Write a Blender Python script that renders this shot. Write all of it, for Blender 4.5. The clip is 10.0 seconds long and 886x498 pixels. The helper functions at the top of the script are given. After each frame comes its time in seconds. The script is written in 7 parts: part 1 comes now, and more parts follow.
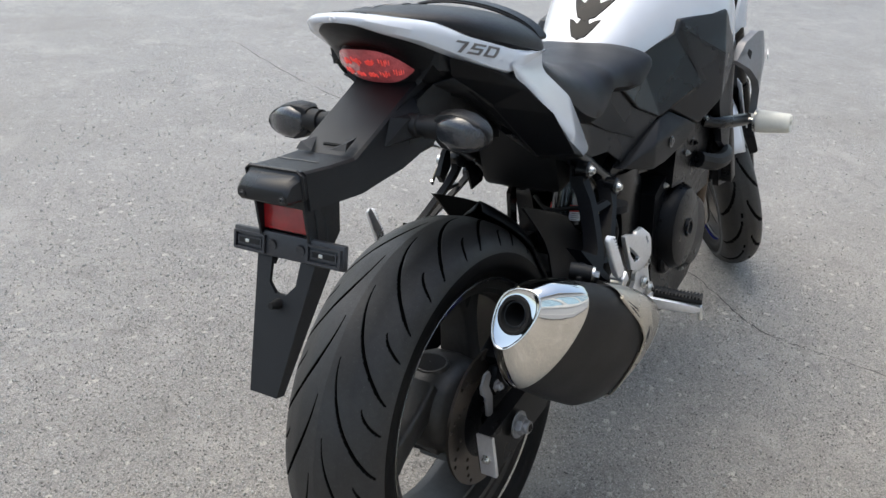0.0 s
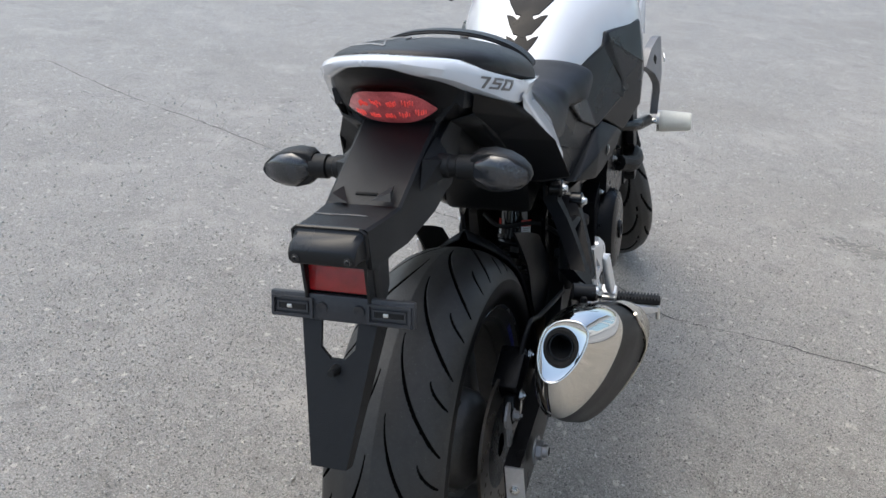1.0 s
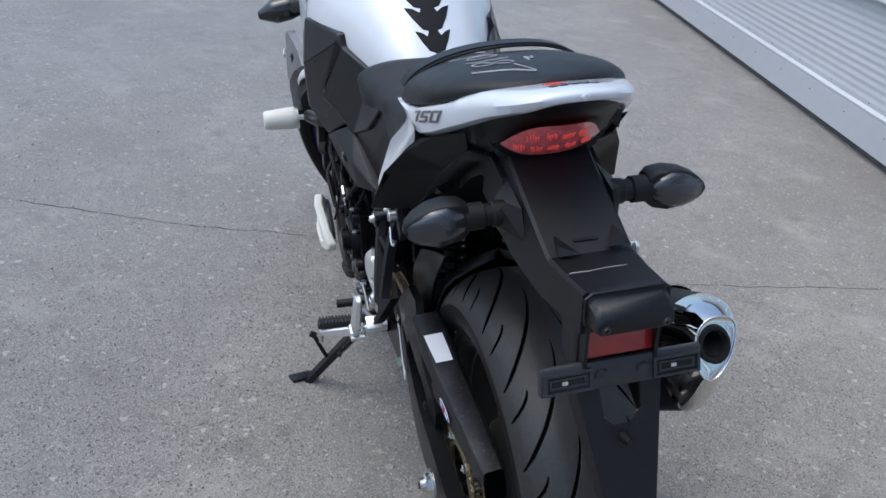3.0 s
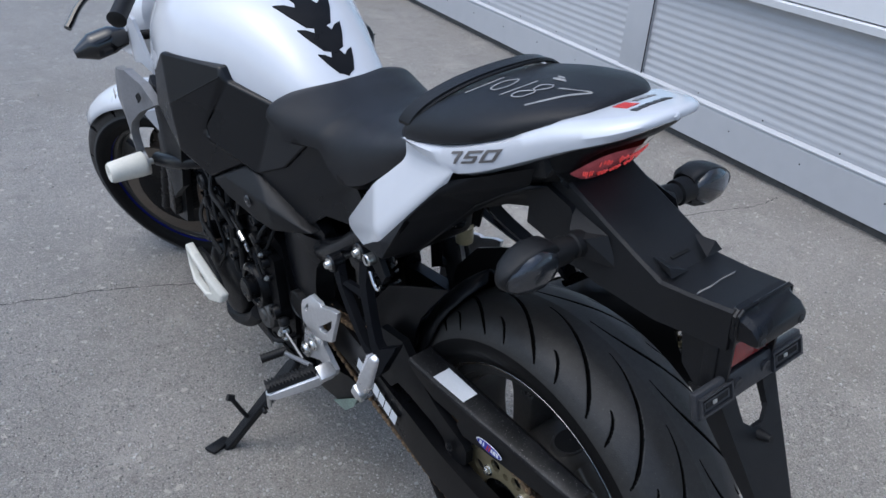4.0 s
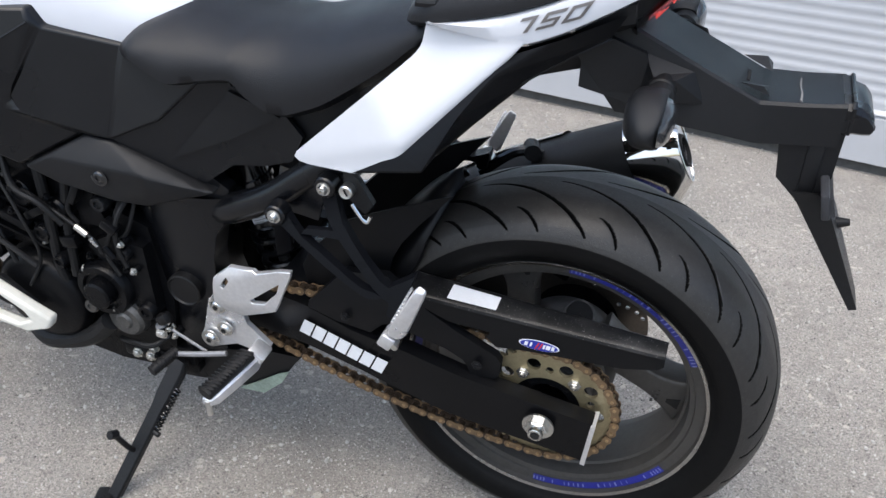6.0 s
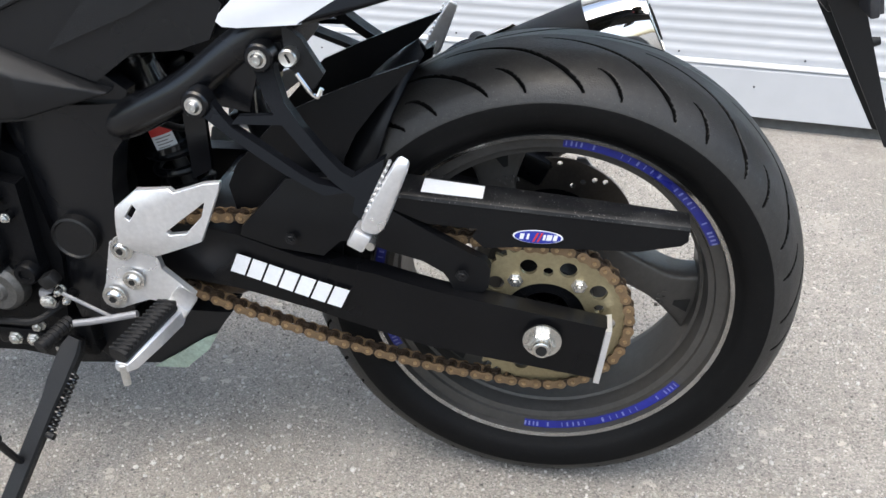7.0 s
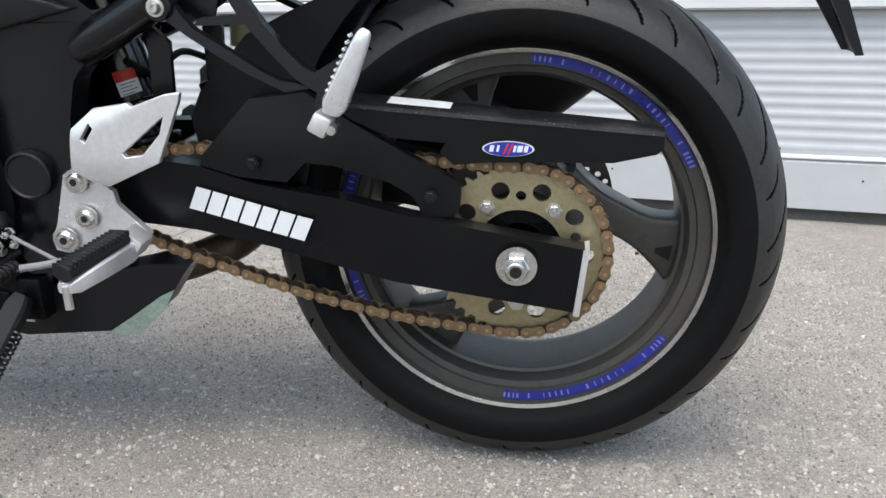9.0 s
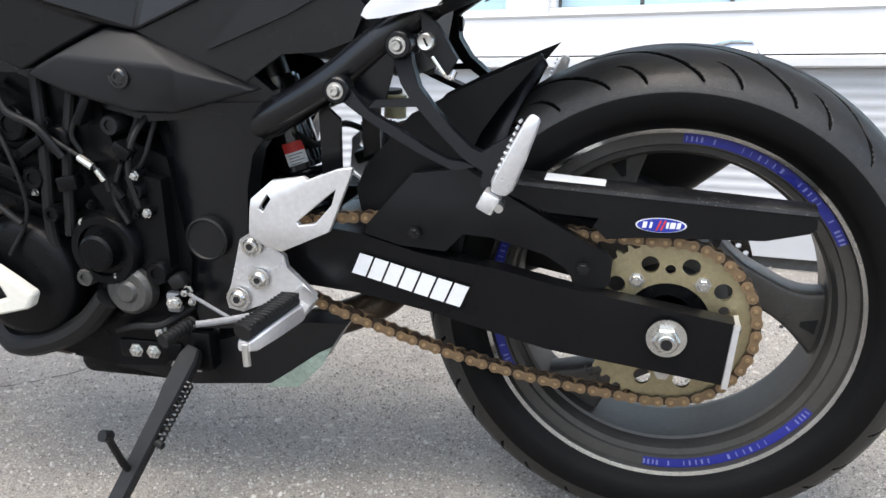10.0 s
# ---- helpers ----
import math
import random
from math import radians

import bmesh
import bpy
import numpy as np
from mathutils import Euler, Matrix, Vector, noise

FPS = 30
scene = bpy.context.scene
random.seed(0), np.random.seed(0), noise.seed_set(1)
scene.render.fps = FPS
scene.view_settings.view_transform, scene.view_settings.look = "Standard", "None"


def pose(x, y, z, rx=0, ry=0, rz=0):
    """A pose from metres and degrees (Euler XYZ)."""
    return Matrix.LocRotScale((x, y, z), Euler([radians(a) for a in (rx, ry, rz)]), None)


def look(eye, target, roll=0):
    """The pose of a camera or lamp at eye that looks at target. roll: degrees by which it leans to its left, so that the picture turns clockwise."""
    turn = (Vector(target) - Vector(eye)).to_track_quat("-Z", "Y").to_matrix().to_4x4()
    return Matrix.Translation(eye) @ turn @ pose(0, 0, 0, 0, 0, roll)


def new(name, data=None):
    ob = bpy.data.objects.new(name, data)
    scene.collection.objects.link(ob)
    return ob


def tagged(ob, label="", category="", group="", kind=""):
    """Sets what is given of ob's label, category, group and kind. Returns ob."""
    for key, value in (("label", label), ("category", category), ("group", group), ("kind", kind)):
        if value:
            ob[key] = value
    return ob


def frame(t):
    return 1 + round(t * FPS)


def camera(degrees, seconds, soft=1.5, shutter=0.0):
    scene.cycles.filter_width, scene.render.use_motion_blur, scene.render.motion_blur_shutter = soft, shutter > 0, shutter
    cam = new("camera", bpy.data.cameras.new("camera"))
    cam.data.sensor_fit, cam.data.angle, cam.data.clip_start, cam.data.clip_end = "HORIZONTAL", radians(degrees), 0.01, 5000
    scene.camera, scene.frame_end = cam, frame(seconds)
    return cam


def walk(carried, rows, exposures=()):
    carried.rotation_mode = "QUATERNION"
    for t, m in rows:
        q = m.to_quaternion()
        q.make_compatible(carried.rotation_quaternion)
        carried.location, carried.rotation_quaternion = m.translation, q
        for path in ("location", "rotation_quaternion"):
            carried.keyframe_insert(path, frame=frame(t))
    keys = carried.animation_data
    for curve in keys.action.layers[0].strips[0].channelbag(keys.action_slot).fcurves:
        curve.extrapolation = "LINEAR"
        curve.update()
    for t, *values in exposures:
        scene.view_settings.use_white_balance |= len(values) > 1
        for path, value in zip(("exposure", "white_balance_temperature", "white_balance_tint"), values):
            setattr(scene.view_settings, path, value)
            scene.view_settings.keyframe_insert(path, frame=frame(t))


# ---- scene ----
cam = camera(54.3, 10.0)
PATH = [
    (0, (0.136, 0.398, 1.254), (0.064, 2.173, 0.335), 4.0),
    (0.5, (-0.014, 0.378, 1.27), (0.097, 2.165, 0.378), 4.6),
    (1, (-0.193, 0.477, 1.276), (0.2, 2.219, 0.375), 5.0),
    (1.5, (-0.41, 0.562, 1.263), (0.307, 2.204, 0.374), 6.3),
    (2, (-0.624, 0.672, 1.268), (0.339, 2.188, 0.387), 6.6),
    (2.2, (-0.681, 0.723, 1.265), (0.354, 2.191, 0.385), 7.0),
    (3.3, (-0.919, 1.129, 1.241), (0.527, 2.196, 0.362), 7.5),
    (3.5, (-0.967, 1.227, 1.241), (0.571, 2.163, 0.37), 6.8),
    (4, (-1.025, 1.424, 1.249), (0.653, 2.076, 0.379), 5.6),
    (4.5, (-0.988, 1.601, 1.227), (0.762, 1.993, 0.341), 4.1),
    (5, (-0.972, 1.754, 1.178), (0.803, 1.883, 0.266), 3.5),
    (5.5, (-1.024, 1.904, 1.146), (0.75, 1.761, 0.233), 4.4),
    (5.7, (-1.03, 1.972, 1.129), (0.735, 1.741, 0.218), 4.1),
    (6.8, (-0.847, 2.124, 0.91), (0.852, 1.521, 0.044), 1.1),
    (7, (-0.85, 2.14, 0.817), (0.859, 1.479, 0.016), 1.1),
    (7.5, (-0.867, 2.121, 0.593), (0.895, 1.384, 0.002), 1.6),
    (8, (-0.879, 2.11, 0.504), (0.918, 1.376, 0.025), 1.4),
    (8.5, (-0.888, 2.114, 0.515), (0.922, 1.391, 0.068), 0.6),
    (9, (-0.901, 2.127, 0.526), (0.916, 1.408, 0.103), 0.7),
    (9.5, (-0.911, 2.162, 0.548), (0.936, 1.496, 0.169), 0.9),
    (10, (-0.918, 2.216, 0.566), (0.982, 1.684, 0.236), 1.0),
]
EXPOSURES = [(0.0, 1.05, 6450, 4), (2.0, 0.78, 5950, 5), (4.0, 0.43, 5600, 6), (5.5, 0.86, 6000, 7), (7.3, 1.45, 6450, 5), (8.2, 1.2, 6600, 5), (9.0, 1.22, 6400, 4), (10.0, 1.46, 6450, 6)]
walk(cam, [(t, look(eye, target, roll)) for t, eye, target, roll in PATH], EXPOSURES)

# ---- world, sun, exposure ----
world = bpy.data.worlds.new("world")
scene.world = world
world.use_nodes = True
wn = world.node_tree.nodes
sky = wn.new("ShaderNodeTexSky")
sky.sky_type = "NISHITA"
sky.sun_disc = False
SUN_ELEV, SUN_TURN = radians(66), radians(308)
sky.sun_elevation, sky.sun_rotation = SUN_ELEV, SUN_TURN
sky.air_density, sky.dust_density, sky.ozone_density = 1.0, 4.0, 0.6
world.node_tree.links.new(sky.outputs[0], wn["Background"].inputs[0])
wn["Background"].inputs[1].default_value = 0.15

sun = new("sun", bpy.data.lights.new("sun", "SUN"))
sun.data.energy, sun.data.angle, sun.data.color = 0.6, radians(75), (1.0, 0.97, 0.93)
sun.matrix_world = look((0, 0, 30), (-math.sin(SUN_TURN) * 13.4, -math.cos(SUN_TURN) * 13.4, 0))

# ---- materials ----
def material(name, base, rough=0.5, metal=0.0, vary=0.15, scale=40.0, bump=0.0, bscale=400.0, coat=0.0, rvary=0.1, dust=0.0, spec=0.5):
    """A surface with two scales of colour variation, uneven gloss and a fine relief; dust: pale specks and film."""
    m = bpy.data.materials.new(name)
    m.use_nodes = True
    nt = m.node_tree
    n, link = nt.nodes, nt.links.new
    bsdf = n["Principled BSDF"]
    co = n.new("ShaderNodeTexCoord")
    big, fine = n.new("ShaderNodeTexNoise"), n.new("ShaderNodeTexNoise")
    big.inputs["Scale"].default_value, fine.inputs["Scale"].default_value = scale * 0.2, scale * 4
    big.inputs["Detail"].default_value = fine.inputs["Detail"].default_value = 5
    for t in (big, fine):
        link(co.outputs["Object"], t.inputs["Vector"])
    mix = n.new("ShaderNodeMath")
    mix.operation = "ADD"
    link(big.outputs[0], mix.inputs[0])
    link(fine.outputs[0], mix.inputs[1])
    ramp = n.new("ShaderNodeMapRange")
    ramp.inputs["From Min"].default_value, ramp.inputs["From Max"].default_value = 0.6, 1.4
    ramp.inputs["To Min"].default_value, ramp.inputs["To Max"].default_value = 1 - vary, 1 + vary
    link(mix.outputs[0], ramp.inputs["Value"])
    mul = n.new("ShaderNodeVectorMath")
    mul.operation = "SCALE"
    mul.inputs[0].default_value = base
    link(ramp.outputs[0], mul.inputs["Scale"])
    colour = mul.outputs[0]
    if dust:
        sp = n.new("ShaderNodeTexNoise")
        sp.inputs["Scale"].default_value, sp.inputs["Detail"].default_value = 480, 2
        link(co.outputs["Object"], sp.inputs["Vector"])
        film = n.new("ShaderNodeTexNoise")
        film.inputs["Scale"].default_value, film.inputs["Detail"].default_value = 14, 6
        link(co.outputs["Object"], film.inputs["Vector"])
        a, b = n.new("ShaderNodeMapRange"), n.new("ShaderNodeMapRange")
        a.inputs["From Min"].default_value, a.inputs["From Max"].default_value = 0.66, 0.74
        b.inputs["From Min"].default_value, b.inputs["From Max"].default_value = 0.45, 0.8
        b.inputs["To Max"].default_value = 0.15
        link(sp.outputs[0], a.inputs["Value"])
        link(film.outputs[0], b.inputs["Value"])
        mx = n.new("ShaderNodeMath")
        mx.operation = "MAXIMUM"
        link(a.outputs[0], mx.inputs[0])
        link(b.outputs[0], mx.inputs[1])
        amt = n.new("ShaderNodeMath")
        amt.operation = "MULTIPLY"
        amt.inputs[1].default_value = dust
        link(mx.outputs[0], amt.inputs[0])
        dm = n.new("ShaderNodeMix")
        dm.data_type = "RGBA"
        link(amt.outputs[0], dm.inputs["Factor"])
        link(colour, dm.inputs["A"])
        dm.inputs["B"].default_value = (0.36, 0.35, 0.335, 1)
        colour = dm.outputs["Result"]
    link(colour, bsdf.inputs["Base Color"])
    rr = n.new("ShaderNodeMapRange")
    rr.inputs["From Min"].default_value, rr.inputs["From Max"].default_value = 0.3, 0.7
    rr.inputs["To Min"].default_value, rr.inputs["To Max"].default_value = max(0.02, rough - rvary), min(1, rough + rvary)
    link(big.outputs[0], rr.inputs["Value"])
    link(rr.outputs[0], bsdf.inputs["Roughness"])
    bsdf.inputs["Metallic"].default_value = metal
    bsdf.inputs["Specular IOR Level"].default_value = spec
    bsdf.inputs["Coat Weight"].default_value = coat
    bsdf.inputs["Coat Roughness"].default_value = 0.04
    if bump:
        grain = n.new("ShaderNodeTexNoise")
        grain.inputs["Scale"].default_value, grain.inputs["Detail"].default_value = bscale, 3
        link(co.outputs["Object"], grain.inputs["Vector"])
        bp = n.new("ShaderNodeBump")
        bp.inputs["Strength"].default_value, bp.inputs["Distance"].default_value = bump, 0.001
        link(grain.outputs[0], bp.inputs["Height"])
        link(bp.outputs[0], bsdf.inputs["Normal"])
    return m


WHITE = material("pearl_white_paint", (0.62, 0.635, 0.67), 0.25, 0, 0.02, 10, coat=0.8, rvary=0.05)
SATIN = material("satin_black_plastic", (0.0050, 0.0053, 0.0064), 0.30, 0, 0.2, 30, 0.2, 900, spec=0.36)
SWING = material("satin_black_swingarm_paint", (0.0034, 0.0035, 0.0042), 0.32, 0, 0.2, 30, 0.15, 900, dust=0.02, spec=0.2)
GRAIN = material("grained_black_plastic", (0.0050, 0.0053, 0.0064), 0.42, 0, 0.25, 30, 0.5, 1300, spec=0.34)
GUARD = material("matt_black_guard_plastic", (0.0034, 0.0036, 0.0044), 0.38, 0, 0.2, 40, 0.25, 900, dust=0.025, spec=0.22)
DUSTY = material("dusty_black_plastic", (0.0045, 0.0047, 0.0055), 0.36, 0, 0.3, 40, 0.3, 700, dust=0.6, spec=0.3)
GLOSS = material("gloss_black_paint", (0.004, 0.0042, 0.005), 0.16, 0, 0.2, 20, coat=0.5)
FRAME = material("satin_black_frame_paint", (0.0036, 0.0039, 0.0050), 0.24, 0, 0.2, 30, 0.15, 600, spec=0.40)
ENGINE = material("black_engine_paint", (0.0036, 0.0038, 0.0046), 0.30, 0.15, 0.35, 50, 0.5, 300, dust=0.015, spec=0.16)
VINYL = material("black_seat_vinyl", (0.0085, 0.0088, 0.0104), 0.42, 0, 0.15, 30, 0.5, 900, dust=0.015, spec=0.32)
TRIM = material("satin_dark_grey_plastic", (0.0056, 0.0060, 0.0072), 0.40, 0, 0.2, 30, 0.3, 900, spec=0.14)
# near-black rubber that paints shade into the tread grooves
GROOVE_SHADE = material("shaded_groove_rubber", (0.002, 0.002, 0.002), 0.8, 0, 0.2, 30, spec=0.05)
PAD = material("carbon_look_pad", (0.008, 0.008, 0.009), 0.35, 0, 0.4, 120, spec=0.12)
TREAD = material("worn_tread_rubber", (0.0190, 0.0180, 0.0168), 0.48, 0, 0.35, 30, 0.5, 500, dust=0.11, spec=0.45)
CAST = material("black_cast_alloy_paint", (0.0040, 0.0044, 0.0058), 0.34, 0, 0.2, 30, 0.2, 700, spec=0.10)
WALL_R = material("sidewall_rubber", (0.0035, 0.0035, 0.0037), 0.55, 0, 0.25, 30, 0.3, 300, dust=0.02, spec=0.13)
RUBBER = material("black_rubber", (0.005, 0.005, 0.0055), 0.55, 0, 0.2, 40, 0.4, 500, dust=0.05, spec=0.33)
GUNMETAL = material("gunmetal_wheel_paint", (0.060, 0.057, 0.053), 0.42, 0.4, 0.2, 30, 0.2, 300, dust=0.06)
LIP = material("machined_rim_lip", (0.44, 0.43, 0.41), 0.24, 1.0, 0.25, 60)
CHROME = material("polished_chrome", (0.75, 0.73, 0.69), 0.07, 1.0, 0.04, 10, rvary=0.03)
STEEL = material("brushed_stainless", (0.62, 0.59, 0.53), 0.26, 1.0, 0.15, 40, 0.2, 300)
DISC = material("brown_worn_disc", (0.16, 0.14, 0.12), 0.35, 0.9, 0.2, 60)
CAN = material("matt_black_can", (0.007, 0.007, 0.0075), 0.5, 0.1, 0.2, 30, 0.2, 900, dust=0.02, spec=0.3)
ALLOY = material("satin_alloy", (0.74, 0.74, 0.75), 0.36, 0.75, 0.12, 40, 0.25, 700)
ZINC = material("zinc_bolt", (0.62, 0.61, 0.58), 0.3, 1.0, 0.2, 120)
GOLD = material("gold_anodised_steel", (0.36, 0.31, 0.19), 0.42, 0.85, 0.2, 60, 0.2, 400, dust=0.10)
RUST = material("rusty_gold_chain", (0.215, 0.145, 0.082), 0.5, 0.5, 0.5, 200, 0.5, 900)
# inner links are darker than the outer ones, to set them apart
DARK_LINK = material("dark_inner_links", (0.050, 0.033, 0.021), 0.5, 0.4, 0.5, 200, 0.6, 900)
PIN = material("bright_chain_pin", (0.42, 0.30, 0.17), 0.35, 0.8, 0.3, 200)
REFLEX = material("red_reflector", (0.30, 0.010, 0.012), 0.15, 0, 0.35, 300, 0.8, 700, coat=0.7)
SMOKE = material("smoked_indicator_lens", (0.022, 0.024, 0.028), 0.12, 0, 0.5, 200, 0.5, 500, coat=0.8)
BLUE = material("blue_rim_tape", (0.013, 0.018, 0.20), 0.35, 0, 0.25, 60)
TAPE = material("pale_tape_print", (0.17, 0.19, 0.42), 0.4, 0, 0.3, 100)
PAPER = material("white_label", (0.72, 0.73, 0.75), 0.5, 0, 0.06, 60)
REDINK = material("red_label_ink", (0.55, 0.03, 0.025), 0.5, 0, 0.15, 60)
BLUEINK = material("blue_sticker", (0.015, 0.03, 0.30), 0.3, 0, 0.1, 60)
GREYINK = material("grey_decal", (0.16, 0.15, 0.145), 0.45, 0.2, 0.2, 150)
DARKINK = material("black_decal", (0.02, 0.02, 0.02), 0.45, 0, 0.2, 150)
NYLON = material("white_nylon", (0.72, 0.70, 0.62), 0.5, 0, 0.07, 40, 0.2, 300)
IVORY = material("yellowed_plastic", (0.55, 0.47, 0.27), 0.4, 0, 0.12, 60)
CHALK = material("white_chalk", (0.30, 0.30, 0.30), 0.9, 0, 0.5, 300)
GREY = material("silver_grey_plastic", (0.24, 0.24, 0.25), 0.4, 0.4, 0.15, 40, 0.2, 500)
GREENISH = material("scuffed_green_plastic", (0.25, 0.31, 0.26), 0.6, 0, 0.35, 60, 0.3, 200)
PIPE = material("heat_stained_pipe", (0.10, 0.075, 0.055), 0.45, 0.8, 0.4, 50, 0.3, 200)
# near-black that paints the shade inside holes; also colours the outlet pipe
HOLE_SHADE = material("hole_shade_black", (0.004, 0.004, 0.004), 0.9, 0, 0.2, 40)


# ---- mesh kit ----
OFFSET = [0.0]  # the tail unit sits a little to the left of the wheels


def finish(bm, angle=32):
    bmesh.ops.recalc_face_normals(bm, faces=bm.faces)
    for f in bm.faces:
        f.smooth = True
    for e in bm.edges:
        if len(e.link_faces) == 2 and e.calc_face_angle(0) > radians(angle):
            e.smooth = False


SHIFT = [0.0, 0.0, 0.0]  # how far the brake side departs from a mirror image


def part(name, bm, mat, parent=None, label="", flip=False, angle=32):
    """Links a bmesh as one mesh object under a thing or a part; flip mirrors it to the other side."""
    if flip:
        bmesh.ops.scale(bm, vec=(1, -1, 1), verts=bm.verts)
    if OFFSET[0]:
        bmesh.ops.translate(bm, vec=(0, OFFSET[0], 0), verts=bm.verts)
    if flip and any(SHIFT):
        bmesh.ops.translate(bm, vec=(SHIFT[0], 0.0 if OFFSET[0] else SHIFT[1], SHIFT[2] * (0.6 if OFFSET[0] else 1.0)), verts=bm.verts)
    finish(bm, angle)
    me = bpy.data.meshes.new(name)
    bm.to_mesh(me)
    bm.free()
    for m in mat if isinstance(mat, (list, tuple)) else [mat]:
        me.materials.append(m)
    ob = new(name, me)
    ob.parent = parent
    if label:
        tagged(ob, label)
    return ob


def hermite(table):
    """A smooth function through rows of (x, value), x rising or falling."""
    rows = sorted(table)
    xs, ys = np.array([r[0] for r in rows]), np.array([r[1] for r in rows])
    h, d = np.diff(xs), np.diff(ys) / np.diff(xs)
    m = np.r_[d[0], [(0 if a * b <= 0 else 2 * a * b / (a + b)) for a, b in zip(d, d[1:])], d[-1]]

    def f(x):
        x = min(max(x, xs[0]), xs[-1])
        i = min(max(int(np.searchsorted(xs, x)) - 1, 0), len(h) - 1)
        t = (x - xs[i]) / h[i]
        return float((2 * t**3 - 3 * t**2 + 1) * ys[i] + (t**3 - 2 * t**2 + t) * h[i] * m[i] + (3 * t**2 - 2 * t**3) * ys[i + 1] + (t**3 - t**2) * h[i] * m[i + 1])

    return f


def refine(bm, cell):
    for _ in range(4):
        bmesh.ops.triangulate(bm, faces=[f for f in bm.faces if len(f.verts) > 3])
        long = [e for e in bm.edges if e.calc_length() > cell]
        if not long:
            break
        bmesh.ops.subdivide_edges(bm, edges=long, cuts=1)
    bmesh.ops.triangulate(bm, faces=[f for f in bm.faces if len(f.verts) > 3])


def skin(outline, yf=0.0, thick=0.006, bev=0.003, cell=0.04, bm=None):
    """A panel seen from the side: an outline of (x, z), bent outwards by yf(x, z), with chamfered edges and a thickness inwards."""
    out = bmesh.new()
    f = out.faces.new([out.verts.new((x, 0, z)) for x, z in outline])
    out.normal_update()
    if f.normal.y < 0:
        f.normal_flip()
    rim = list(f.verts)
    if bev:
        bmesh.ops.inset_region(out, faces=[f], thickness=bev, use_even_offset=True)
        for v in rim:
            v.co.y -= bev
    border = [e for e in out.edges if e.is_boundary]
    made = bmesh.ops.extrude_edge_only(out, edges=border)["geom"]
    for v in made:
        if isinstance(v, bmesh.types.BMVert):
            v.co.y = -thick
    bmesh.ops.edgeloop_fill(out, edges=[e for e in made if isinstance(e, bmesh.types.BMEdge)])
    refine(out, cell)
    for v in out.verts:
        v.co.y += yf(v.co.x, v.co.z) if callable(yf) else yf
    return merge(bm, out)


def merge(bm, out):
    if bm is None:
        return out
    me = bpy.data.meshes.new("tmp")
    out.to_mesh(me)
    out.free()
    bm.from_mesh(me)
    bpy.data.meshes.remove(me)
    return bm


def holed(outer, holes, y0, y1, bm=None):
    """A flat plate between y0 and y1 with an outline and holes, all lists of (x, z)."""
    out = bmesh.new()
    edges = []
    for loop in [outer, *holes]:
        vs = [out.verts.new((x, y1, z)) for x, z in loop]
        edges += [out.edges.new((a, b)) for a, b in zip(vs, vs[1:] + vs[:1])]
    bmesh.ops.triangle_fill(out, use_beauty=True, use_dissolve=False, edges=edges)
    made = bmesh.ops.extrude_face_region(out, geom=out.faces[:])["geom"]
    for v in made:
        if isinstance(v, bmesh.types.BMVert):
            v.co.y = y0
    return merge(bm, out)


def ring(r, n=20, cx=0.0, cz=0.0, turn=0.0, squash=1.0):
    return [(cx + r * math.cos(turn + 2 * math.pi * i / n), cz + r * squash * math.sin(turn + 2 * math.pi * i / n)) for i in range(n)]


def grid(rows, closed=False, caps=False, bm=None):
    """A surface through rows of points; closed joins each row's ends, caps fills the first and the last row."""
    bm = bm or bmesh.new()
    vs = [[bm.verts.new(p) for p in row] for row in rows]
    for a, b in zip(vs, vs[1:]):
        k = len(a)
        for i in range(k if closed else k - 1):
            j = (i + 1) % k
            bm.faces.new((a[i], a[j], b[j], b[i]))
    if caps:
        bm.faces.new(vs[0][::-1])
        bm.faces.new(vs[-1])
    return bm


def smooth_path(points, per=6):
    """A Catmull-Rom line through points."""
    p = [Vector(q) for q in points]
    p = [2 * p[0] - p[1], *p, 2 * p[-1] - p[-2]]
    out = []
    for a, b, c, d in zip(p, p[1:], p[2:], p[3:]):
        for i in range(per):
            t = i / per
            out.append(0.5 * (2 * b + (c - a) * t + (2 * a - 5 * b + 4 * c - d) * t * t + (3 * b - a - 3 * c + d) * t**3))
    return out + [p[-2]]


def tube(points, r, n=10, per=6, bm=None, squash=1.0):
    """A bent rod through points; r: a radius, or one for each point."""
    path = smooth_path(points, per) if per > 1 else [Vector(q) for q in points]
    count = len(path)
    rad = [r] * count if not isinstance(r, (list, tuple)) else [float(np.interp(i / (count - 1), np.linspace(0, 1, len(r)), r)) for i in range(count)]
    rows, side = [], None
    for i, q in enumerate(path):
        way = (path[min(i + 1, count - 1)] - path[max(i - 1, 0)]).normalized()
        if side is None:
            side = way.cross(Vector((0, 0, 1)) if abs(way.z) < 0.9 else Vector((1, 0, 0))).normalized()
        side = (side - way * side.dot(way)).normalized()
        up = way.cross(side)
        rows.append([q + rad[i] * (math.cos(a) * side + squash * math.sin(a) * up) for a in (2 * math.pi * k / n for k in range(n))])
    return grid(rows, True, True, bm)


def turned(profile, n=48, at=(0, 0, 0), axis="y", bm=None, closed=False):
    """A turned body: a profile of (along, radius) about an axis."""
    rows = []
    for k in range(n):
        a = 2 * math.pi * k / n
        c, s = math.cos(a), math.sin(a)
        spin = {"y": lambda u, r: (r * c, u, r * s), "x": lambda u, r: (u, r * c, r * s), "z": lambda u, r: (r * c, r * s, u)}[axis]
        rows.append([Vector(spin(u, max(r, 1e-5))) + Vector(at) for u, r in profile])
    return grid(rows + [rows[0]], bm=bm) if not closed else grid(rows + [rows[0]], closed=True, bm=bm)


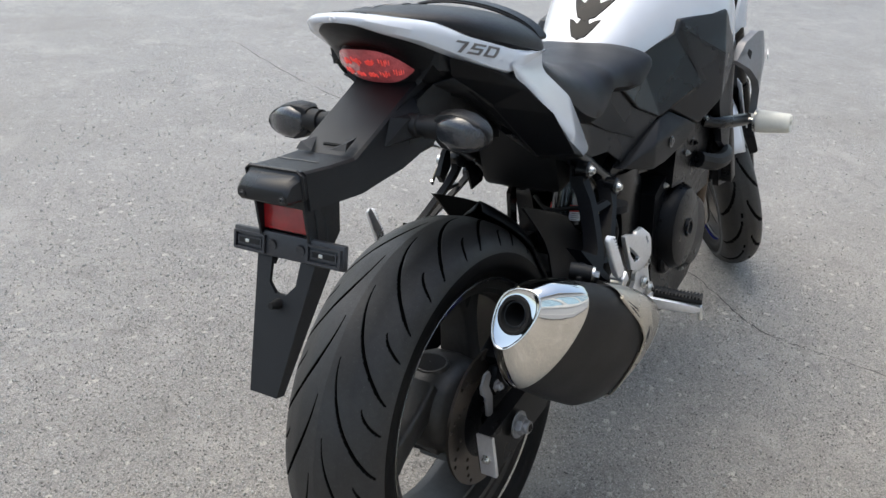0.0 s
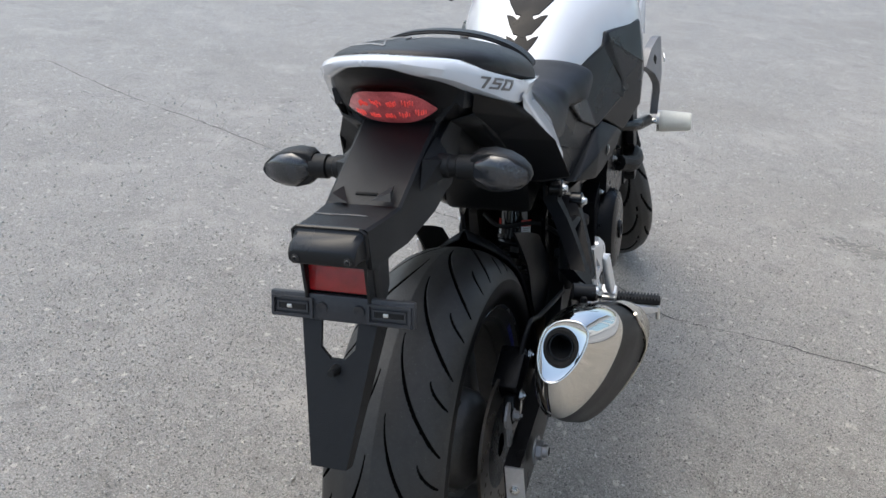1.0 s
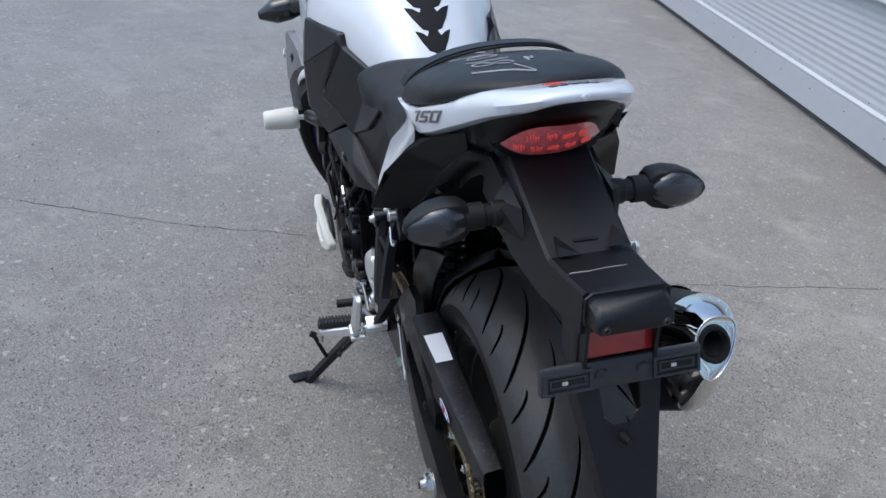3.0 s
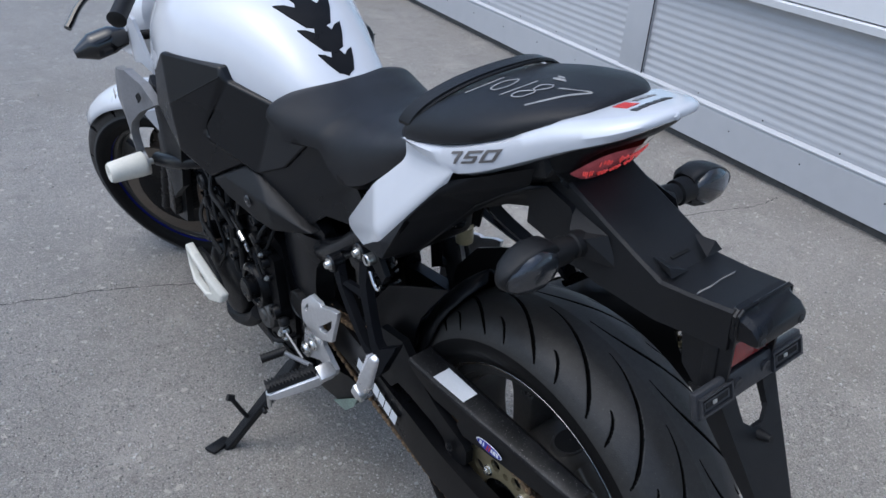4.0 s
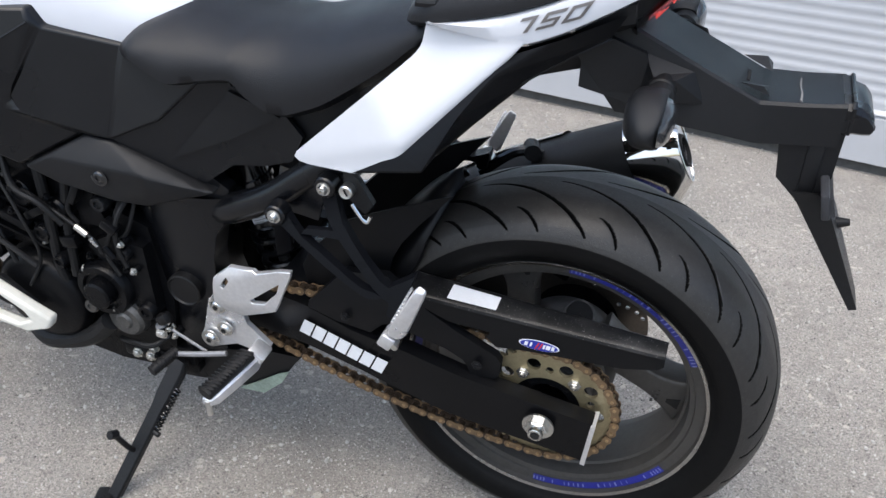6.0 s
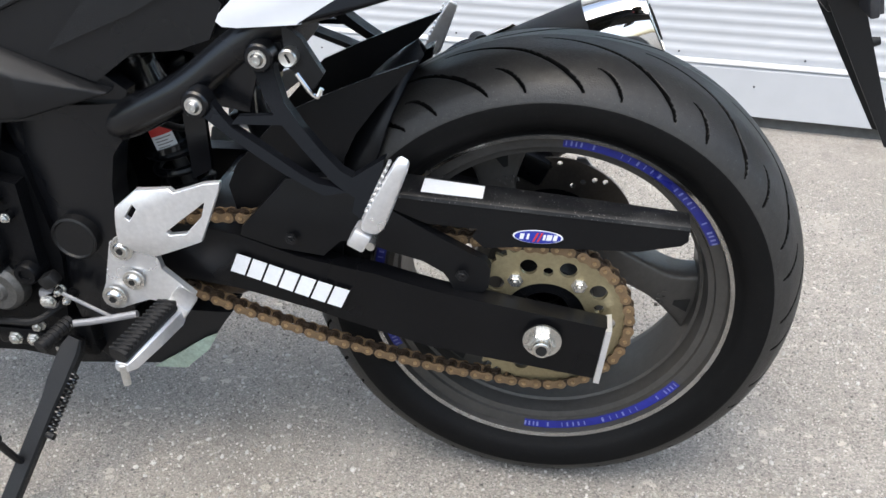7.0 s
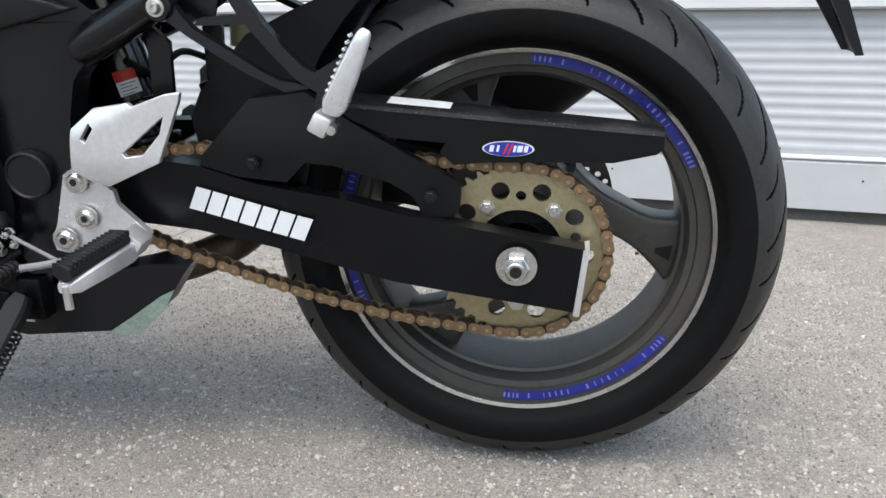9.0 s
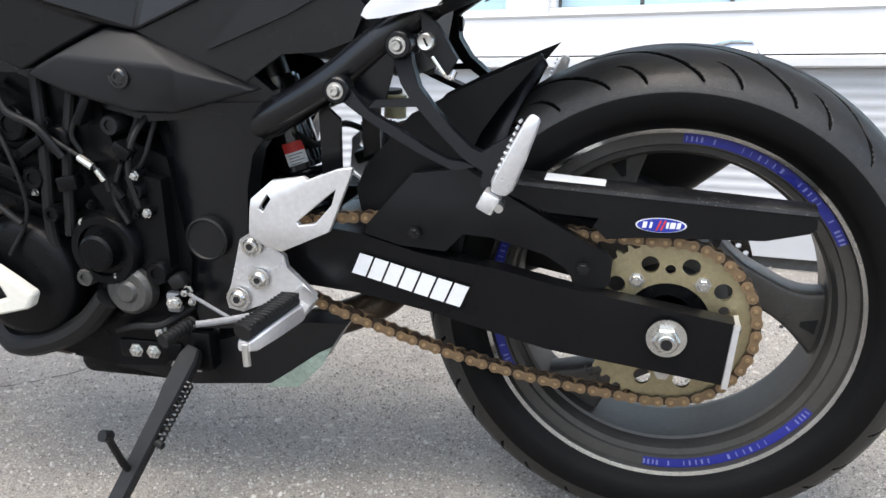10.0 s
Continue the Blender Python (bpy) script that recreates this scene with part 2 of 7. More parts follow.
def welded(bm, d=1e-4):
    bmesh.ops.remove_doubles(bm, verts=bm.verts, dist=d)
    return bm


def block(size, m=None, bev=0.004, bm=None, segments=2):
    out = bmesh.new()
    bmesh.ops.create_cube(out, size=1)
    bmesh.ops.scale(out, vec=size, verts=out.verts)
    if bev:
        bmesh.ops.bevel(out, geom=out.edges[:], offset=bev, segments=segments, affect="EDGES", profile=0.5)
    if m is not None:
        bmesh.ops.transform(out, matrix=m, verts=out.verts)
    return merge(bm, out)


def bolt(at, r=0.007, h=0.006, axis="y", sign=1, hexed=False, bm=None):
    """A bolt head with a washer, standing out along an axis: a hexagon, or a domed head with a socket."""
    s = sign
    prof = [(0, r * 1.35), (s * 0.0015, r * 1.35), (s * 0.0016, r), (s * h * 0.6, r * 0.95), (s * h, r * 0.72), (s * h, r * 0.42), (s * h * 0.5, r * 0.36), (s * h * 0.5, 0)]
    if hexed:
        prof = [(0, r * 1.4), (s * 0.0018, r * 1.4), (s * 0.0019, r), (s * h * 0.9, r), (s * h, r * 0.9), (s * h, r * 0.45), (s * h * 1.4, r * 0.42), (s * h * 1.4, 0)]
    return welded(turned(prof, 6 if hexed else 14, at, axis, bm))


def drape(outline, zf, lift=0.003, thick=0.004, cell=0.015, bm=None):
    """A thin pad of (x, y) outline laid on a surface z = zf(x, y)."""
    out = bmesh.new()
    f = out.faces.new([out.verts.new((x, y, 0)) for x, y in outline])
    out.normal_update()
    if f.normal.z < 0:
        f.normal_flip()
    refine(out, cell)
    border = [e for e in out.edges if e.is_boundary]
    for e in bmesh.ops.extrude_edge_only(out, edges=border)["geom"]:
        if isinstance(e, bmesh.types.BMVert):
            e.co.z = -thick
    for v in out.verts:
        v.co.z += zf(v.co.x, v.co.y) + lift
    return merge(bm, out)


def facets(points, faces, depth=0.0):
    """A folded shell of flat facets between named corners; depth turns its rim inwards."""
    b = bmesh.new()
    v = {k: b.verts.new(p) for k, p in points.items()}
    for f in faces:
        b.faces.new([v[k] for k in f])
    if depth:
        rim = bmesh.ops.extrude_edge_only(b, edges=[e for e in b.edges if e.is_boundary])["geom"]
        bmesh.ops.translate(b, vec=(0, -depth, 0), verts=[e for e in rim if isinstance(e, bmesh.types.BMVert)])
    return b


def rounded(ob, width, limit=8, segments=3):
    mod = ob.modifiers.new("round", "BEVEL")
    mod.width, mod.segments, mod.limit_method, mod.angle_limit = width, segments, "ANGLE", radians(limit)
    return ob


# ---- the setting: ground and building ----
def asphalt():
    m = bpy.data.materials.new("old_asphalt")
    m.use_nodes = True
    nt = m.node_tree
    n, link = nt.nodes, nt.links.new
    bsdf = n["Principled BSDF"]
    co = n.new("ShaderNodeTexCoord")

    def noise_tex(scale, detail=6, rough=0.6):
        t = n.new("ShaderNodeTexNoise")
        t.inputs["Scale"].default_value, t.inputs["Detail"].default_value, t.inputs["Roughness"].default_value = scale, detail, rough
        link(co.outputs["Object"], t.inputs["Vector"])
        return t.outputs[0]

    def span(value, a, b, lo, hi):
        t = n.new("ShaderNodeMapRange")
        for key, v in (("From Min", a), ("From Max", b), ("To Min", lo), ("To Max", hi)):
            t.inputs[key].default_value = v
        link(value, t.inputs["Value"])
        return t.outputs[0]

    def mix(fac, a, b, kind="MIX"):
        t = n.new("ShaderNodeMix")
        t.data_type, t.blend_type = "RGBA", kind
        for key, v in (("Factor", fac), ("A", a), ("B", b)):
            if isinstance(v, (int, float)):
                t.inputs[key].default_value = v
            elif isinstance(v, tuple):
                t.inputs[key].default_value = (*v, 1)
            else:
                link(v, t.inputs[key])
        return t.outputs["Result"]

    # stones of the worn surface, two sizes, each with a grey of its own
    def stones(scale):
        v = n.new("ShaderNodeTexVoronoi")
        v.inputs["Scale"].default_value = scale
        link(ragged.outputs[0], v.inputs["Vector"])
        edge = n.new("ShaderNodeTexVoronoi")
        edge.feature = "DISTANCE_TO_EDGE"
        edge.inputs["Scale"].default_value = scale
        link(ragged.outputs[0], edge.inputs["Vector"])
        bw = n.new("ShaderNodeRGBToBW")
        link(v.outputs["Color"], bw.inputs[0])
        return bw.outputs[0], edge.outputs["Distance"]

    # ragged outlines: the pattern's place is shaken by a fine noise
    shake = n.new("ShaderNodeTexNoise")
    shake.inputs["Scale"].default_value, shake.inputs["Detail"].default_value = 260, 3
    link(co.outputs["Object"], shake.inputs["Vector"])
    ragged = n.new("ShaderNodeVectorMath")
    ragged.operation = "MULTIPLY_ADD"
    ragged.inputs[1].default_value = (0.006, 0.006, 0.0)
    link(shake.outputs["Color"], ragged.inputs[0])
    link(co.outputs["Object"], ragged.inputs[2])
    g1, e1 = stones(400)
    g2, e2 = stones(62)
    base = mix(span(noise_tex(1.1), 0.38, 0.62, 0, 1), (0.345, 0.330, 0.306), (0.475, 0.462, 0.440))
    base = mix(span(noise_tex(5), 0.4, 0.7, 0, 0.55), base, (0.31, 0.30, 0.285))
    base = mix(span(noise_tex(22, 8, 0.75), 0.42, 0.62, 0, 0.45), base, (0.245, 0.238, 0.226))
    base = mix(span(noise_tex(90, 4), 0.48, 0.68, 0, 0.3), base, (0.47, 0.456, 0.432))
    base = mix(span(g1, 0.58, 0.80, 0, 0.72), base, (0.62, 0.605, 0.58))
    base = mix(span(g1, 0.44, 0.22, 0, 0.68), base, (0.11, 0.107, 0.102))
    chip = n.new("ShaderNodeMath")
    chip.operation = "MULTIPLY"
    link(span(g2, 0.845, 0.86, 0, 0.85), chip.inputs[0])
    link(span(e2, 0.10, 0.16, 0, 1), chip.inputs[1])
    base = mix(chip.outputs[0], base, (0.72, 0.70, 0.655))
    base = mix(span(e1, 0.0, 0.12, 0.15, 0), base, (0.14, 0.136, 0.13))
    base = mix(span(noise_tex(7, 4, 0.65), 0.57, 0.68, 0, 0.55), base, (0.20, 0.190, 0.172))
    base = mix(span(noise_tex(3.1, 5, 0.7), 0.54, 0.68, 0, 0.6), base, (0.55, 0.535, 0.51))
    stain = span(noise_tex(0.7, 3), 0.55, 0.68, 0, 0.55)
    base = mix(stain, base, (0.25, 0.230, 0.198))
    base = mix(span(noise_tex(430, 3), 0.56, 0.68, 0, 0.45), base, (0.62, 0.60, 0.57))
    base = mix(span(noise_tex(390, 3), 0.44, 0.34, 0, 0.55), base, (0.10, 0.097, 0.092))
    base = mix(1.0, base, (0.745, 0.708, 0.662), "MULTIPLY")
    link(base, bsdf.inputs["Base Color"])
    bsdf.inputs["Diffuse Roughness"].default_value = 1.0
    bsdf.inputs["Roughness"].default_value = 0.5
    bsdf.inputs["Specular IOR Level"].default_value = 0.95
    height = n.new("ShaderNodeMath")
    height.operation = "MULTIPLY_ADD"
    link(noise_tex(300, 4, 0.7), height.inputs[0])
    height.inputs[1].default_value = 0.55
    link(noise_tex(35, 8, 0.7), height.inputs[2])
    bp = n.new("ShaderNodeBump")
    bp.inputs["Strength"].default_value, bp.inputs["Distance"].default_value = 1.0, 0.006
    link(height.outputs[0], bp.inputs["Height"])
    link(bp.outputs[0], bsdf.inputs["Normal"])
    return m


ASPHALT = asphalt()
bm = bmesh.new()
bmesh.ops.create_grid(bm, x_segments=40, y_segments=40, size=150)
tagged(part("ground", bm, ASPHALT), "old weathered grey asphalt yard with worn stones", "ground", kind="structure")

# hairline cracks, a little above the surface, each a ragged dark ribbon
CRACK = material("crack_dirt", (0.055, 0.052, 0.048), 0.95, 0, 0.4, 60)


def crack(points, width):
    rng = random.Random(len(points) * 7)
    path = smooth_path([(x, y, 0) for x, y in points], 14)
    rows = []
    for i, q in enumerate(path):
        way = (path[min(i + 1, len(path) - 1)] - path[max(i - 1, 0)]).normalized()
        side = Vector((-way.y, way.x, 0))
        q = q + side * rng.uniform(-0.006, 0.006)
        w = width * rng.uniform(0.3, 1.3)
        rows.append([q + side * w + Vector((0, 0, 0.0012)), q - side * w + Vector((0, 0, 0.0012))])
    tagged(part("ground_crack", grid(rows), CRACK), "thin dark hairline crack running across the grey asphalt", "crack", "cracks in the asphalt", "structure")


crack([(-1.3, 5.1), (-0.85, 4.55), (-0.41, 4.10), (0.05, 3.60), (0.39, 3.23), (0.63, 3.03), (0.82, 2.78), (0.95, 2.50), (1.23, 2.32), (1.7, 2.0), (2.15, 1.71), (2.47, 1.45), (2.62, 1.38)], 0.0021)


def patch(name, at, size, mat, label, seed, turn=0.0):
    """A ragged stain a hair above the surface, made of many small blots that thin out towards the edge."""
    rng = random.Random(seed)
    b = bmesh.new()
    for _ in range(int(260 * size[2])):
        u, v = rng.gauss(0, 0.42), rng.gauss(0, 0.42)
        x, y = u * size[0] * math.cos(turn) - v * size[1] * math.sin(turn), u * size[0] * math.sin(turn) + v * size[1] * math.cos(turn)
        r = rng.uniform(0.003, 0.010)
        b.faces.new([b.verts.new((at[0] + x + r * rng.uniform(0.6, 1.3) * math.cos(a), at[1] + y + r * rng.uniform(0.6, 1.3) * math.sin(a), 0.0010 + rng.random() * 0.0008)) for a in (k * math.pi / 4 for k in range(8))])
    tagged(part(name, b, mat), label, "stain", kind="structure")


OIL = material("old_oil_stain", (0.19, 0.183, 0.17), 0.85, 0, 0.3, 60)
patch("ground_stain", (1.88, 2.89), (0.16, 0.06, 0.7), OIL, "small dark oil stain on the grey asphalt", 2, -0.8)

# loose grit
rng = random.Random(4)
seed_bm = bmesh.new()
bmesh.ops.create_icosphere(seed_bm, subdivisions=1, radius=1)
seed_bm.verts.index_update()
ball = [v.co.copy() for v in seed_bm.verts]
ball_faces = [[v.index for v in f.verts] for f in seed_bm.faces]
seed_bm.free()
def scatter(name, count, sizes, mat, label, span=(-1.6, 3.2, 0.2, 4.6), corners=ball, sides=ball_faces, gather=1.0):
    """Loose pieces lying on the asphalt, joined into one mesh."""
    verts, faces = [], []
    shapes = []
    for _ in range(40):
        m = Euler((rng.random() * 6, rng.random() * 6, rng.random() * 6)).to_matrix() @ Matrix.Diagonal((1, rng.uniform(0.5, 1), 0.6))
        shapes.append([m @ v for v in corners])
    for _ in range(count):
        x, y = (a + (b - a) * rng.betavariate(gather, gather) for a, b in (span[:2], span[2:]))
        s = rng.choice(sizes)
        k = len(verts)
        verts += [(x + v.x * s, y + v.y * s, s * 0.25 + v.z * s) for v in rng.choice(shapes)]
        faces += [[i + k for i in f] for f in sides]
    me = bpy.data.meshes.new(name)
    me.from_pydata(verts, [], faces)
    me.materials.append(mat)
    tagged(new(name, me), label, "gravel", kind="stuff")


GRIT = material("pale_grit", (0.46, 0.445, 0.415), 0.9, 0, 0.5, 30)
DARKGRIT = material("dark_grit", (0.13, 0.124, 0.114), 0.9, 0, 0.5, 30)
scatter("loose_grit", 12500, (0.0014, 0.002, 0.0026, 0.003, 0.0036, 0.0042, 0.0058), GRIT, "loose pale grit scattered over the asphalt")
scatter("dark_grit", 6500, (0.0012, 0.0015, 0.0018, 0.0022, 0.0028), DARKGRIT, "loose dark grit scattered over the asphalt")
# fine chips of the worn surface, each with a grey of its own
CHIPS = material("worn_stone_chips", (0.34, 0.325, 0.30), 0.8, 0, 0.2, 60)
nodes = CHIPS.node_tree.nodes
own, tone = nodes.new("ShaderNodeNewGeometry"), nodes.new("ShaderNodeValToRGB")
tone.color_ramp.elements[0].color, tone.color_ramp.elements[1].color = (0.15, 0.144, 0.134, 1), (0.58, 0.56, 0.52, 1)
tone.color_ramp.elements.new(0.5).color = (0.30, 0.287, 0.264, 1)
CHIPS.node_tree.links.new(own.outputs["Random Per Island"], tone.inputs[0])
CHIPS.node_tree.links.new(tone.outputs[0], nodes["Principled BSDF"].inputs["Base Color"])
eight = [Vector(p) for p in ((1, 0, 0), (0, 1, 0), (-1, 0, 0), (0, -1, 0), (0, 0, 1), (0, 0, -1))]
eight_faces = [(i, (i + 1) % 4, 4) for i in range(4)] + [((i + 1) % 4, i, 5) for i in range(4)]
scatter("stone_chips", 110000, (0.0011, 0.0014, 0.0018, 0.0023, 0.0032), CHIPS, "fine grey stone chips standing proud of the worn asphalt", (-1.3, 1.8, 0.0, 3.2), eight, eight_faces, 1.8)

# the building stands along a slanting line; s runs along its wall, out points to the yard
WALL_AT, WALL_TURN = (2.198, 0.812), 48.9
building = pose(WALL_AT[0], WALL_AT[1], 0, 0, 0, WALL_TURN)


def wall_mat(name, base, rough):
    return material(name, base, rough, 0.0, 0.05, 3, 0.15, 60, dust=0.05)


CLAD = wall_mat("pale_grey_steel_cladding", (0.45, 0.46, 0.48), 0.42)
PLINTH = wall_mat("pale_grey_steel_flashing", (0.42, 0.43, 0.45), 0.45)
# flashing grey made lighter, a highlight put into the lip's colour
LIPRAIL = wall_mat("highlighted_steel_lip", (0.58, 0.585, 0.60), 0.4)
LEDGE = wall_mat("white_window_ledge", (0.70, 0.705, 0.715), 0.4)
CONCRETE = material("dark_concrete_base", (0.10, 0.098, 0.094), 0.9, 0, 0.3, 10, 0.5, 60)


def placed(ob):
    ob.matrix_world = building
    return ob


S0, S1 = -9.0, 9.0
wall = placed(part("wall_north", block((S1 - S0, 0.2, 3.2), Matrix.Translation((0, -0.16, 1.62)), 0), CLAD))
tagged(wall, "pale grey clad building wall with a window band", "wall", kind="structure")


def cut_wall():
    # the wall is two storeys of one sheet; the window band is a real opening between sill and head
    me = wall.data
    b = bmesh.new()
    mid = (S0 + S1) / 2
    block((S1 - S0, 0.2, 0.86), Matrix.Translation((mid, -0.16, 0.47)), 0, b)
    block((S1 - S0, 0.2, 1.0), Matrix.Translation((mid, -0.16, 2.75)), 0, b)
    b.to_mesh(me)
    b.free()


cut_wall()
placed(tagged(part("foundation", block((S1 - S0, 0.12, 0.08), Matrix.Translation((0, -0.10, 0.02)), 0), CONCRETE), "dark concrete strip under the wall cladding", "foundation", kind="structure"))


def rail(name, s0, s1, profile, mat, label):
    """A long folded sheet along the wall: a profile of (out, z)."""
    rows = [[Vector((s, o, z)) for o, z in profile] for s in (s0, s1)]
    b = grid(rows, True, True)
    return placed(tagged(part(name, b, mat, label=label), label, "trim", kind="structure"))


# base flashing; its lip is coloured lighter to paint the light it catches
rail("trim", S0, S1, [(0.0, 0.045), (0.0, 0.205), (-0.012, 0.222), (-0.03, 0.226), (-0.05, 0.226), (-0.05, 0.045)], PLINTH, "smooth pale grey steel flashing along the wall foot")
rail("trim", S0, S1, [(-0.004, 0.2155), (0.0035, 0.2175), (0.0035, 0.2225), (-0.016, 0.2305), (-0.027, 0.2305), (-0.027, 0.2275), (-0.012, 0.2265)], LIPRAIL, "narrow lip along the top of the flashing, painted lighter as a highlight")
# sill flashing below the windows
rail("trim", S0, S1, [(-0.02, 0.712), (0.03, 0.717), (0.035, 0.745), (0.03, 0.752), (-0.02, 0.752)], LEDGE, "white folded steel rail under the window band")
rail("trim", S0, S1, [(-0.02, 0.758), (0.028, 0.758), (0.028, 0.898), (0.04, 0.908), (0.02, 0.918), (-0.08, 0.918), (-0.08, 0.758)], LEDGE, "white smooth window sill board")


def corrugated(s0, s1, z0, z1, pitch=0.0365, depth=0.0024):
    """A ribbed steel sheet with flat valleys and rounded ribs running along it."""
    count = int((z1 - z0) / pitch)
    step = (z1 - z0) / count
    prof = []
    for i in range(count):
        z = z0 + i * step
        prof += [(-0.030, z), (-0.030, z + step * 0.38), (-0.030 + depth * 0.75, z + step * 0.48), (-0.030 + depth, z + step * 0.62), (-0.030 + depth, z + step * 0.78), (-0.030 + depth * 0.6, z + step * 0.9)]
    prof.append((-0.030, z1))
    return grid([[Vector((s, o, z)) for o, z in prof] for s in (s0, s1)])


POST = [1.90, -6.2]
edges = [S0, POST[1] - 0.1, POST[1] + 0.1, POST[0] - 0.1, POST[0] + 0.1, S1]
for a, b in ((0, 1), (2, 3), (4, 5)):
    sheet = part("cladding_panel", corrugated(edges[a], edges[b], 0.228, 0.714), CLAD, wall, "pale grey ribbed steel sheet")
for s in POST:
    b = block((0.196, 0.024, 0.482), Matrix.Translation((s, -0.026, 0.469)), 0.003)
    part("cover_strip", b, PLINTH, wall, "smooth grey steel strip over a panel joint")
    b = block((0.004, 0.004, 0.478), Matrix.Translation((s - 0.1, -0.013, 0.469)), 0)
    part("seal", b, RUBBER, wall, "thin black seal")
screw = part("screw", bolt((0, 0, 0), 0.0027, 0.003, "y", 1), DARKINK, wall, "dark screw head")
screw.location = (S0 + 0.2, 0.0, 0.150)
for s in np.arange(S0 + 0.3, S1, 0.42):
    for z in (0.150, 0.247):
        head = new("screw", screw.data)
        head.parent = wall
        head.location = (s + (0.15 if z < 0.2 else 0), 0.0 if z < 0.2 else -0.027, z)


def glazing():
    m = bpy.data.materials.new("window_glass")
    m.use_nodes = True
    s = m.node_tree.nodes["Principled BSDF"]
    s.inputs["Base Color"].default_value = (0.9, 0.95, 1.0, 1)
    s.inputs["Roughness"].default_value = 0.02
    s.inputs["Transmission Weight"].default_value = 1.0
    return m


GLASS = glazing()
BLIND = material("pale_blue_blind", (0.45, 0.62, 0.72), 0.8, 0, 0.06, 4, 0.2, 40)
s, number = -8.70, 1
while s < S1 - 1.5:
    win = placed(part(f"window_{number}", block((1.34, 0.05, 0.024), Matrix.Translation((s + 0.67, -0.05, 0.931)), 0.004), LEDGE))
    tagged(win, "white framed window with a pale blue blind behind the pane", "window", kind="structure")
    part("window_frame", block((1.34, 0.05, 0.06), Matrix.Translation((s + 0.67, -0.05, 2.22)), 0.006), LEDGE, win)
    for x in (s + 0.012, s + 1.328):
        part("window_frame", block((0.024, 0.045, 1.246), Matrix.Translation((x, -0.05, 1.567)), 0.004), LEDGE, win)
    pane = part("pane", block((1.290, 0.006, 1.24), Matrix.Translation((s + 0.67, -0.055, 1.567)), 0), GLASS, win, "clear window pane")
    pane.visible_shadow = False
    for i in range(4):
        x = s + 0.18 + i * 0.328
        part("blind", block((0.31, 0.004, 1.24), Matrix.Translation((x, -0.115 - 0.004 * (i % 2), 1.567)), 0), BLIND, win, "pale blue hanging blind")
    s, number = s + 1.5, number + 1
    placed(tagged(part("mullion", block((0.16, 0.07, 1.33), Matrix.Translation((s - 0.08, -0.04, 1.585)), 0.004), LEDGE), "white post between two windows", "mullion", "posts of the window band", "structure"))
placed(tagged(part("wall_back", block((S1 - S0, 0.1, 3.2), Matrix.Translation((0, -0.9, 1.6)), 0), CONCRETE), "plain back wall inside the building", "wall", kind="structure"))
placed(tagged(part("roof", block((S1 - S0 + 0.4, 1.6, 0.12), Matrix.Translation((0, -0.45, 3.3)), 0.02), PLINTH), "flat pale grey roof edge", "roof", kind="structure"))

# ---- the motorcycle: x forward, y to its left, z up from the rear axle; it leans on its side stand ----
motorcycle = new("motorcycle")
motorcycle.matrix_world = pose(0.0956, 1.6205, 0.3243, -8.5, 0, 61.0)
tagged(motorcycle, "white and black naked motorcycle leaning on its side stand on asphalt", "motorcycle")
BIKE = motorcycle


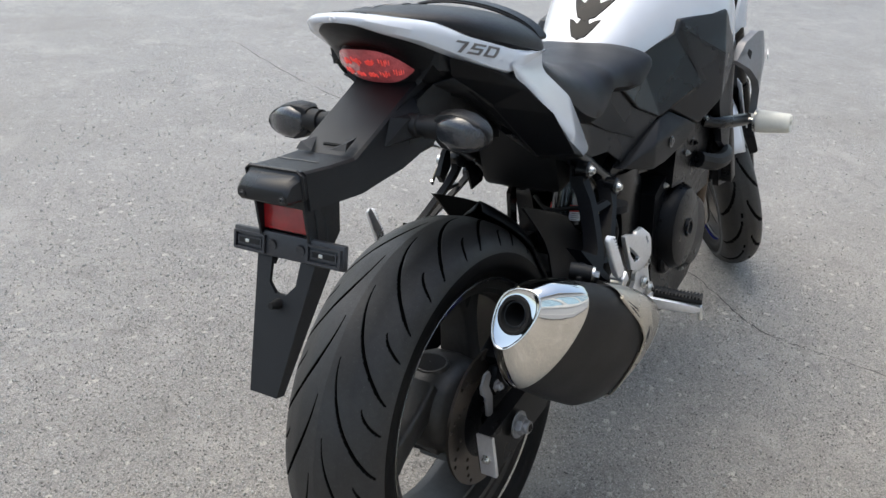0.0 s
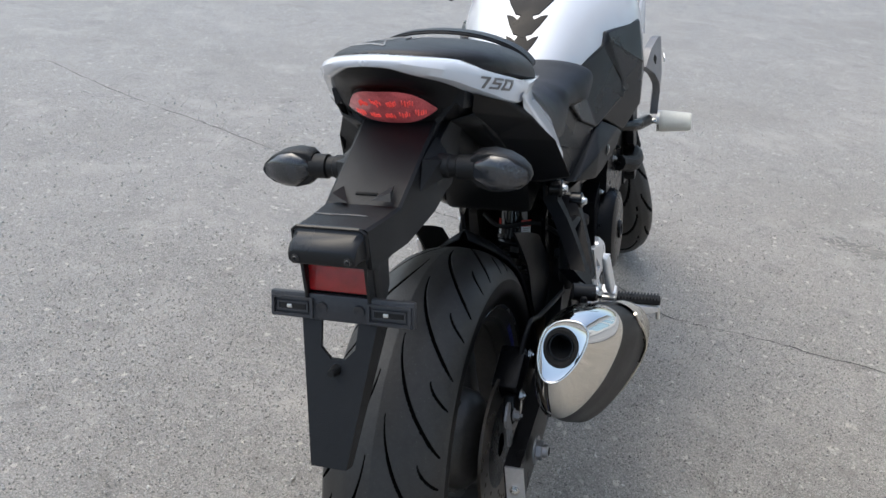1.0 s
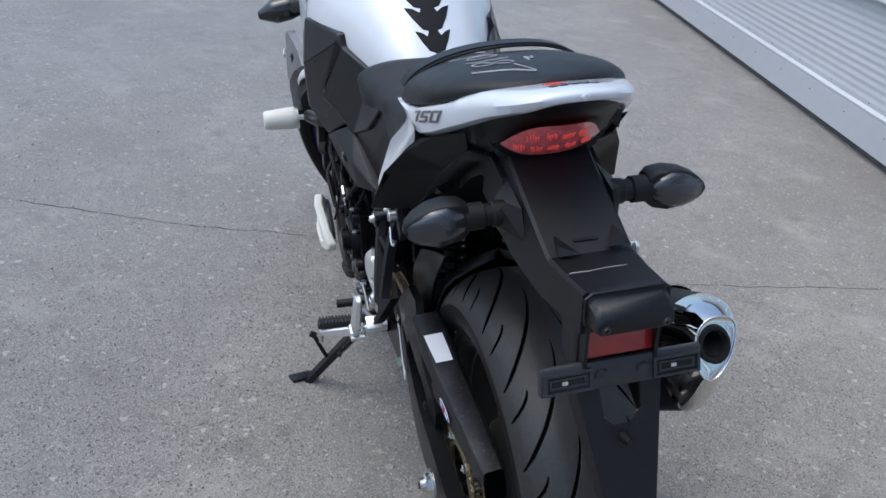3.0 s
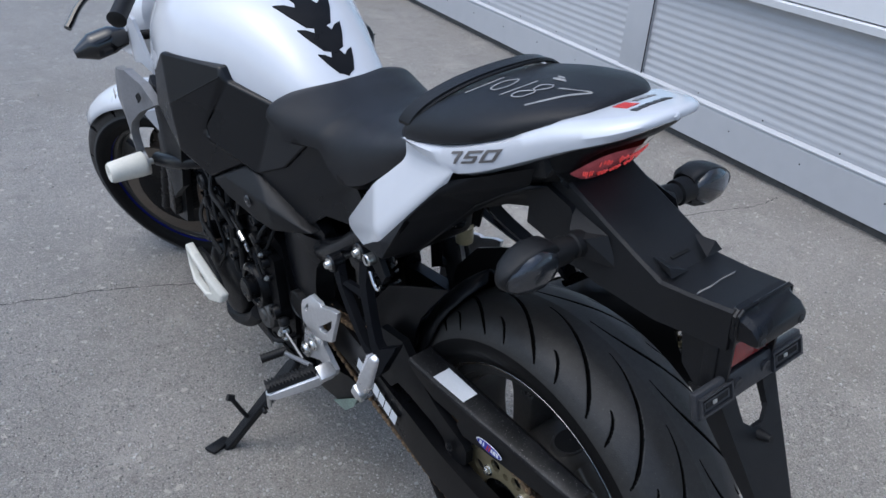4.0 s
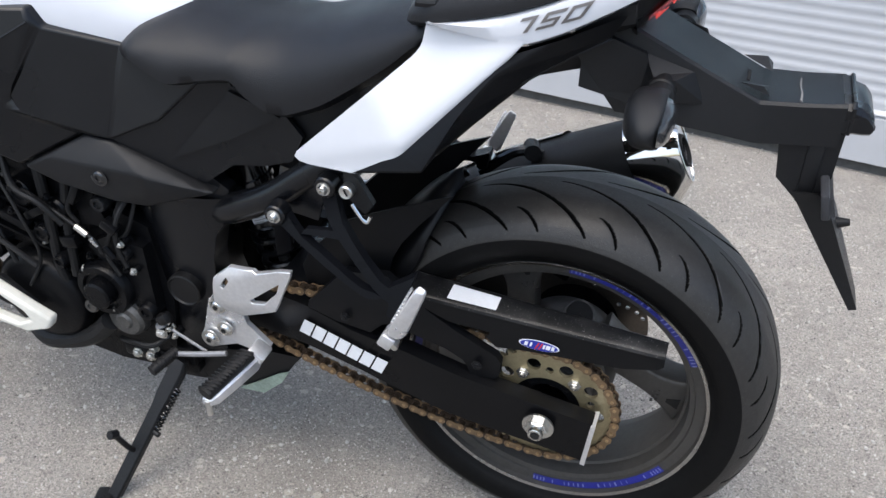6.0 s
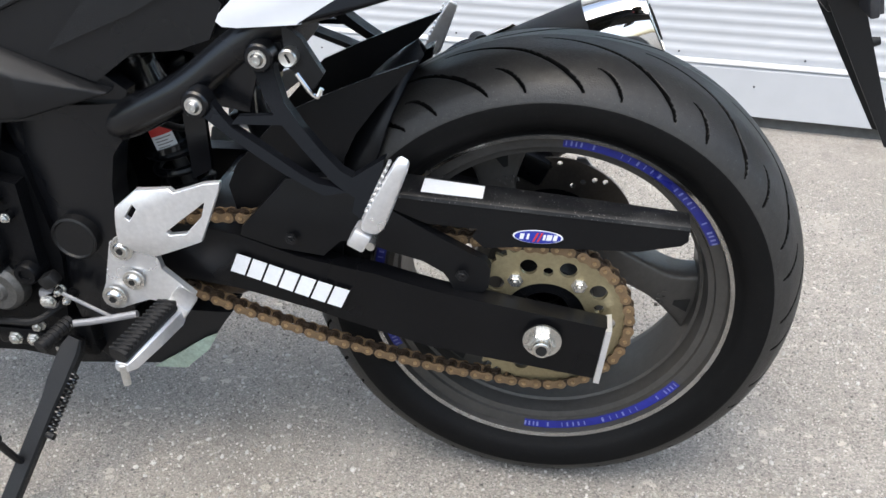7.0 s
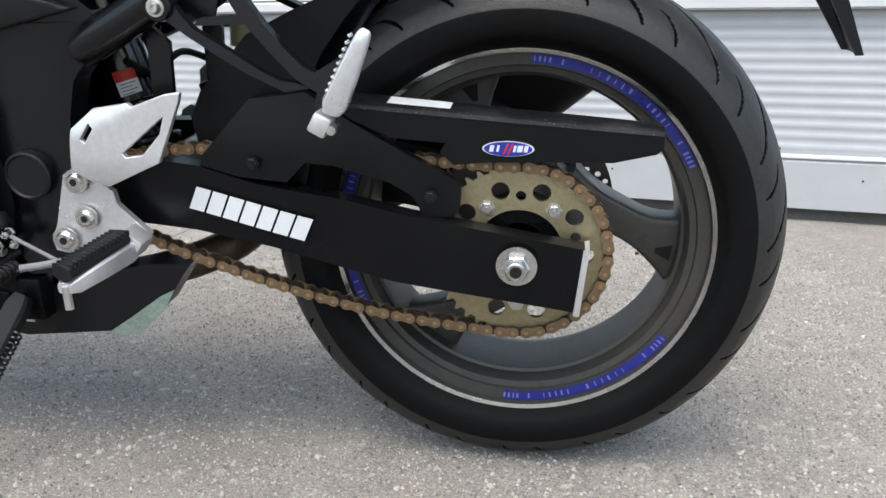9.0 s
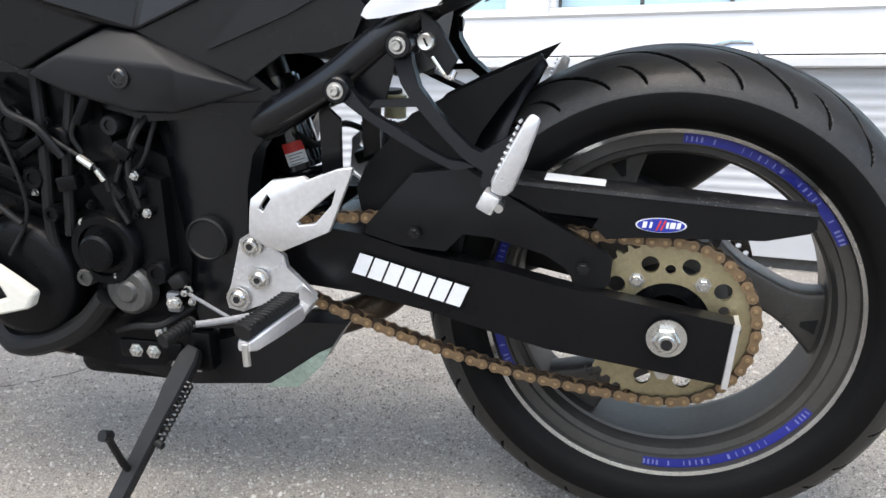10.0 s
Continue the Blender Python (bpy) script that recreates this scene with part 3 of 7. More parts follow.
def tyre_mesh(radius, half, n, across, grooves):
    """A tyre whose worn tread has real sickle-shaped grooves; face material 1 is the sidewall, 2 the painted groove
    shade.
    """
    shape = hermite([(0, 0.0), (0.38, 0.0038), (0.65, 0.0135), (0.86, 0.027), (0.96, 0.040), (1.0, 0.048)])
    rows = []
    ys = np.linspace(-1, 1, across)
    th = np.linspace(0, 2 * np.pi, n, endpoint=False)
    tread_r = np.array([radius - shape(abs(y)) for y in ys])
    drop = np.zeros((n, across))
    for count, u0, u1, span, shift, depth, width in grooves:
        for j, y in enumerate(ys):
            for side in (1, -1):
                u = (y * side - u0) / (u1 - u0)
                if not 0 <= u <= 1:
                    continue
                centre = span * u**0.55 + shift + (0 if side > 0 else math.pi / count)
                slope = radius * span * 0.55 * max(u, 0.03) ** -0.45 / ((u1 - u0) * half)
                d = (th - centre) * count / (2 * np.pi)
                d = np.abs(d - np.round(d)) * 2 * np.pi / count * radius / math.sqrt(1 + slope * slope)
                w = width * min(1.0, 0.30 + 3 * u, 0.30 + 4 * (1 - u))
                drop[:, j] = np.maximum(drop[:, j], depth * np.clip((w - d) / (w * 0.55), 0, 1))
    wall = [(1.0, 0.052), (1.012, 0.060), (0.985, 0.072), (0.93, 0.082), (0.90, 0.0835), (0.88, 0.090), (0.80, 0.096)]
    prof = [(-y * half, radius - d) for y, d in reversed(wall)], [(y * half, radius - d) for y, d in wall]
    k = radius / 0.3250
    verts, faces, mats = [], [], []
    for i in range(n):
        c, s = math.cos(th[i]), math.sin(th[i])
        line = [(y, radius - (radius - r) * k) for y, r in prof[0]] + [(ys[j] * half, tread_r[j] - drop[i, j]) for j in range(across)] + [(y, radius - (radius - r) * k) for y, r in prof[1]]
        verts += [(r * c, y, r * s) for y, r in line]
    m = len(line)
    for i in range(n):
        a, b = i * m, (i + 1) % n * m
        for j in range(m - 1):
            faces.append((a + j, a + j + 1, b + j + 1, b + j))
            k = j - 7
            # deep groove faces get the darker rubber, shade put into the colour
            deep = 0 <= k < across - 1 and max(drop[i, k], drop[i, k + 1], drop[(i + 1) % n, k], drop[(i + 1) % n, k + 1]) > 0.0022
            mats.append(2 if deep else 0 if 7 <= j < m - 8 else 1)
    me = bpy.data.meshes.new("tyre")
    me.from_pydata(verts, [], faces)
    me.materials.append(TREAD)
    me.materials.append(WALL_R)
    me.materials.append(GROOVE_SHADE)
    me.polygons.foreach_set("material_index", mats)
    me.polygons.foreach_set("use_smooth", [True] * len(faces))
    me.update()
    return me


def rim_profile(half, r):
    """A closed section of a cast rim about the axle, for a lip radius r."""
    left = [(half, r), (half + 0.003, r - 0.002), (half + 0.001, r - 0.006), (half - 0.006, r - 0.008), (half - 0.008, r - 0.022), (half - 0.012, r - 0.0235), (half - 0.014, r - 0.031), (half - 0.026, r - 0.034), (half - 0.034, r - 0.0345), (half - 0.036, r - 0.0385)]
    inner = [(y, q) for y, q in left]
    inner += [(-y, q) for y, q in reversed(left)]
    outer = [(-half + 0.004, r - 0.004), (-half + 0.012, r - 0.016), (0, r - 0.022), (half - 0.012, r - 0.016), (half - 0.004, r - 0.004)]
    return inner + outer


# rear wheel
R_HALF, R_LIP = 0.0755, 0.2345
rear_wheel = part("rear_wheel", turned(rim_profile(R_HALF, R_LIP), 120, closed=True), GUNMETAL, BIKE, "gunmetal grey cast rear wheel rim")
GROOVES = [(17, 0.11, 0.93, 0.55, 0.0, 0.0060, 0.0024), (17, 0.66, 0.94, 0.12, 0.58, 0.0055, 0.0017)]
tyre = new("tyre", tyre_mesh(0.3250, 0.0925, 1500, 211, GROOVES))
tyre.parent = rear_wheel
tagged(tyre, "worn black sport tyre with curved grooves")
for s in (1, -1):
    lip = turned([(s * (R_HALF + 0.0020), R_LIP + 0.0010), (s * (R_HALF + 0.0052), R_LIP - 0.0014), (s * (R_HALF + 0.0034), R_LIP - 0.0064)], 120)
    part("rim_lip", lip, LIP, rear_wheel, "bright machined rim lip")


def spoke_mesh(turn, r0, r1, hub_w, mid_w, rim_w, depth, sweep):
    """One cast spoke: a straight square-shouldered beam, set off from the hub's middle, that flares into the rim."""
    rows = []
    p0 = Vector((r0 * math.cos(turn), 0, r0 * math.sin(turn)))
    p1 = Vector((r1 * math.cos(turn + sweep), 0, r1 * math.sin(turn + sweep)))
    way = (p1 - p0).normalized()
    out = Vector((math.cos(turn + sweep), 0, math.sin(turn + sweep)))
    for i in range(17):
        t = i / 16
        w = mid_w + (hub_w - mid_w) * max(0, 1 - t / 0.35) ** 2 + (rim_w - mid_w) * max(0, (t - 0.55) / 0.45) ** 2
        d = depth * (1 - 0.3 * t)
        ahead = way.lerp(out, max(0, (t - 0.6) / 0.4)).normalized()
        side = Vector((-ahead.z, 0, ahead.x))
        row = []
        for k in range(20):
            q = 2 * math.pi * k / 20
            u = w * math.copysign(abs(math.cos(q)) ** 0.28, math.cos(q))
            y = (d if math.sin(q) < 0 else 0.6 * d) * math.copysign(abs(math.sin(q)) ** 0.28, math.sin(q))
            row.append(p0.lerp(p1, t) + side * u + Vector((0, y, 0)))
        rows.append(row)
    return grid(rows, True, True)


for k in range(3):
    a = radians(69 + 120 * k)
    spoke = part("spoke", spoke_mesh(a - 0.95, 0.070, 0.206, 0.034, 0.0215, 0.054, 0.042, 0.95), GUNMETAL, rear_wheel, "gunmetal hollow cast spoke", angle=50)
    for s in (1, -1):
        c = 0.183
        ca, sa = math.cos(a), math.sin(a)
        tri = [(c * ca - u * sa + v * ca, c * sa + u * ca + v * sa) for u, v in ((-0.010, 0.008), (0.010, 0.008), (0.003, -0.012), (-0.003, -0.012))]
        # the spoke is not cut: a dark plate paints the hollow's shade
        part("recess", holed(tri, [], s * 0.012, 0.0206 if s > 0 else -0.0318), HOLE_SHADE, rear_wheel, "dark plate painting the shade of a triangular spoke hollow")
for k in range(3):
    a = radians(69 + 120 * k)
    for i in range(6):
        r, q = 0.150 + 0.006 * (i % 2), a + 0.055 - 0.030 * i
        bar_ = [(r * math.cos(q) + u * math.cos(a) - v * math.sin(a), r * math.sin(q) + u * math.sin(a) + v * math.cos(a)) for u, v in ((0.0022, 0.0014), (-0.0022, 0.0014), (-0.0022, -0.0014), (0.0022, -0.0014))]
        part("cast_mark", holed(bar_, [], 0.018, 0.0222), GUNMETAL, rear_wheel)
hub = part("hub", turned([(0.055, 0.018), (0.055, 0.060), (0.044, 0.078), (0.020, 0.087), (-0.020, 0.089), (-0.048, 0.082), (-0.066, 0.064), (-0.076, 0.046), (-0.076, 0.018)], 60), GUNMETAL, rear_wheel, "broad gunmetal wheel hub")
# an oval casting pocket between each two spokes, its shade painted on the hub
for k in range(3):
    a = radians(102 + 120 * k)
    out, along = Vector((math.cos(a), 0, math.sin(a))), Vector((-math.sin(a), 0, math.cos(a)))
    loop = lambda grow, rise: [out * (math.sqrt(0.089**2 - (0.021 * grow * math.sin(q)) ** 2) + rise) + along * (0.021 * grow * math.sin(q)) + Vector((0, -0.004 + 0.030 * grow * math.cos(q), 0)) for q in (2 * math.pi * i / 28 for i in range(28))]
    part("pocket_lip", grid([loop(g, r) for g, r in ((1.22, -0.004), (1.12, 0.002), (1.02, 0.002), (0.98, 0.0008))]  , True), GUNMETAL, hub)
    # flat dark disc inside the lip, in place of a real hole
    part("pocket", grid([loop(g, r) for g, r in ((1.0, 0.0010), (0.5, 0.0008), (0.05, 0.0008))], True), HOLE_SHADE, hub, "dark oval disc painting the shade of a casting pocket")


def arc_band(a0, a1, r0, r1, y0, y1, steps):
    rows = []
    for i in range(steps + 1):
        a = a0 + (a1 - a0) * i / steps
        rows.append([(r * math.cos(a), y, r * math.sin(a)) for r, y in ((r0, y0), (r1, y1))])
    return grid(rows)


# two blue tapes on the left face of the rim, two on the right, with pale print that cannot be read
for s in (1, -1):
    for a0, a1 in ((92, 154), (214, 274.5), (333, 394)):
        b = arc_band(radians(a0), radians(a1), R_LIP - 0.0082, R_LIP - 0.0200, s * (R_HALF - 0.0050), s * (R_HALF - 0.0068), 40)
        part("rim_tape", b, BLUE, rear_wheel, "blue reflective rim tape")
        rngt = random.Random(3)
        marks = [a0 + 0.7 + 1.5 * i for i in range(4)] + [a0 + 9] + [a0 + 18 + 2.6 * i for i in range(6)] + [a0 + 38 + 2.1 * i for i in range(5)] + [a1 - 9] + [a1 - 5.2 + 1.5 * i for i in range(4)]
        for a in marks:
            w = rngt.uniform(0.25, 0.8)
            b = arc_band(radians(a), radians(a + w), R_LIP - 0.0110, R_LIP - 0.0175, s * (R_HALF - 0.0045), s * (R_HALF - 0.0057), 2)
            part("tape_print", b, TAPE, rear_wheel)

# sprocket on the left
HOLES = []
for k in range(5):
    mid = radians(91 + 72 * k)
    for off in (-18, 18):
        q = mid + radians(off)
        HOLES.append(ring(0.0108, 18, 0.0775 * math.cos(q), 0.0775 * math.sin(q)))
    HOLES.append(ring(0.0063, 14, 0.069 * math.cos(mid), 0.069 * math.sin(mid)))
teeth = []
for k in range(43):
    for f, r in ((0.0, 0.1015), (0.3, 0.1015), (0.45, 0.1085), (0.6, 0.1085), (0.85, 0.1015)):
        q = 2 * math.pi * (k + f) / 43
        teeth.append((r * math.cos(q), r * math.sin(q)))
SPR_Y = 0.112
part("sprocket", holed(teeth, HOLES + [ring(0.052, 40)], SPR_Y - 0.003, SPR_Y + 0.003), GOLD, rear_wheel, "gold drilled chain sprocket")
carrier = welded(turned([(0.055, 0.020), (0.100, 0.030), (0.108, 0.034), (0.108, 0.058), (0.100, 0.064), (0.06, 0.060), (0.05, 0.050)], 40))
for k in range(5):
    q = radians(55 + 72 * k)
    block((0.030, 0.012, 0.016), Matrix.Translation((0.052 * math.cos(q), 0.1035, 0.052 * math.sin(q))) @ pose(0, 0, 0, 0, -math.degrees(q), 0), 0.003, carrier)
part("sprocket_carrier", carrier, ENGINE, rear_wheel, "black sprocket carrier")
for k in range(5):
    q = radians(55 + 72 * k)
    part("sprocket_nut", bolt((0.066 * math.cos(q), SPR_Y + 0.003, 0.066 * math.sin(q)), 0.0072, 0.007, "y", 1, True), ZINC, rear_wheel)

# brake disc on the right
dholes = []
for k in range(10):
    for j, rr in enumerate((0.083, 0.094, 0.105, 0.112)):
        q = radians(36 * k + 7 * j)
        dholes.append(ring(0.0041, 8, rr * math.cos(q), rr * math.sin(q)))
part("brake_disc", holed(ring(0.120, 72), dholes + [ring(0.070, 40)], -0.100, -0.095), DISC, rear_wheel, "drilled brown steel brake disc")
part("disc_carrier", turned([(-0.070, 0.030), (-0.092, 0.040), (-0.095, 0.072), (-0.100, 0.072), (-0.101, 0.035), (-0.101, 0.02)], 40), ENGINE, rear_wheel, "black disc carrier")

# ---- chain ----
PITCH = 0.015875
CH_R = 0.1045
# the lower run sags a little, the upper run is tight, and both meet the front sprocket
lower = [(0.02, -0.1045), (0.149, -0.0895), (0.258, -0.0665), (0.346, -0.0405), (0.429, -0.0125), (0.50, 0.018)]
upper = [(0.52, 0.093), (0.396, 0.1155), (0.2, 0.113), (0.02, 0.1043)]
loop = [Vector((x, 0, z)) for x, z in lower]
loop = smooth_path(loop, 40)
loop += [Vector((0.50 + 0.0375 * math.cos(a), 0, 0.0555 + 0.0375 * math.sin(a))) for a in np.linspace(-1.3, 1.3, 30)]
loop += smooth_path([Vector((x, 0, z)) for x, z in upper], 40)
loop += [Vector((CH_R * math.cos(a), 0, CH_R * math.sin(a))) for a in np.linspace(1.40, 2 * math.pi - 1.40, 200)]
loop.append(loop[0].copy())
length = np.r_[0, np.cumsum([(b - a).length for a, b in zip(loop, loop[1:])])]
links = int(length[-1] / PITCH) // 2 * 2
stations = np.linspace(0, length[-1], links, endpoint=False)
joints = [Vector((float(np.interp(s, length, [p.x for p in loop])), 0, float(np.interp(s, length, [p.z for p in loop])))) for s in stations]


def link_mesh(offset, thick, waist, end):
    """A pair of waisted side plates for one pitch of chain, with its rivets and rollers."""
    b = bmesh.new()
    half = PITCH / 2
    out = [(-half + end * math.cos(a), end * math.sin(a)) for a in np.linspace(radians(55), radians(305), 8)]
    out += [(0, -waist)] + [(half + end * math.cos(a), end * math.sin(a)) for a in np.linspace(radians(-125), radians(125), 8)] + [(0, waist)]
    for s in (1, -1):
        holed(out, [], s * offset, s * (offset + thick), b)
        for x in (-half, half):
            turned([(s * (offset + thick), 0.0028), (s * (offset + thick + 0.0013), 0.0026), (s * (offset + thick + 0.0015), 0.0)], 8, (x, 0, 0), "y", b)
    if offset < 0.006:
        for x in (-half, half):
            turned([(-offset, 0.0), (-offset, 0.0050), (offset, 0.0050), (offset, 0.0)], 8, (x, 0, 0), "y", b)
    return b


chain = part("chain", turned([(-0.004, 0.0), (-0.004, 0.034), (0.004, 0.034), (0.004, 0.0)], 30, (0.50, SPR_Y, 0.0555)), RUST, BIKE, "rusty gold drive chain on its front sprocket")
inner_link = part("link", link_mesh(0.0042, 0.0022, 0.0050, 0.0070), DARK_LINK, angle=20)
outer_link = part("link", link_mesh(0.0066, 0.0022, 0.0050, 0.0072), RUST, angle=20)
for me in (inner_link.data, outer_link.data):
    me.materials.append(PIN)
    for f in me.polygons:
        if abs(f.center.y) > 0.0089:
            f.material_index = 1
for i, (a, b) in enumerate(zip(joints, joints[1:] + joints[:1])):
    base = (inner_link, outer_link)[i % 2]
    ob = base if i < 2 else new("link", base.data)
    ob.parent = chain
    mid, way = (a + b) / 2, b - a
    ob.matrix_basis = pose(mid.x, SPR_Y, mid.z, 0, -math.degrees(math.atan2(way.z, way.x)), 0)

# ---- swingarm and what is bolted to it ----
def both(name, make, mat, parent, label=""):
    return [part(name, make(), mat, parent, label, flip=f) for f in (False, True)]


arm_out = [(0.60, 0.105), (0.437, 0.103), (0.383, 0.098), (0.305, 0.080), (0.206, 0.069), (0.129, 0.053), (-0.079, 0.019), (-0.071, -0.059), (-0.050, -0.056), (0.143, -0.030), (0.290, 0.003), (0.391, 0.017), (0.60, 0.03)]
arm_y = hermite([(-0.1, 0.158), (0.1, 0.158), (0.25, 0.150), (0.40, 0.132), (0.6, 0.118)])
swingarm = part("swingarm", skin(arm_out, lambda x, z: arm_y(x), 0.032, 0.005), SWING, BIKE, "satin black swingarm beam")
part("swingarm_beam", skin(arm_out, lambda x, z: arm_y(x), 0.032, 0.005), SWING, swingarm, "satin black swingarm beam on the brake side", flip=True)
part("cross_tube", block((0.09, 0.24, 0.07), Matrix.Translation((0.42, 0, 0.065)), 0.02), SATIN, swingarm)
for s in (1, -1):
    cap = [(-0.0815, 0.021), (-0.073, -0.061), (-0.066, -0.060), (-0.0745, 0.019)]
    part("end_cap", skin(cap, 0.160 if s > 0 else -0.128, 0.036 if s > 0 else 0.030, 0.001), ALLOY, swingarm, "bright alloy swingarm end cap")
    if s < 0:
        part("adjuster_bolt", bolt((-0.0775, -0.143, -0.026), 0.0065, 0.006, "x", -1, True), ZINC, swingarm)
for s in (1, -1):
    nut = welded(turned([(0.160 * s, 0.0), (0.160 * s, 0.0235), (0.163 * s, 0.0235), (0.1632 * s, 0.0)], 28))
    turned([(0.163 * s, 0.0165), (0.171 * s, 0.0165), (0.173 * s, 0.0145), (0.173 * s, 0.0095)], 6, bm=nut)
    turned([(0.171 * s, 0.0115), (0.181 * s, 0.0110), (0.182 * s, 0.0095), (0.182 * s, 0.0065), (0.175 * s, 0.0060), (0.175 * s, 0.0)], 20, bm=nut)
    part("axle_nut", nut, ZINC if s > 0 else GREY, swingarm, "zinc plated axle nut" if s > 0 else "dull grey axle head")
    # a flat dark disc closes the bore and paints its shade
    part("axle_bore_shade", welded(turned([(0.1825 * s, 0.0068), (0.1828 * s, 0.0066), (0.1828 * s, 0.0)], 18)), HOLE_SHADE, swingarm, "dark disc painting the shade inside the hollow axle")
# plain white blocks stand for the slanted lettering on the beam
for i in range(7):
    x = 0.3800 - i * 0.0212
    z = 0.0583 - i * 0.0044
    w, h, k = 0.0092, 0.0137, 0.0062
    o = [(x + w + k, z - h + 0.0019), (x - w + k, z - h - 0.0019), (x - w - k, z + h - 0.0019), (x + w - k, z + h + 0.0019)]
    out = holed(o, [], 0, 0.0006)
    for v in out.verts:
        v.co.y += arm_y(v.co.x) + 0.0004
    part("decal", out, PAPER, swingarm, "white block decal on the beam")

# chain guard: upper cover, its brace, and the long rear fin
guard_y = hermite([(-0.2, 0.128), (0.05, 0.142), (0.2, 0.148), (0.38, 0.138)])
gy = lambda x, z: guard_y(x) - 0.25 * max(0, z - 0.13)
cover = [(0.376, 0.100), (0.373, 0.112), (0.313, 0.178), (0.245, 0.187), (0.196, 0.159), (0.074, 0.092), (0.067, 0.081), (0.069, 0.054), (0.075, 0.048), (0.110, 0.046), (0.116, 0.062), (0.123, 0.073), (0.148, 0.088), (0.212, 0.106), (0.247, 0.108), (0.270, 0.084), (0.330, 0.088)]
chain_guard = part("chain_guard", skin(cover, gy, 0.020, 0.006), GUARD, BIKE, "matt black plastic chain guard")
fin = [(0.209, 0.176), (0.190, 0.160), (0.144, 0.140), (0.084, 0.135), (0.090, 0.124), (0.075, 0.1095), (0.038, 0.113), (-0.037, 0.114), (-0.103, 0.114), (-0.150, 0.124), (-0.157, 0.130), (-0.157, 0.145)]
part("fin", skin(fin, lambda x, z: guard_y(x) - 0.006, 0.004, 0.001), GUARD, chain_guard, "long black chain guard fin")
crest = lambda x: 0.1455 + 0.0835 * (x + 0.157)
top = [[(x, yy, zz) for yy, zz in ((guard_y(x) - 0.006, z - 0.001), (guard_y(x) - 0.0075, z + 0.003), (guard_y(x) - 0.012, z + 0.006), (0.097, z + 0.008), (0.090, z + 0.003))] for x, z in ((x, crest(x)) for x in (0.209, 0.13, 0.048, -0.06, -0.157))]
part("top_flange", grid(top), DUSTY, chain_guard, "speckled dusty top of the chain guard")
label = [[(x, yy, zz) for yy, zz in ((guard_y(x) - 0.0125, crest(x) + 0.0072), (0.103, crest(x) + 0.0086))] for x in (0.150, 0.115, 0.079)]
part("label", grid(label), PAPER, chain_guard, "blank white label on the chain guard")
for x, z in ((0.308, 0.107), (0.100, 0.074)):
    part("screw", bolt((x, guard_y(x), z), 0.006, 0.004, "y", 1, True), SATIN, chain_guard)
oval = lambda k: ring(0.029 * k, 36, 0.0135, 0.1295, 0, 0.30)
oy = guard_y(0.0135) - 0.0055
part("sticker", holed(oval(1), [], oy, oy + 0.0008), PAPER, chain_guard, "white rim of an oval sticker")
part("sticker", holed(oval(0.93), [], oy + 0.0008, oy + 0.0014), BLUEINK, chain_guard, "blue oval sticker")
for i, (x, w) in enumerate(((0.0325, 0.0024), (0.0255, 0.0014), (0.0068, 0.0014), (0.0010, 0.0030), (-0.0058, 0.0022))):
    part("sticker_print", holed([(x + w, 0.1262), (x - w, 0.1262), (x - w - 0.0014, 0.1335), (x + w - 0.0014, 0.1335)], [], oy + 0.0014, oy + 0.0019), PAPER, chain_guard, "white bar on the oval sticker")
for x in (0.0185, 0.0135):
    part("sticker_print", holed([(x + 0.001, 0.1235), (x - 0.001, 0.1235), (x - 0.006, 0.1355), (x - 0.004, 0.1355)], [], oy + 0.0014, oy + 0.0021), REDINK, chain_guard, "red slash on the oval sticker")

# hugger over the tyre: a curved shell that ends in a point
def hugger_mesh():
    rows = []
    for i in range(17):
        t = i / 16
        a = radians(-4 + 65 * t)
        r = 0.340 + 0.012 * t + 0.02 * max(0, t - 0.75)
        w = 0.108 * (1 - 0.15 * t) if t < 0.72 else 0.108 * 0.885 * max(0.10, 1 - ((t - 0.72) / 0.28) ** 2.4)
        row = []
        for k in range(13):
            u = -1 + k / 6
            rr = r - (0.055 + 0.03 * (1 - t)) * abs(u) ** 2.4 * (1 if t < 0.72 else max(0.2, 1 - (t - 0.72) * 2.4))
            row.append((rr * math.cos(a), w * u, rr * math.sin(a)))
        rows.append(row)
    return grid(rows)


hugger = part("hugger", hugger_mesh(), GUARD, BIKE, "black plastic rear tyre hugger", angle=60)
mod = hugger.modifiers.new("thick", "SOLIDIFY")
mod.thickness = 0.004
skirt = [(0.157, 0.319), (0.212, 0.297), (0.267, 0.273), (0.320, 0.247), (0.382, 0.180), (0.396, 0.150), (0.385, 0.090), (0.290, 0.080), (0.262, 0.135), (0.248, 0.195), (0.233, 0.226), (0.206, 0.262)]
for f in (False, True):
    part("skirt", skin(skirt, lambda x, z: 0.098 + 0.02 * (x - 0.25), 0.006, 0.002), GUARD, hugger, "black front skirt of the hugger", flip=f)
    part("frame_web", skin([(0.446, 0.262), (0.418, 0.236), (0.420, 0.165), (0.446, 0.150)], 0.092, 0.012, 0.004), FRAME, BIKE, "black inner frame web", flip=f)

SHIFT[:] = [0.0, 0.008, 0.008]

# ---- shock absorber ----
S_TOP, S_LOW = Vector((0.562, 0.0, 0.325)), Vector((0.480, 0.0, 0.045))
way = (S_LOW - S_TOP).normalized()
at = lambda d: S_TOP + way * d
shock = part("shock_absorber", tube([at(0), at(0.055)], 0.027, 22, 1), FRAME, BIKE, "black rear shock absorber with a label")
part("cylinder", tube([at(0.05), at(0.175)], 0.034, 28, 1), GLOSS, shock, "gloss black shock cylinder")
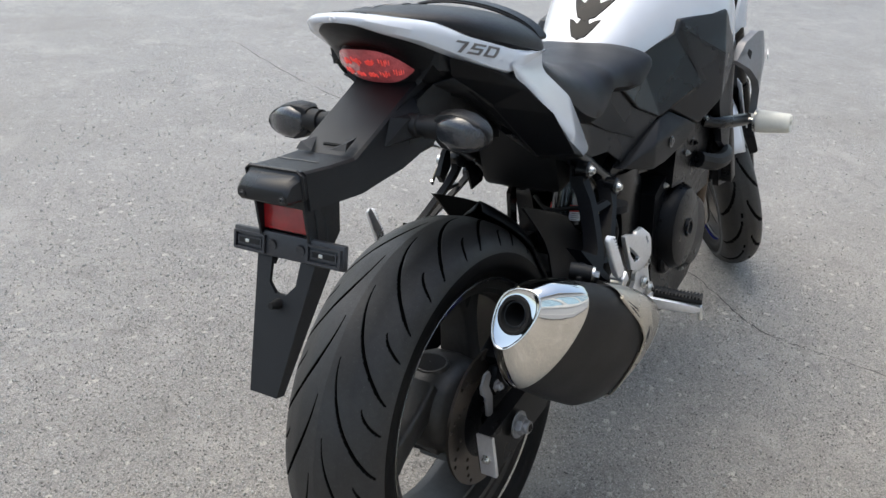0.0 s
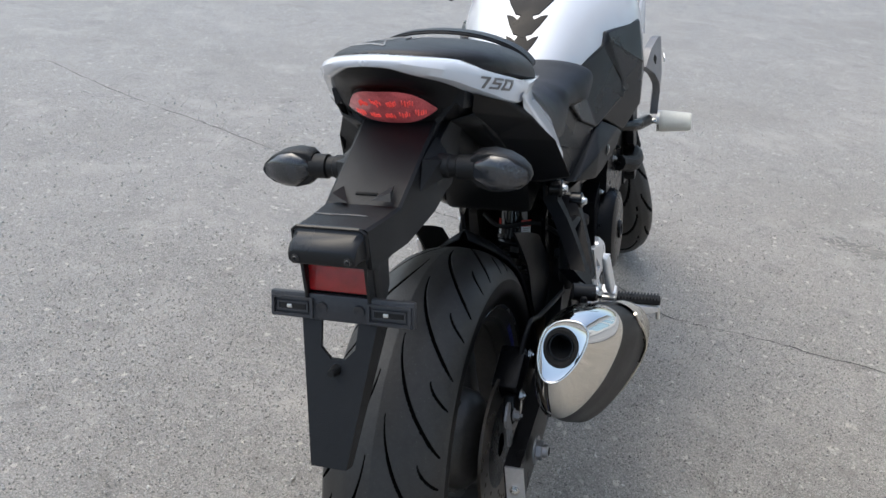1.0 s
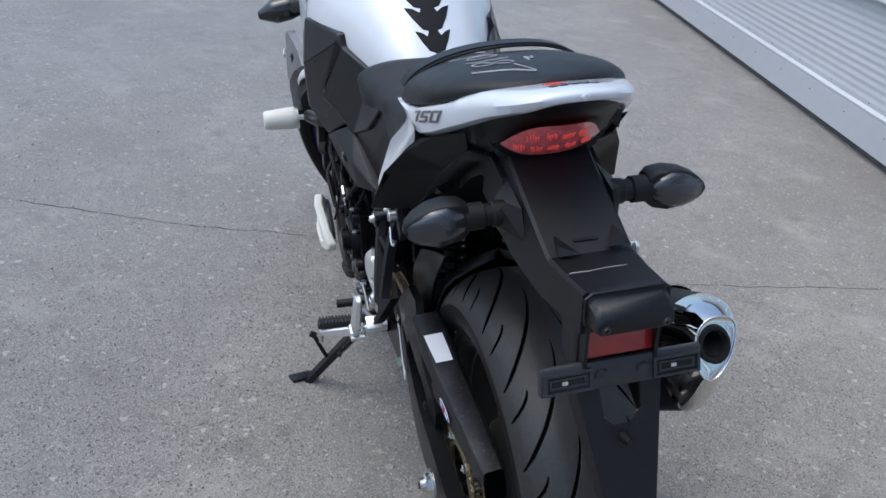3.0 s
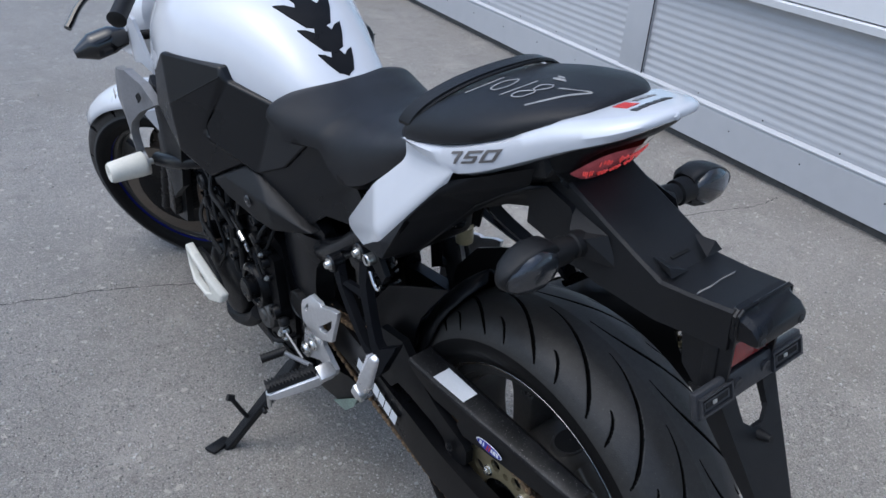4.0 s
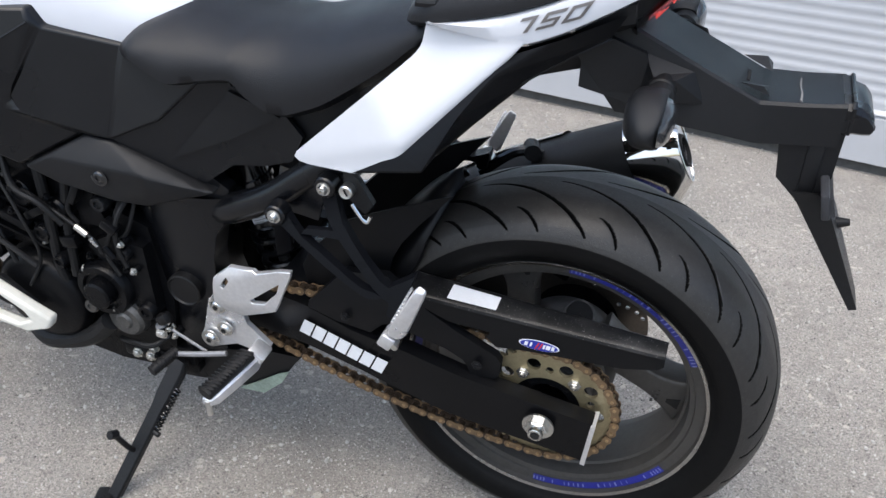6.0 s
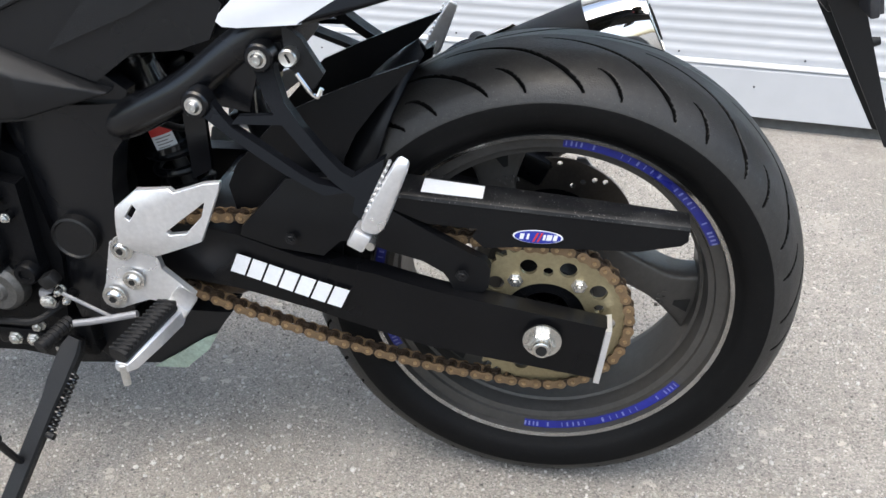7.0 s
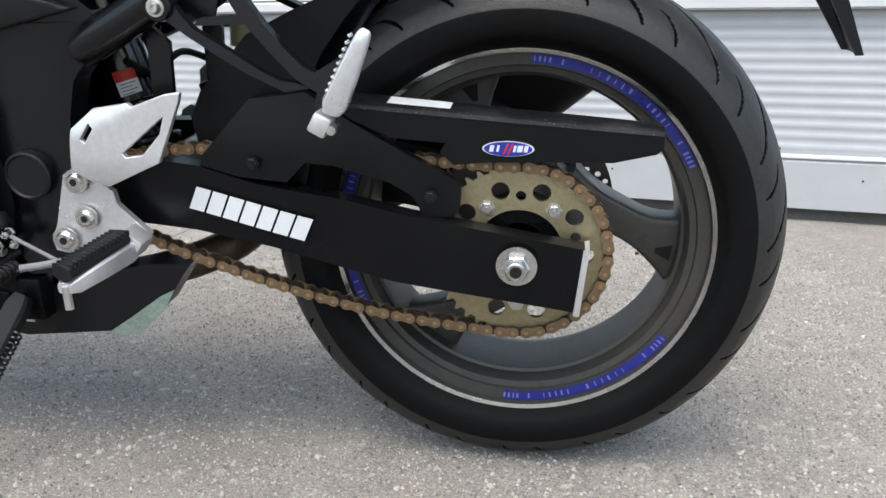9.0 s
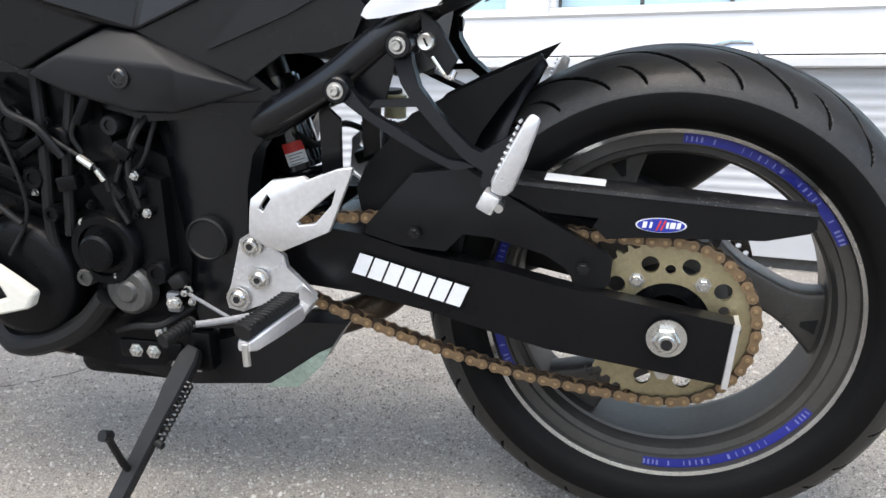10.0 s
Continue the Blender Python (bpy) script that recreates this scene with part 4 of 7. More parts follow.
part("rod", tube([at(0.17), S_LOW], 0.010, 12, 1), GUNMETAL, shock, "dark shock rod")
for d in (0.055, 0.100, 0.172):
    part("collar", tube([at(d), at(d + 0.008)], 0.0385, 28, 1), GLOSS, shock)
e1 = way.cross(Vector((0, 1, 0))).normalized()
pts = [at(0.178 + 0.085 * i / 70) + 0.032 * (math.cos(2 * math.pi * i / 20) * e1 + math.sin(2 * math.pi * i / 20) * Vector((0, 1, 0))) for i in range(71)]
part("spring", tube(pts, 0.0060, 8, 1), FRAME, shock, "black coil spring")
part("collar", tube([at(0.262), at(0.272)], 0.036, 24, 1), GLOSS, shock)
c = at(0.158)
e1 = Vector((0, 1, 0)).cross(way).normalized()
for turn in (0.35, 2.6):
    for (u0, u1), mat in (((-0.018, -0.004), REDINK), ((-0.004, 0.016), PAPER)):
        rows = [[c + way * u + 0.0346 * (e1 * math.sin(q + turn) + Vector((0, math.cos(q + turn), 0))) for q in np.linspace(-0.42, 0.42, 9)] for u in (u0, u1)]
        part("label", grid(rows), mat, shock, "red and white warning label")
    for i in range(4):
        u = -0.001 + i * 0.0042
        rows = [[c + way * v + 0.0350 * (e1 * math.sin(q + turn) + Vector((0, math.cos(q + turn), 0))) for q in np.linspace(-0.3, 0.30 - 0.15 * (i % 2), 6)] for v in (u, u + 0.0012)]
        part("label_print", grid(rows), GREYINK, shock)

# rear brake master cylinder beside the shock, on the brake side
mc = tube([(0.452, -0.128, 0.200), (0.446, -0.128, 0.175), (0.430, -0.128, 0.110), (0.424, -0.128, 0.085)], [0.012, 0.019, 0.017, 0.009], 16)
block((0.034, 0.022, 0.020), Matrix.Translation((0.452, -0.112, 0.150)) @ pose(0, 0, 0, 0, 20, 0), 0.004, mc)
master = part("brake_master_cylinder", mc, RUBBER, BIKE, "black rear brake master cylinder")
part("hose", tube([(0.452, -0.120, 0.185), (0.47, -0.06, 0.205), (0.475, 0.02, 0.19), (0.49, 0.06, 0.21)], 0.0048, 8), RUBBER, master, "black brake hose")

# black box under the seat, behind the shock
part("battery_box", block((0.17, 0.17, 0.17), Matrix.Translation((0.385, 0, 0.385)) @ pose(0, 0, 0, 0, -12, 0), 0.015), GRAIN, BIKE, "black battery box under the seat")

# ---- frame ----
spar_y = hermite([(0.45, 0.118), (0.55, 0.140), (0.68, 0.160), (0.85, 0.168), (1.0, 0.13), (1.12, 0.06)])
sp = lambda x, z: spar_y(x) - 0.35 * max(0, z - 0.33)
spar = [(0.495, 0.275), (0.519, 0.297), (0.600, 0.335), (0.681, 0.358), (0.80, 0.364), (0.905, 0.366), (1.02, 0.385), (1.12, 0.43), (1.12, 0.37), (1.02, 0.325), (0.905, 0.300), (0.833, 0.300), (0.740, 0.262), (0.655, 0.238), (0.560, 0.243), (0.500, 0.252)]
part("frame_spar", skin(spar, sp, 0.035, 0.012), FRAME, BIKE, "satin black frame spar")
part("frame_spar", skin(spar, sp, 0.035, 0.012), FRAME, BIKE, "satin black frame spar", flip=True)
COVER = {"f": (0.789, 0.1955, 0.3035), "t": (0.690, 0.1630, 0.3560), "u": (0.651, 0.158, 0.3485), "r": (0.525, 0.141, 0.285), "M": (0.745, 0.191, 0.324), "N": (0.599, 0.173, 0.309), "l": (0.737, 0.187, 0.277), "q": (0.661, 0.171, 0.253), "k": (0.607, 0.165, 0.251), "x": (0.506, 0.138, 0.278)}
for f in (False, True):
    fc = part("frame_cover", facets(COVER, ("ftM", "tuNM", "urN", "fMl", "MNql", "Nkq", "Nrxk"), 0.03), GRAIN, BIKE, "satin black plastic frame cover", flip=f, angle=80)
    rounded(fc, 0.005)
    part("screw", bolt((0.668, 0.179, 0.298), 0.0105, 0.004, "y", 1), GLOSS, fc, flip=f)
pivot = [(0.668, 0.250), (0.600, 0.262), (0.500, 0.262), (0.492, 0.250), (0.503, 0.225), (0.524, 0.195), (0.535, 0.150), (0.540, 0.100), (0.535, 0.02), (0.545, -0.045), (0.620, -0.050), (0.632, 0.0), (0.636, 0.095), (0.640, 0.180)]
piv_y = lambda x, z: 0.112 + 0.04 * max(0, z - 0.12) + 0.030 * math.sqrt(max(0.0, 1 - ((x - 0.586 - 0.05 * max(0, 0.20 - z) + 0.10 * max(0, z - 0.19)) / 0.088) ** 2))
for f in (False, True):
    pp = part("pivot_plate", skin(pivot, piv_y, 0.05, 0.010, 0.012), FRAME, BIKE, "satin black frame pivot plate", flip=f)
    cap = welded(turned([(0.128, 0.030), (0.1445, 0.030), (0.1460, 0.027), (0.1435, 0.025), (0.1430, 0.0)], 36, (0.592, 0, 0.083)))
    part("pivot_cap", cap, RUBBER, pp, "round black pivot cap", flip=f)
# rear sub frame: a flat-sided tube rising to the tail, and a lower stay
for f in (False, True):
    rail_ = tube([(0.580, 0.082, 0.208), (0.545, 0.094, 0.220), (0.500, 0.112, 0.240), (0.440, 0.122, 0.272), (0.400, 0.122, 0.298), (0.345, 0.118, 0.340), (0.260, 0.112, 0.392), (0.120, 0.100, 0.462)], [0.020, 0.023, 0.024, 0.0220, 0.0210, 0.020, 0.017, 0.014], 20)
    sub = part("sub_frame", rail_, FRAME, BIKE, "satin black rear sub frame rail", flip=f)
    plate = skin([(0.405, 0.300), (0.392, 0.318), (0.335, 0.345), (0.300, 0.345), (0.300, 0.325), (0.330, 0.310), (0.345, 0.262), (0.385, 0.268)], 0.130, 0.006, 0.0015)
    part("gusset", plate, FRAME, sub, flip=f)
    # passenger peg hanger: two arms that meet at the peg; on the brake side it is stouter and stands out further
    splay = lambda x, z, out=0.70 if f else 0.47: 0.150 + out * max(0, 0.315 - z)
    stout = 0.012 if f else 0.0
    hang = skin([(0.3286, 0.3372), (0.3236, 0.3429), (0.3168, 0.3454), (0.3095, 0.3429), (0.3056, 0.3372), (0.3043, 0.315), (0.2928, 0.2877), (0.2741, 0.2669), (0.2487, 0.2424), (0.2276, 0.2252), (0.2143, 0.2197), (0.1800, 0.2400), (0.183, 0.2264), (0.1906, 0.2042), (0.1928, 0.1926), (0.2034, 0.1800), (0.2126, 0.186), (0.2104, 0.2007), (0.2227, 0.2061), (0.2364, 0.2144), (0.2683, 0.2419), (0.3013, 0.2725), (0.3153, 0.2905), (0.3272, 0.3181)], splay, 0.020 + stout, 0.005)
    skin([(0.3985, 0.2884), (0.3948, 0.2931), (0.3894, 0.295), (0.3821, 0.2926), (0.3765, 0.2849), (0.3646, 0.2725), (0.3507, 0.2603), (0.3148, 0.2423), (0.2726, 0.2201), (0.2521, 0.2113), (0.2324, 0.2089), (0.2192, 0.2043), (0.245, 0.2000), (0.2585, 0.2054), (0.2894, 0.218), (0.3213, 0.2341), (0.3574, 0.2534), (0.3869, 0.2714), (0.3972, 0.2803)], lambda x, z: splay(x, z) - 0.0012, 0.018 + stout, 0.0045, bm=hang)
    skin([(0.352, 0.264), (0.345, 0.272), (0.295, 0.276), (0.292, 0.266)], lambda x, z: splay(x, z) - 0.004, 0.010, 0.002, bm=hang)
    hanger = part("peg_hanger", hang, CAST, BIKE, "black cast passenger peg hanger", flip=f)
    for x, z in ((0.392, 0.283), (0.319, 0.334)):
        y = splay(x, z)
        part("boss", welded(turned([(y - 0.020, 0.0165), (y, 0.0160), (y + 0.0025, 0.0140), (y + 0.0025, 0.0)], 24, (x, 0, z))), FRAME, hanger, flip=f)
        part("bolt", bolt((x, y + 0.0025, z), 0.0075, 0.008, "y", 1), ZINC, hanger, flip=f)
    # folded passenger peg, standing up
    SHIFT[:] = [0.016, -0.008, 0.018]
    rows = []
    for t, hw, ht in ((0.0, 0.0095, 0.007), (0.10, 0.0130, 0.008), (0.5, 0.0108, 0.008), (0.88, 0.0080, 0.007), (0.965, 0.0068, 0.006), (1.0, 0.0045, 0.004)):
        p = Vector((0.184, 0.242, 0.190)).lerp(Vector((0.148, 0.238, 0.268)), t)
        e1, e2 = Vector((0.88, 0.0, 0.47)), Vector((0.3, 0.85, -0.42))
        rows.append([p + hw * u * e1 + ht * v * e2 for u, v in ((1, 0.35), (0.75, 1), (-0.2, 1), (-0.85, 0.55), (-1, 0.2), (-1, -0.6), (-0.7, -1), (0.8, -1), (1, -0.7))])
    peg = rounded(part("passenger_peg", grid(rows, True, True), ALLOY, BIKE, "folded bright alloy passenger peg", flip=f, angle=25), 0.0012, 25, 2)
    for i in range(9):
        p = Vector((0.184, 0.242, 0.190)).lerp(Vector((0.148, 0.238, 0.268)), 0.2 + i * 0.085)
        block((0.003, 0.012, 0.0035), Matrix.Translation(p + Vector((0.0105, -0.001, 0.0055))) @ pose(0, 0, 0, 0, 28, 0), 0.001, teeth_ := bmesh.new())
        part("tooth", teeth_, ALLOY, peg, flip=f)
    part("pivot", block((0.020, 0.026, 0.022), Matrix.Translation((0.196, 0.238, 0.177)) @ pose(0, 0, 0, 0, -28, 0), 0.003), ALLOY, peg, "alloy peg clevis", flip=f)
    part("pin", tube([(0.184, 0.228, 0.172), (0.184, 0.250, 0.172)], 0.005, 10, 1), ZINC, peg, flip=f)
    SHIFT[:] = [0.0, 0.008, 0.008]
# helmet lock and seat latch on the left
part("seat_lock", welded(turned([(0.145, 0.010), (0.158, 0.010), (0.160, 0.0085), (0.1585, 0.005), (0.1585, 0.0)], 22, (0.284, 0, 0.338))), ZINC, BIKE, "round seat lock with a key slot")
lock_plate = skin([(0.292, 0.372), (0.272, 0.356), (0.250, 0.318), (0.262, 0.300), (0.290, 0.325)], 0.148, 0.012, 0.002)
hl = part("helmet_hook", lock_plate, GRAIN, BIKE, "black helmet hook bracket with a chrome loop")
part("loop", tube([(0.276, 0.158, 0.322), (0.262, 0.160, 0.303), (0.255, 0.158, 0.297), (0.250, 0.156, 0.306)], 0.0028, 8), CHROME, hl)
# thin dark block on the lock face paints the shade of its slot
part("key_slot_shade", block((0.0022, 0.001, 0.010), Matrix.Translation((0.284, 0.1590, 0.338)) @ pose(0, 0, 0, 0, 25, 0), 0), HOLE_SHADE, hl)
# heel plates, foot pegs; the brake side sits a little higher and further out
for f in (False, True):
    SHIFT[:] = [-0.010, -0.022, 0.012]
    outer = [(0.511, 0.1485), (0.4841, 0.1711), (0.4387, 0.1792), (0.4331, 0.1755), (0.3942, 0.1899), (0.374, 0.1930), (0.3767, 0.1822), (0.408, 0.1115), (0.4763, 0.0798), (0.4987, 0.0878), (0.5166, 0.1004)]
    holes_ = [[(0.3965, 0.1655), (0.4030, 0.1456), (0.4257, 0.1211), (0.4468, 0.1175), (0.4503, 0.122)], [(0.4876, 0.1551), (0.4829, 0.1496), (0.4942, 0.133), (0.4996, 0.1373)]]
    b = holed(outer, holes_, 0.0, 0.009)
    refine(b, 0.012)
    for v in b.verts:
        # the upper edge is folded inwards along a slanting crease, the front edge is dished
        over = v.co.z - (0.1483 + (0.4784 - v.co.x) * 0.46)
        v.co.y += 0.164 - 14.0 * max(0.0, over) ** 2 - 5.0 * max(0.0, 0.118 - v.co.z) ** 2
    guard = part("heel_guard", b, ALLOY, BIKE, "bright alloy heel guard with cut-outs", flip=f, angle=40)
    mod = guard.modifiers.new("round", "BEVEL")
    mod.width, mod.segments, mod.limit_method, mod.angle_limit = 0.0022, 2, "ANGLE", radians(50)
    plate = skin([(0.5383, 0.0899), (0.5237, 0.0992), (0.5011, 0.0891), (0.4783, 0.0704), (0.4756, 0.0553), (0.4384, 0.0193), (0.4473, 0.001), (0.461, -0.0108), (0.469, 0.0015), (0.5002, 0.0071), (0.525, -0.0027), (0.5419, -0.0106), (0.5628, -0.0065), (0.5655, 0.0079), (0.5565, 0.0269)], 0.158, 0.012, 0.003)
    fh = part("footrest_hanger", plate, ALLOY, BIKE, "satin alloy footrest hanger plate", flip=f)
    for x, z, r in ((0.5206, 0.0836, 0.0110), (0.5140, 0.0385, 0.0105), (0.5455, 0.0095, 0.0120)):
        part("washer", tube([(x, 0.158, z), (x, 0.1605, z)], r * 1.3, 20, 1), ZINC, fh, flip=f)
        part("bolt", bolt((x, 0.160, z), r, 0.006, "y", 1), ZINC, fh, flip=f)
        # dark hexagon over the bolt head paints the shade of its socket
        part("socket", tube([(x, 0.1662, z), (x, 0.1668, z)], r * 0.42, 6, 1), HOLE_SHADE, fh, flip=f)
    part("clevis", block((0.030, 0.034, 0.026), Matrix.Translation((0.452, 0.172, 0.016)) @ pose(0, 0, 0, 0, -35, 0), 0.004), ALLOY, fh, flip=f)
    SHIFT[:] = [0.0, -0.030, 0.030]
    a, c = Vector((0.454, 0.182, 0.026)), Vector((0.482, 0.284, 0.014))
    rows = []
    for t, hw, ht in ((0, 0.012, 0.013), (0.1, 0.016, 0.013), (0.5, 0.0150, 0.012), (0.86, 0.013, 0.010), (0.95, 0.008, 0.006)):
        p = a.lerp(c, t)
        rows.append([p + Vector((hw * math.copysign(abs(math.cos(q)) ** 0.5, math.cos(q)), 0, ht * math.copysign(abs(math.sin(q)) ** 0.5, math.sin(q)) - 0.016)) for q in (2 * math.pi * k / 12 for k in range(12))])
    peg = part("foot_peg", grid(rows, True, True), ALLOY, BIKE, "alloy rider foot peg with a ribbed rubber top", flip=f)
    rub = tube([a.lerp(c, 0.08) + Vector((0, 0, 0.002)), a.lerp(c, 0.96) + Vector((0, 0, 0.002))], 0.0130, 12, 1, squash=0.75)
    for i in range(14):
        p = a.lerp(c, 0.11 + i * 0.0625)
        part("rib", block((0.025, 0.0036, 0.0068), Matrix.Translation(p + Vector((0, 0, 0.009))), 0.0015), RUBBER, peg, flip=f)
    part("peg_rubber", rub, RUBBER, peg, "ribbed black peg rubber", flip=f)
    part("feeler", tube([a.lerp(c, 0.93) + Vector((0, 0, -0.014)), a.lerp(c, 0.95) + Vector((-0.002, 0, -0.040))], 0.0048, 8, 1), ZINC, peg, flip=f)
SHIFT[:] = [0.0, 0.008, 0.008]

# ---- tank ----
tank_w = hermite([(0.545, 0.070), (0.60, 0.104), (0.626, 0.113), (0.66, 0.127), (0.70, 0.144), (0.738, 0.159), (0.80, 0.184), (0.86, 0.202), (0.92, 0.211), (1.00, 0.197), (1.08, 0.150)])
tank_t = hermite([(0.545, 0.510), (0.58, 0.540), (0.64, 0.585), (0.72, 0.632), (0.82, 0.664), (0.92, 0.674), (1.02, 0.662), (1.08, 0.635)])
TANK_B = 0.465


def tank_z(x, y):
    w, t = tank_w(x), tank_t(x)
    u = min(abs(y) / w, 0.999)
    return TANK_B + (t - TANK_B) * (1 - u**2.7) ** (1 / 2.7)


def tank_mesh():
    rows = []
    for x in np.linspace(0.545, 1.08, 44):
        w, t = tank_w(x), tank_t(x)
        row = []
        for k in range(41):
            q = math.pi * k / 40
            e = 2 / 2.7
            row.append((x, w * math.copysign(abs(math.cos(q)) ** e, math.cos(q)), TANK_B + (t - TANK_B) * math.sin(q) ** e))
        rows.append(row)
    return grid(rows, False, True)


tank = part("fuel_tank", tank_mesh(), WHITE, BIKE, "pearl white fuel tank with a black pad", angle=60)
filler = welded(turned([(0.0, 0.05), (0.006, 0.05), (0.010, 0.046), (0.011, 0.02), (0.011, 0.0)], 32, (0.90, 0, tank_t(0.90) - 0.002), "z"))
part("filler_cap", filler, GLOSS, tank, "black filler cap")
# pad of three winged chevrons, narrowing towards the seat
WING = [(0, -0.030), (0.009, -0.024), (0.020, -0.020), (0.034, 0.004), (0.045, 0.030), (0.030, 0.024), (0.018, 0.014), (0.014, 0.022), (0.010, 0.030), (0.0, 0.020)]
for x, k in ((0.680, 1.26), (0.628, 0.98), (0.584, 0.76)):
    o = [(x + k * v * 0.95, k * u - 0.003) for u, v in WING] + [(x + k * v * 0.95, -k * u - 0.003) for u, v in reversed(WING[1:-1])]
    part("tank_pad", drape(o, tank_z, 0.0025, 0.004, 0.012), PAD, tank, "glossy carbon-look chevron of the tank pad")
spine = [(0.74, 0.022), (0.80, 0.030), (0.86, 0.018), (0.86, -0.018), (0.80, -0.030), (0.74, -0.022), (0.70, -0.012), (0.70, 0.012)]
part("tank_pad", drape(spine, tank_z, 0.0025, 0.004, 0.012), PAD, tank, "glossy carbon-look top of the tank pad")

# side panels beside the tank
PANEL = {"b": (0.500, 0.124, 0.455), "c": (0.626, 0.119, 0.483), "d": (0.7175, 0.1625, 0.512), "e": (0.732, 0.166, 0.5375), "f": (0.891, 0.214, 0.537), "g": (0.940, 0.216, 0.490), "h": (0.945, 0.222, 0.420), "j": (0.852, 0.226, 0.350), "l": (0.791, 0.197, 0.306), "w": (0.692, 0.164, 0.359), "s": (0.651, 0.159, 0.351), "m": (0.573, 0.142, 0.386), "p": (0.727, 0.1725, 0.521), "r": (0.851, 0.2285, 0.449), "v": (0.786, 0.204, 0.398)}
for f in (False, True):
    tp = part("tank_panel", facets(PANEL, ("efrp", "fgr", "ghr", "hjr", "dep", "prv", "dpv", "cdvs", "csm", "cmb", "rjlv", "vlw", "vws"), 0.025), SATIN, BIKE, "satin black faceted plastic panel beside the tank", flip=f, angle=14)
    rounded(tp, 0.004)
    part("ridge", tube([PANEL["p"], PANEL["r"]], 0.0016, 6, 1), SATIN, tp, flip=f)
# side covers under the seat
side = [(0.655, 0.352), (0.585, 0.405), (0.516, 0.460), (0.463, 0.462), (0.400, 0.408), (0.372, 0.375), (0.391, 0.335), (0.430, 0.322), (0.480, 0.320), (0.524, 0.288), (0.600, 0.322)]
sc_y = lambda x, z: 0.102 + 0.22 * max(0, x - 0.42) + 0.05 * max(0, 0.40 - z)
for f in (False, True):
    sc = part("side_cover", skin(side, sc_y, 0.010, 0.003, 0.04), SATIN, BIKE, "satin black side cover under the seat", flip=f)
    facet = skin([(0.566, 0.327), (0.470, 0.436), (0.402, 0.402), (0.470, 0.366)], lambda x, z: sc_y(x, z) + 0.006, 0.008, 0.003, 0.04)
    part("facet", facet, GRAIN, sc, "grained triangular facet", flip=f)
    part("screw", bolt((0.459, sc_y(0.459, 0.43) + 0.006, 0.449), 0.006, 0.004, "y", 1), SATIN, sc, flip=f)

# ---- rider's seat ----

seat_t = hermite([(0.150, 0.590), (0.20, 0.576), (0.25, 0.558), (0.295, 0.543), (0.3425, 0.527), (0.402, 0.513), (0.463, 0.510), (0.525, 0.518), (0.565, 0.523), (0.60, 0.514), (0.645, 0.478)])
seat_w = hermite([(0.150, 0.112), (0.20, 0.122), (0.28, 0.126), (0.36, 0.128), (0.43, 0.128), (0.50, 0.136), (0.55, 0.150), (0.59, 0.152), (0.62, 0.132), (0.645, 0.100)])
seat_b = hermite([(0.150, 0.562), (0.194, 0.540), (0.231, 0.509), (0.285, 0.470), (0.341, 0.436), (0.395, 0.419), (0.436, 0.436), (0.459, 0.459), (0.50, 0.455), (0.543, 0.450), (0.569, 0.463), (0.597, 0.478), (0.645, 0.474)])


def seat_mesh(x0, x1, top, wide, base, power, n=36, side_in=0.85):
    rows = []
    for x in np.linspace(x0, x1, n):
        t, w, b = top(x), wide(x), base(x)
        row = [(x, w * side_in, b - 0.012)]
        for k in range(33):
            q = math.pi * k / 32
            e = 2 / power
            row.append((x, w * math.copysign(abs(math.cos(q)) ** e, math.cos(q)), b + (t - b) * abs(math.sin(q)) ** e))
        row.append((x, -w * side_in, b - 0.012))
        rows.append(row)
    return grid(rows, True, True)


seat = part("rider_seat", seat_mesh(0.150, 0.645, seat_t, seat_w, seat_b, 2.7, 64), VINYL, BIKE, "black vinyl rider seat", angle=60)
# ---- passenger seat ----
OFFSET[0] = 0.009
pill_t = hermite([(-0.080, 0.667), (-0.070, 0.673), (-0.045, 0.674), (0.03, 0.668), (0.10, 0.656), (0.15, 0.642), (0.185, 0.624), (0.20, 0.598)])
pill_w = hermite([(-0.080, 0.032), (-0.072, 0.056), (-0.056, 0.078), (-0.03, 0.104), (0.0, 0.125), (0.05, 0.1405), (0.10, 0.145), (0.16, 0.143), (0.20, 0.124)])
pill_b = hermite([(-0.080, 0.660), (-0.05, 0.651), (0.04, 0.617), (0.12, 0.593), (0.20, 0.574)])
pillion = part("passenger_seat", seat_mesh(-0.080, 0.20, pill_t, pill_w, pill_b, 2.45), VINYL, BIKE, "black vinyl passenger seat with chalk marks", angle=60)


def pill_z(x, y):
    u = min(abs(y) / pill_w(x), 0.999)
    return pill_b(x) + (pill_t(x) - pill_b(x)) * (1 - u**2.45) ** (1 / 2.45)


strap = []
for k in range(25):
    y = 0.136 * math.cos(math.pi * k / 24)
    x = 0.172 - 0.045 * (1 - (y / 0.136) ** 2)
    z = pill_z(x, y) + 0.003 + 0.009 * (1 - (y / 0.136) ** 2)
    strap.append([(x + 0.013, y * 1.01, z - 0.003), (x + 0.012, y * 1.02, z + 0.002), (x - 0.012, y * 1.02, z + 0.003), (x - 0.013, y * 1.01, z - 0.002)])
part("grab_strap", grid(strap, True, True), VINYL, pillion, "black grab strap across the seat")
part("strap_piping", tube([(r[3][0] - 0.004, r[3][1], r[3][2] + 0.002) for r in strap[1:-1:2]], 0.0022, 6, 2), RUBBER, pillion)


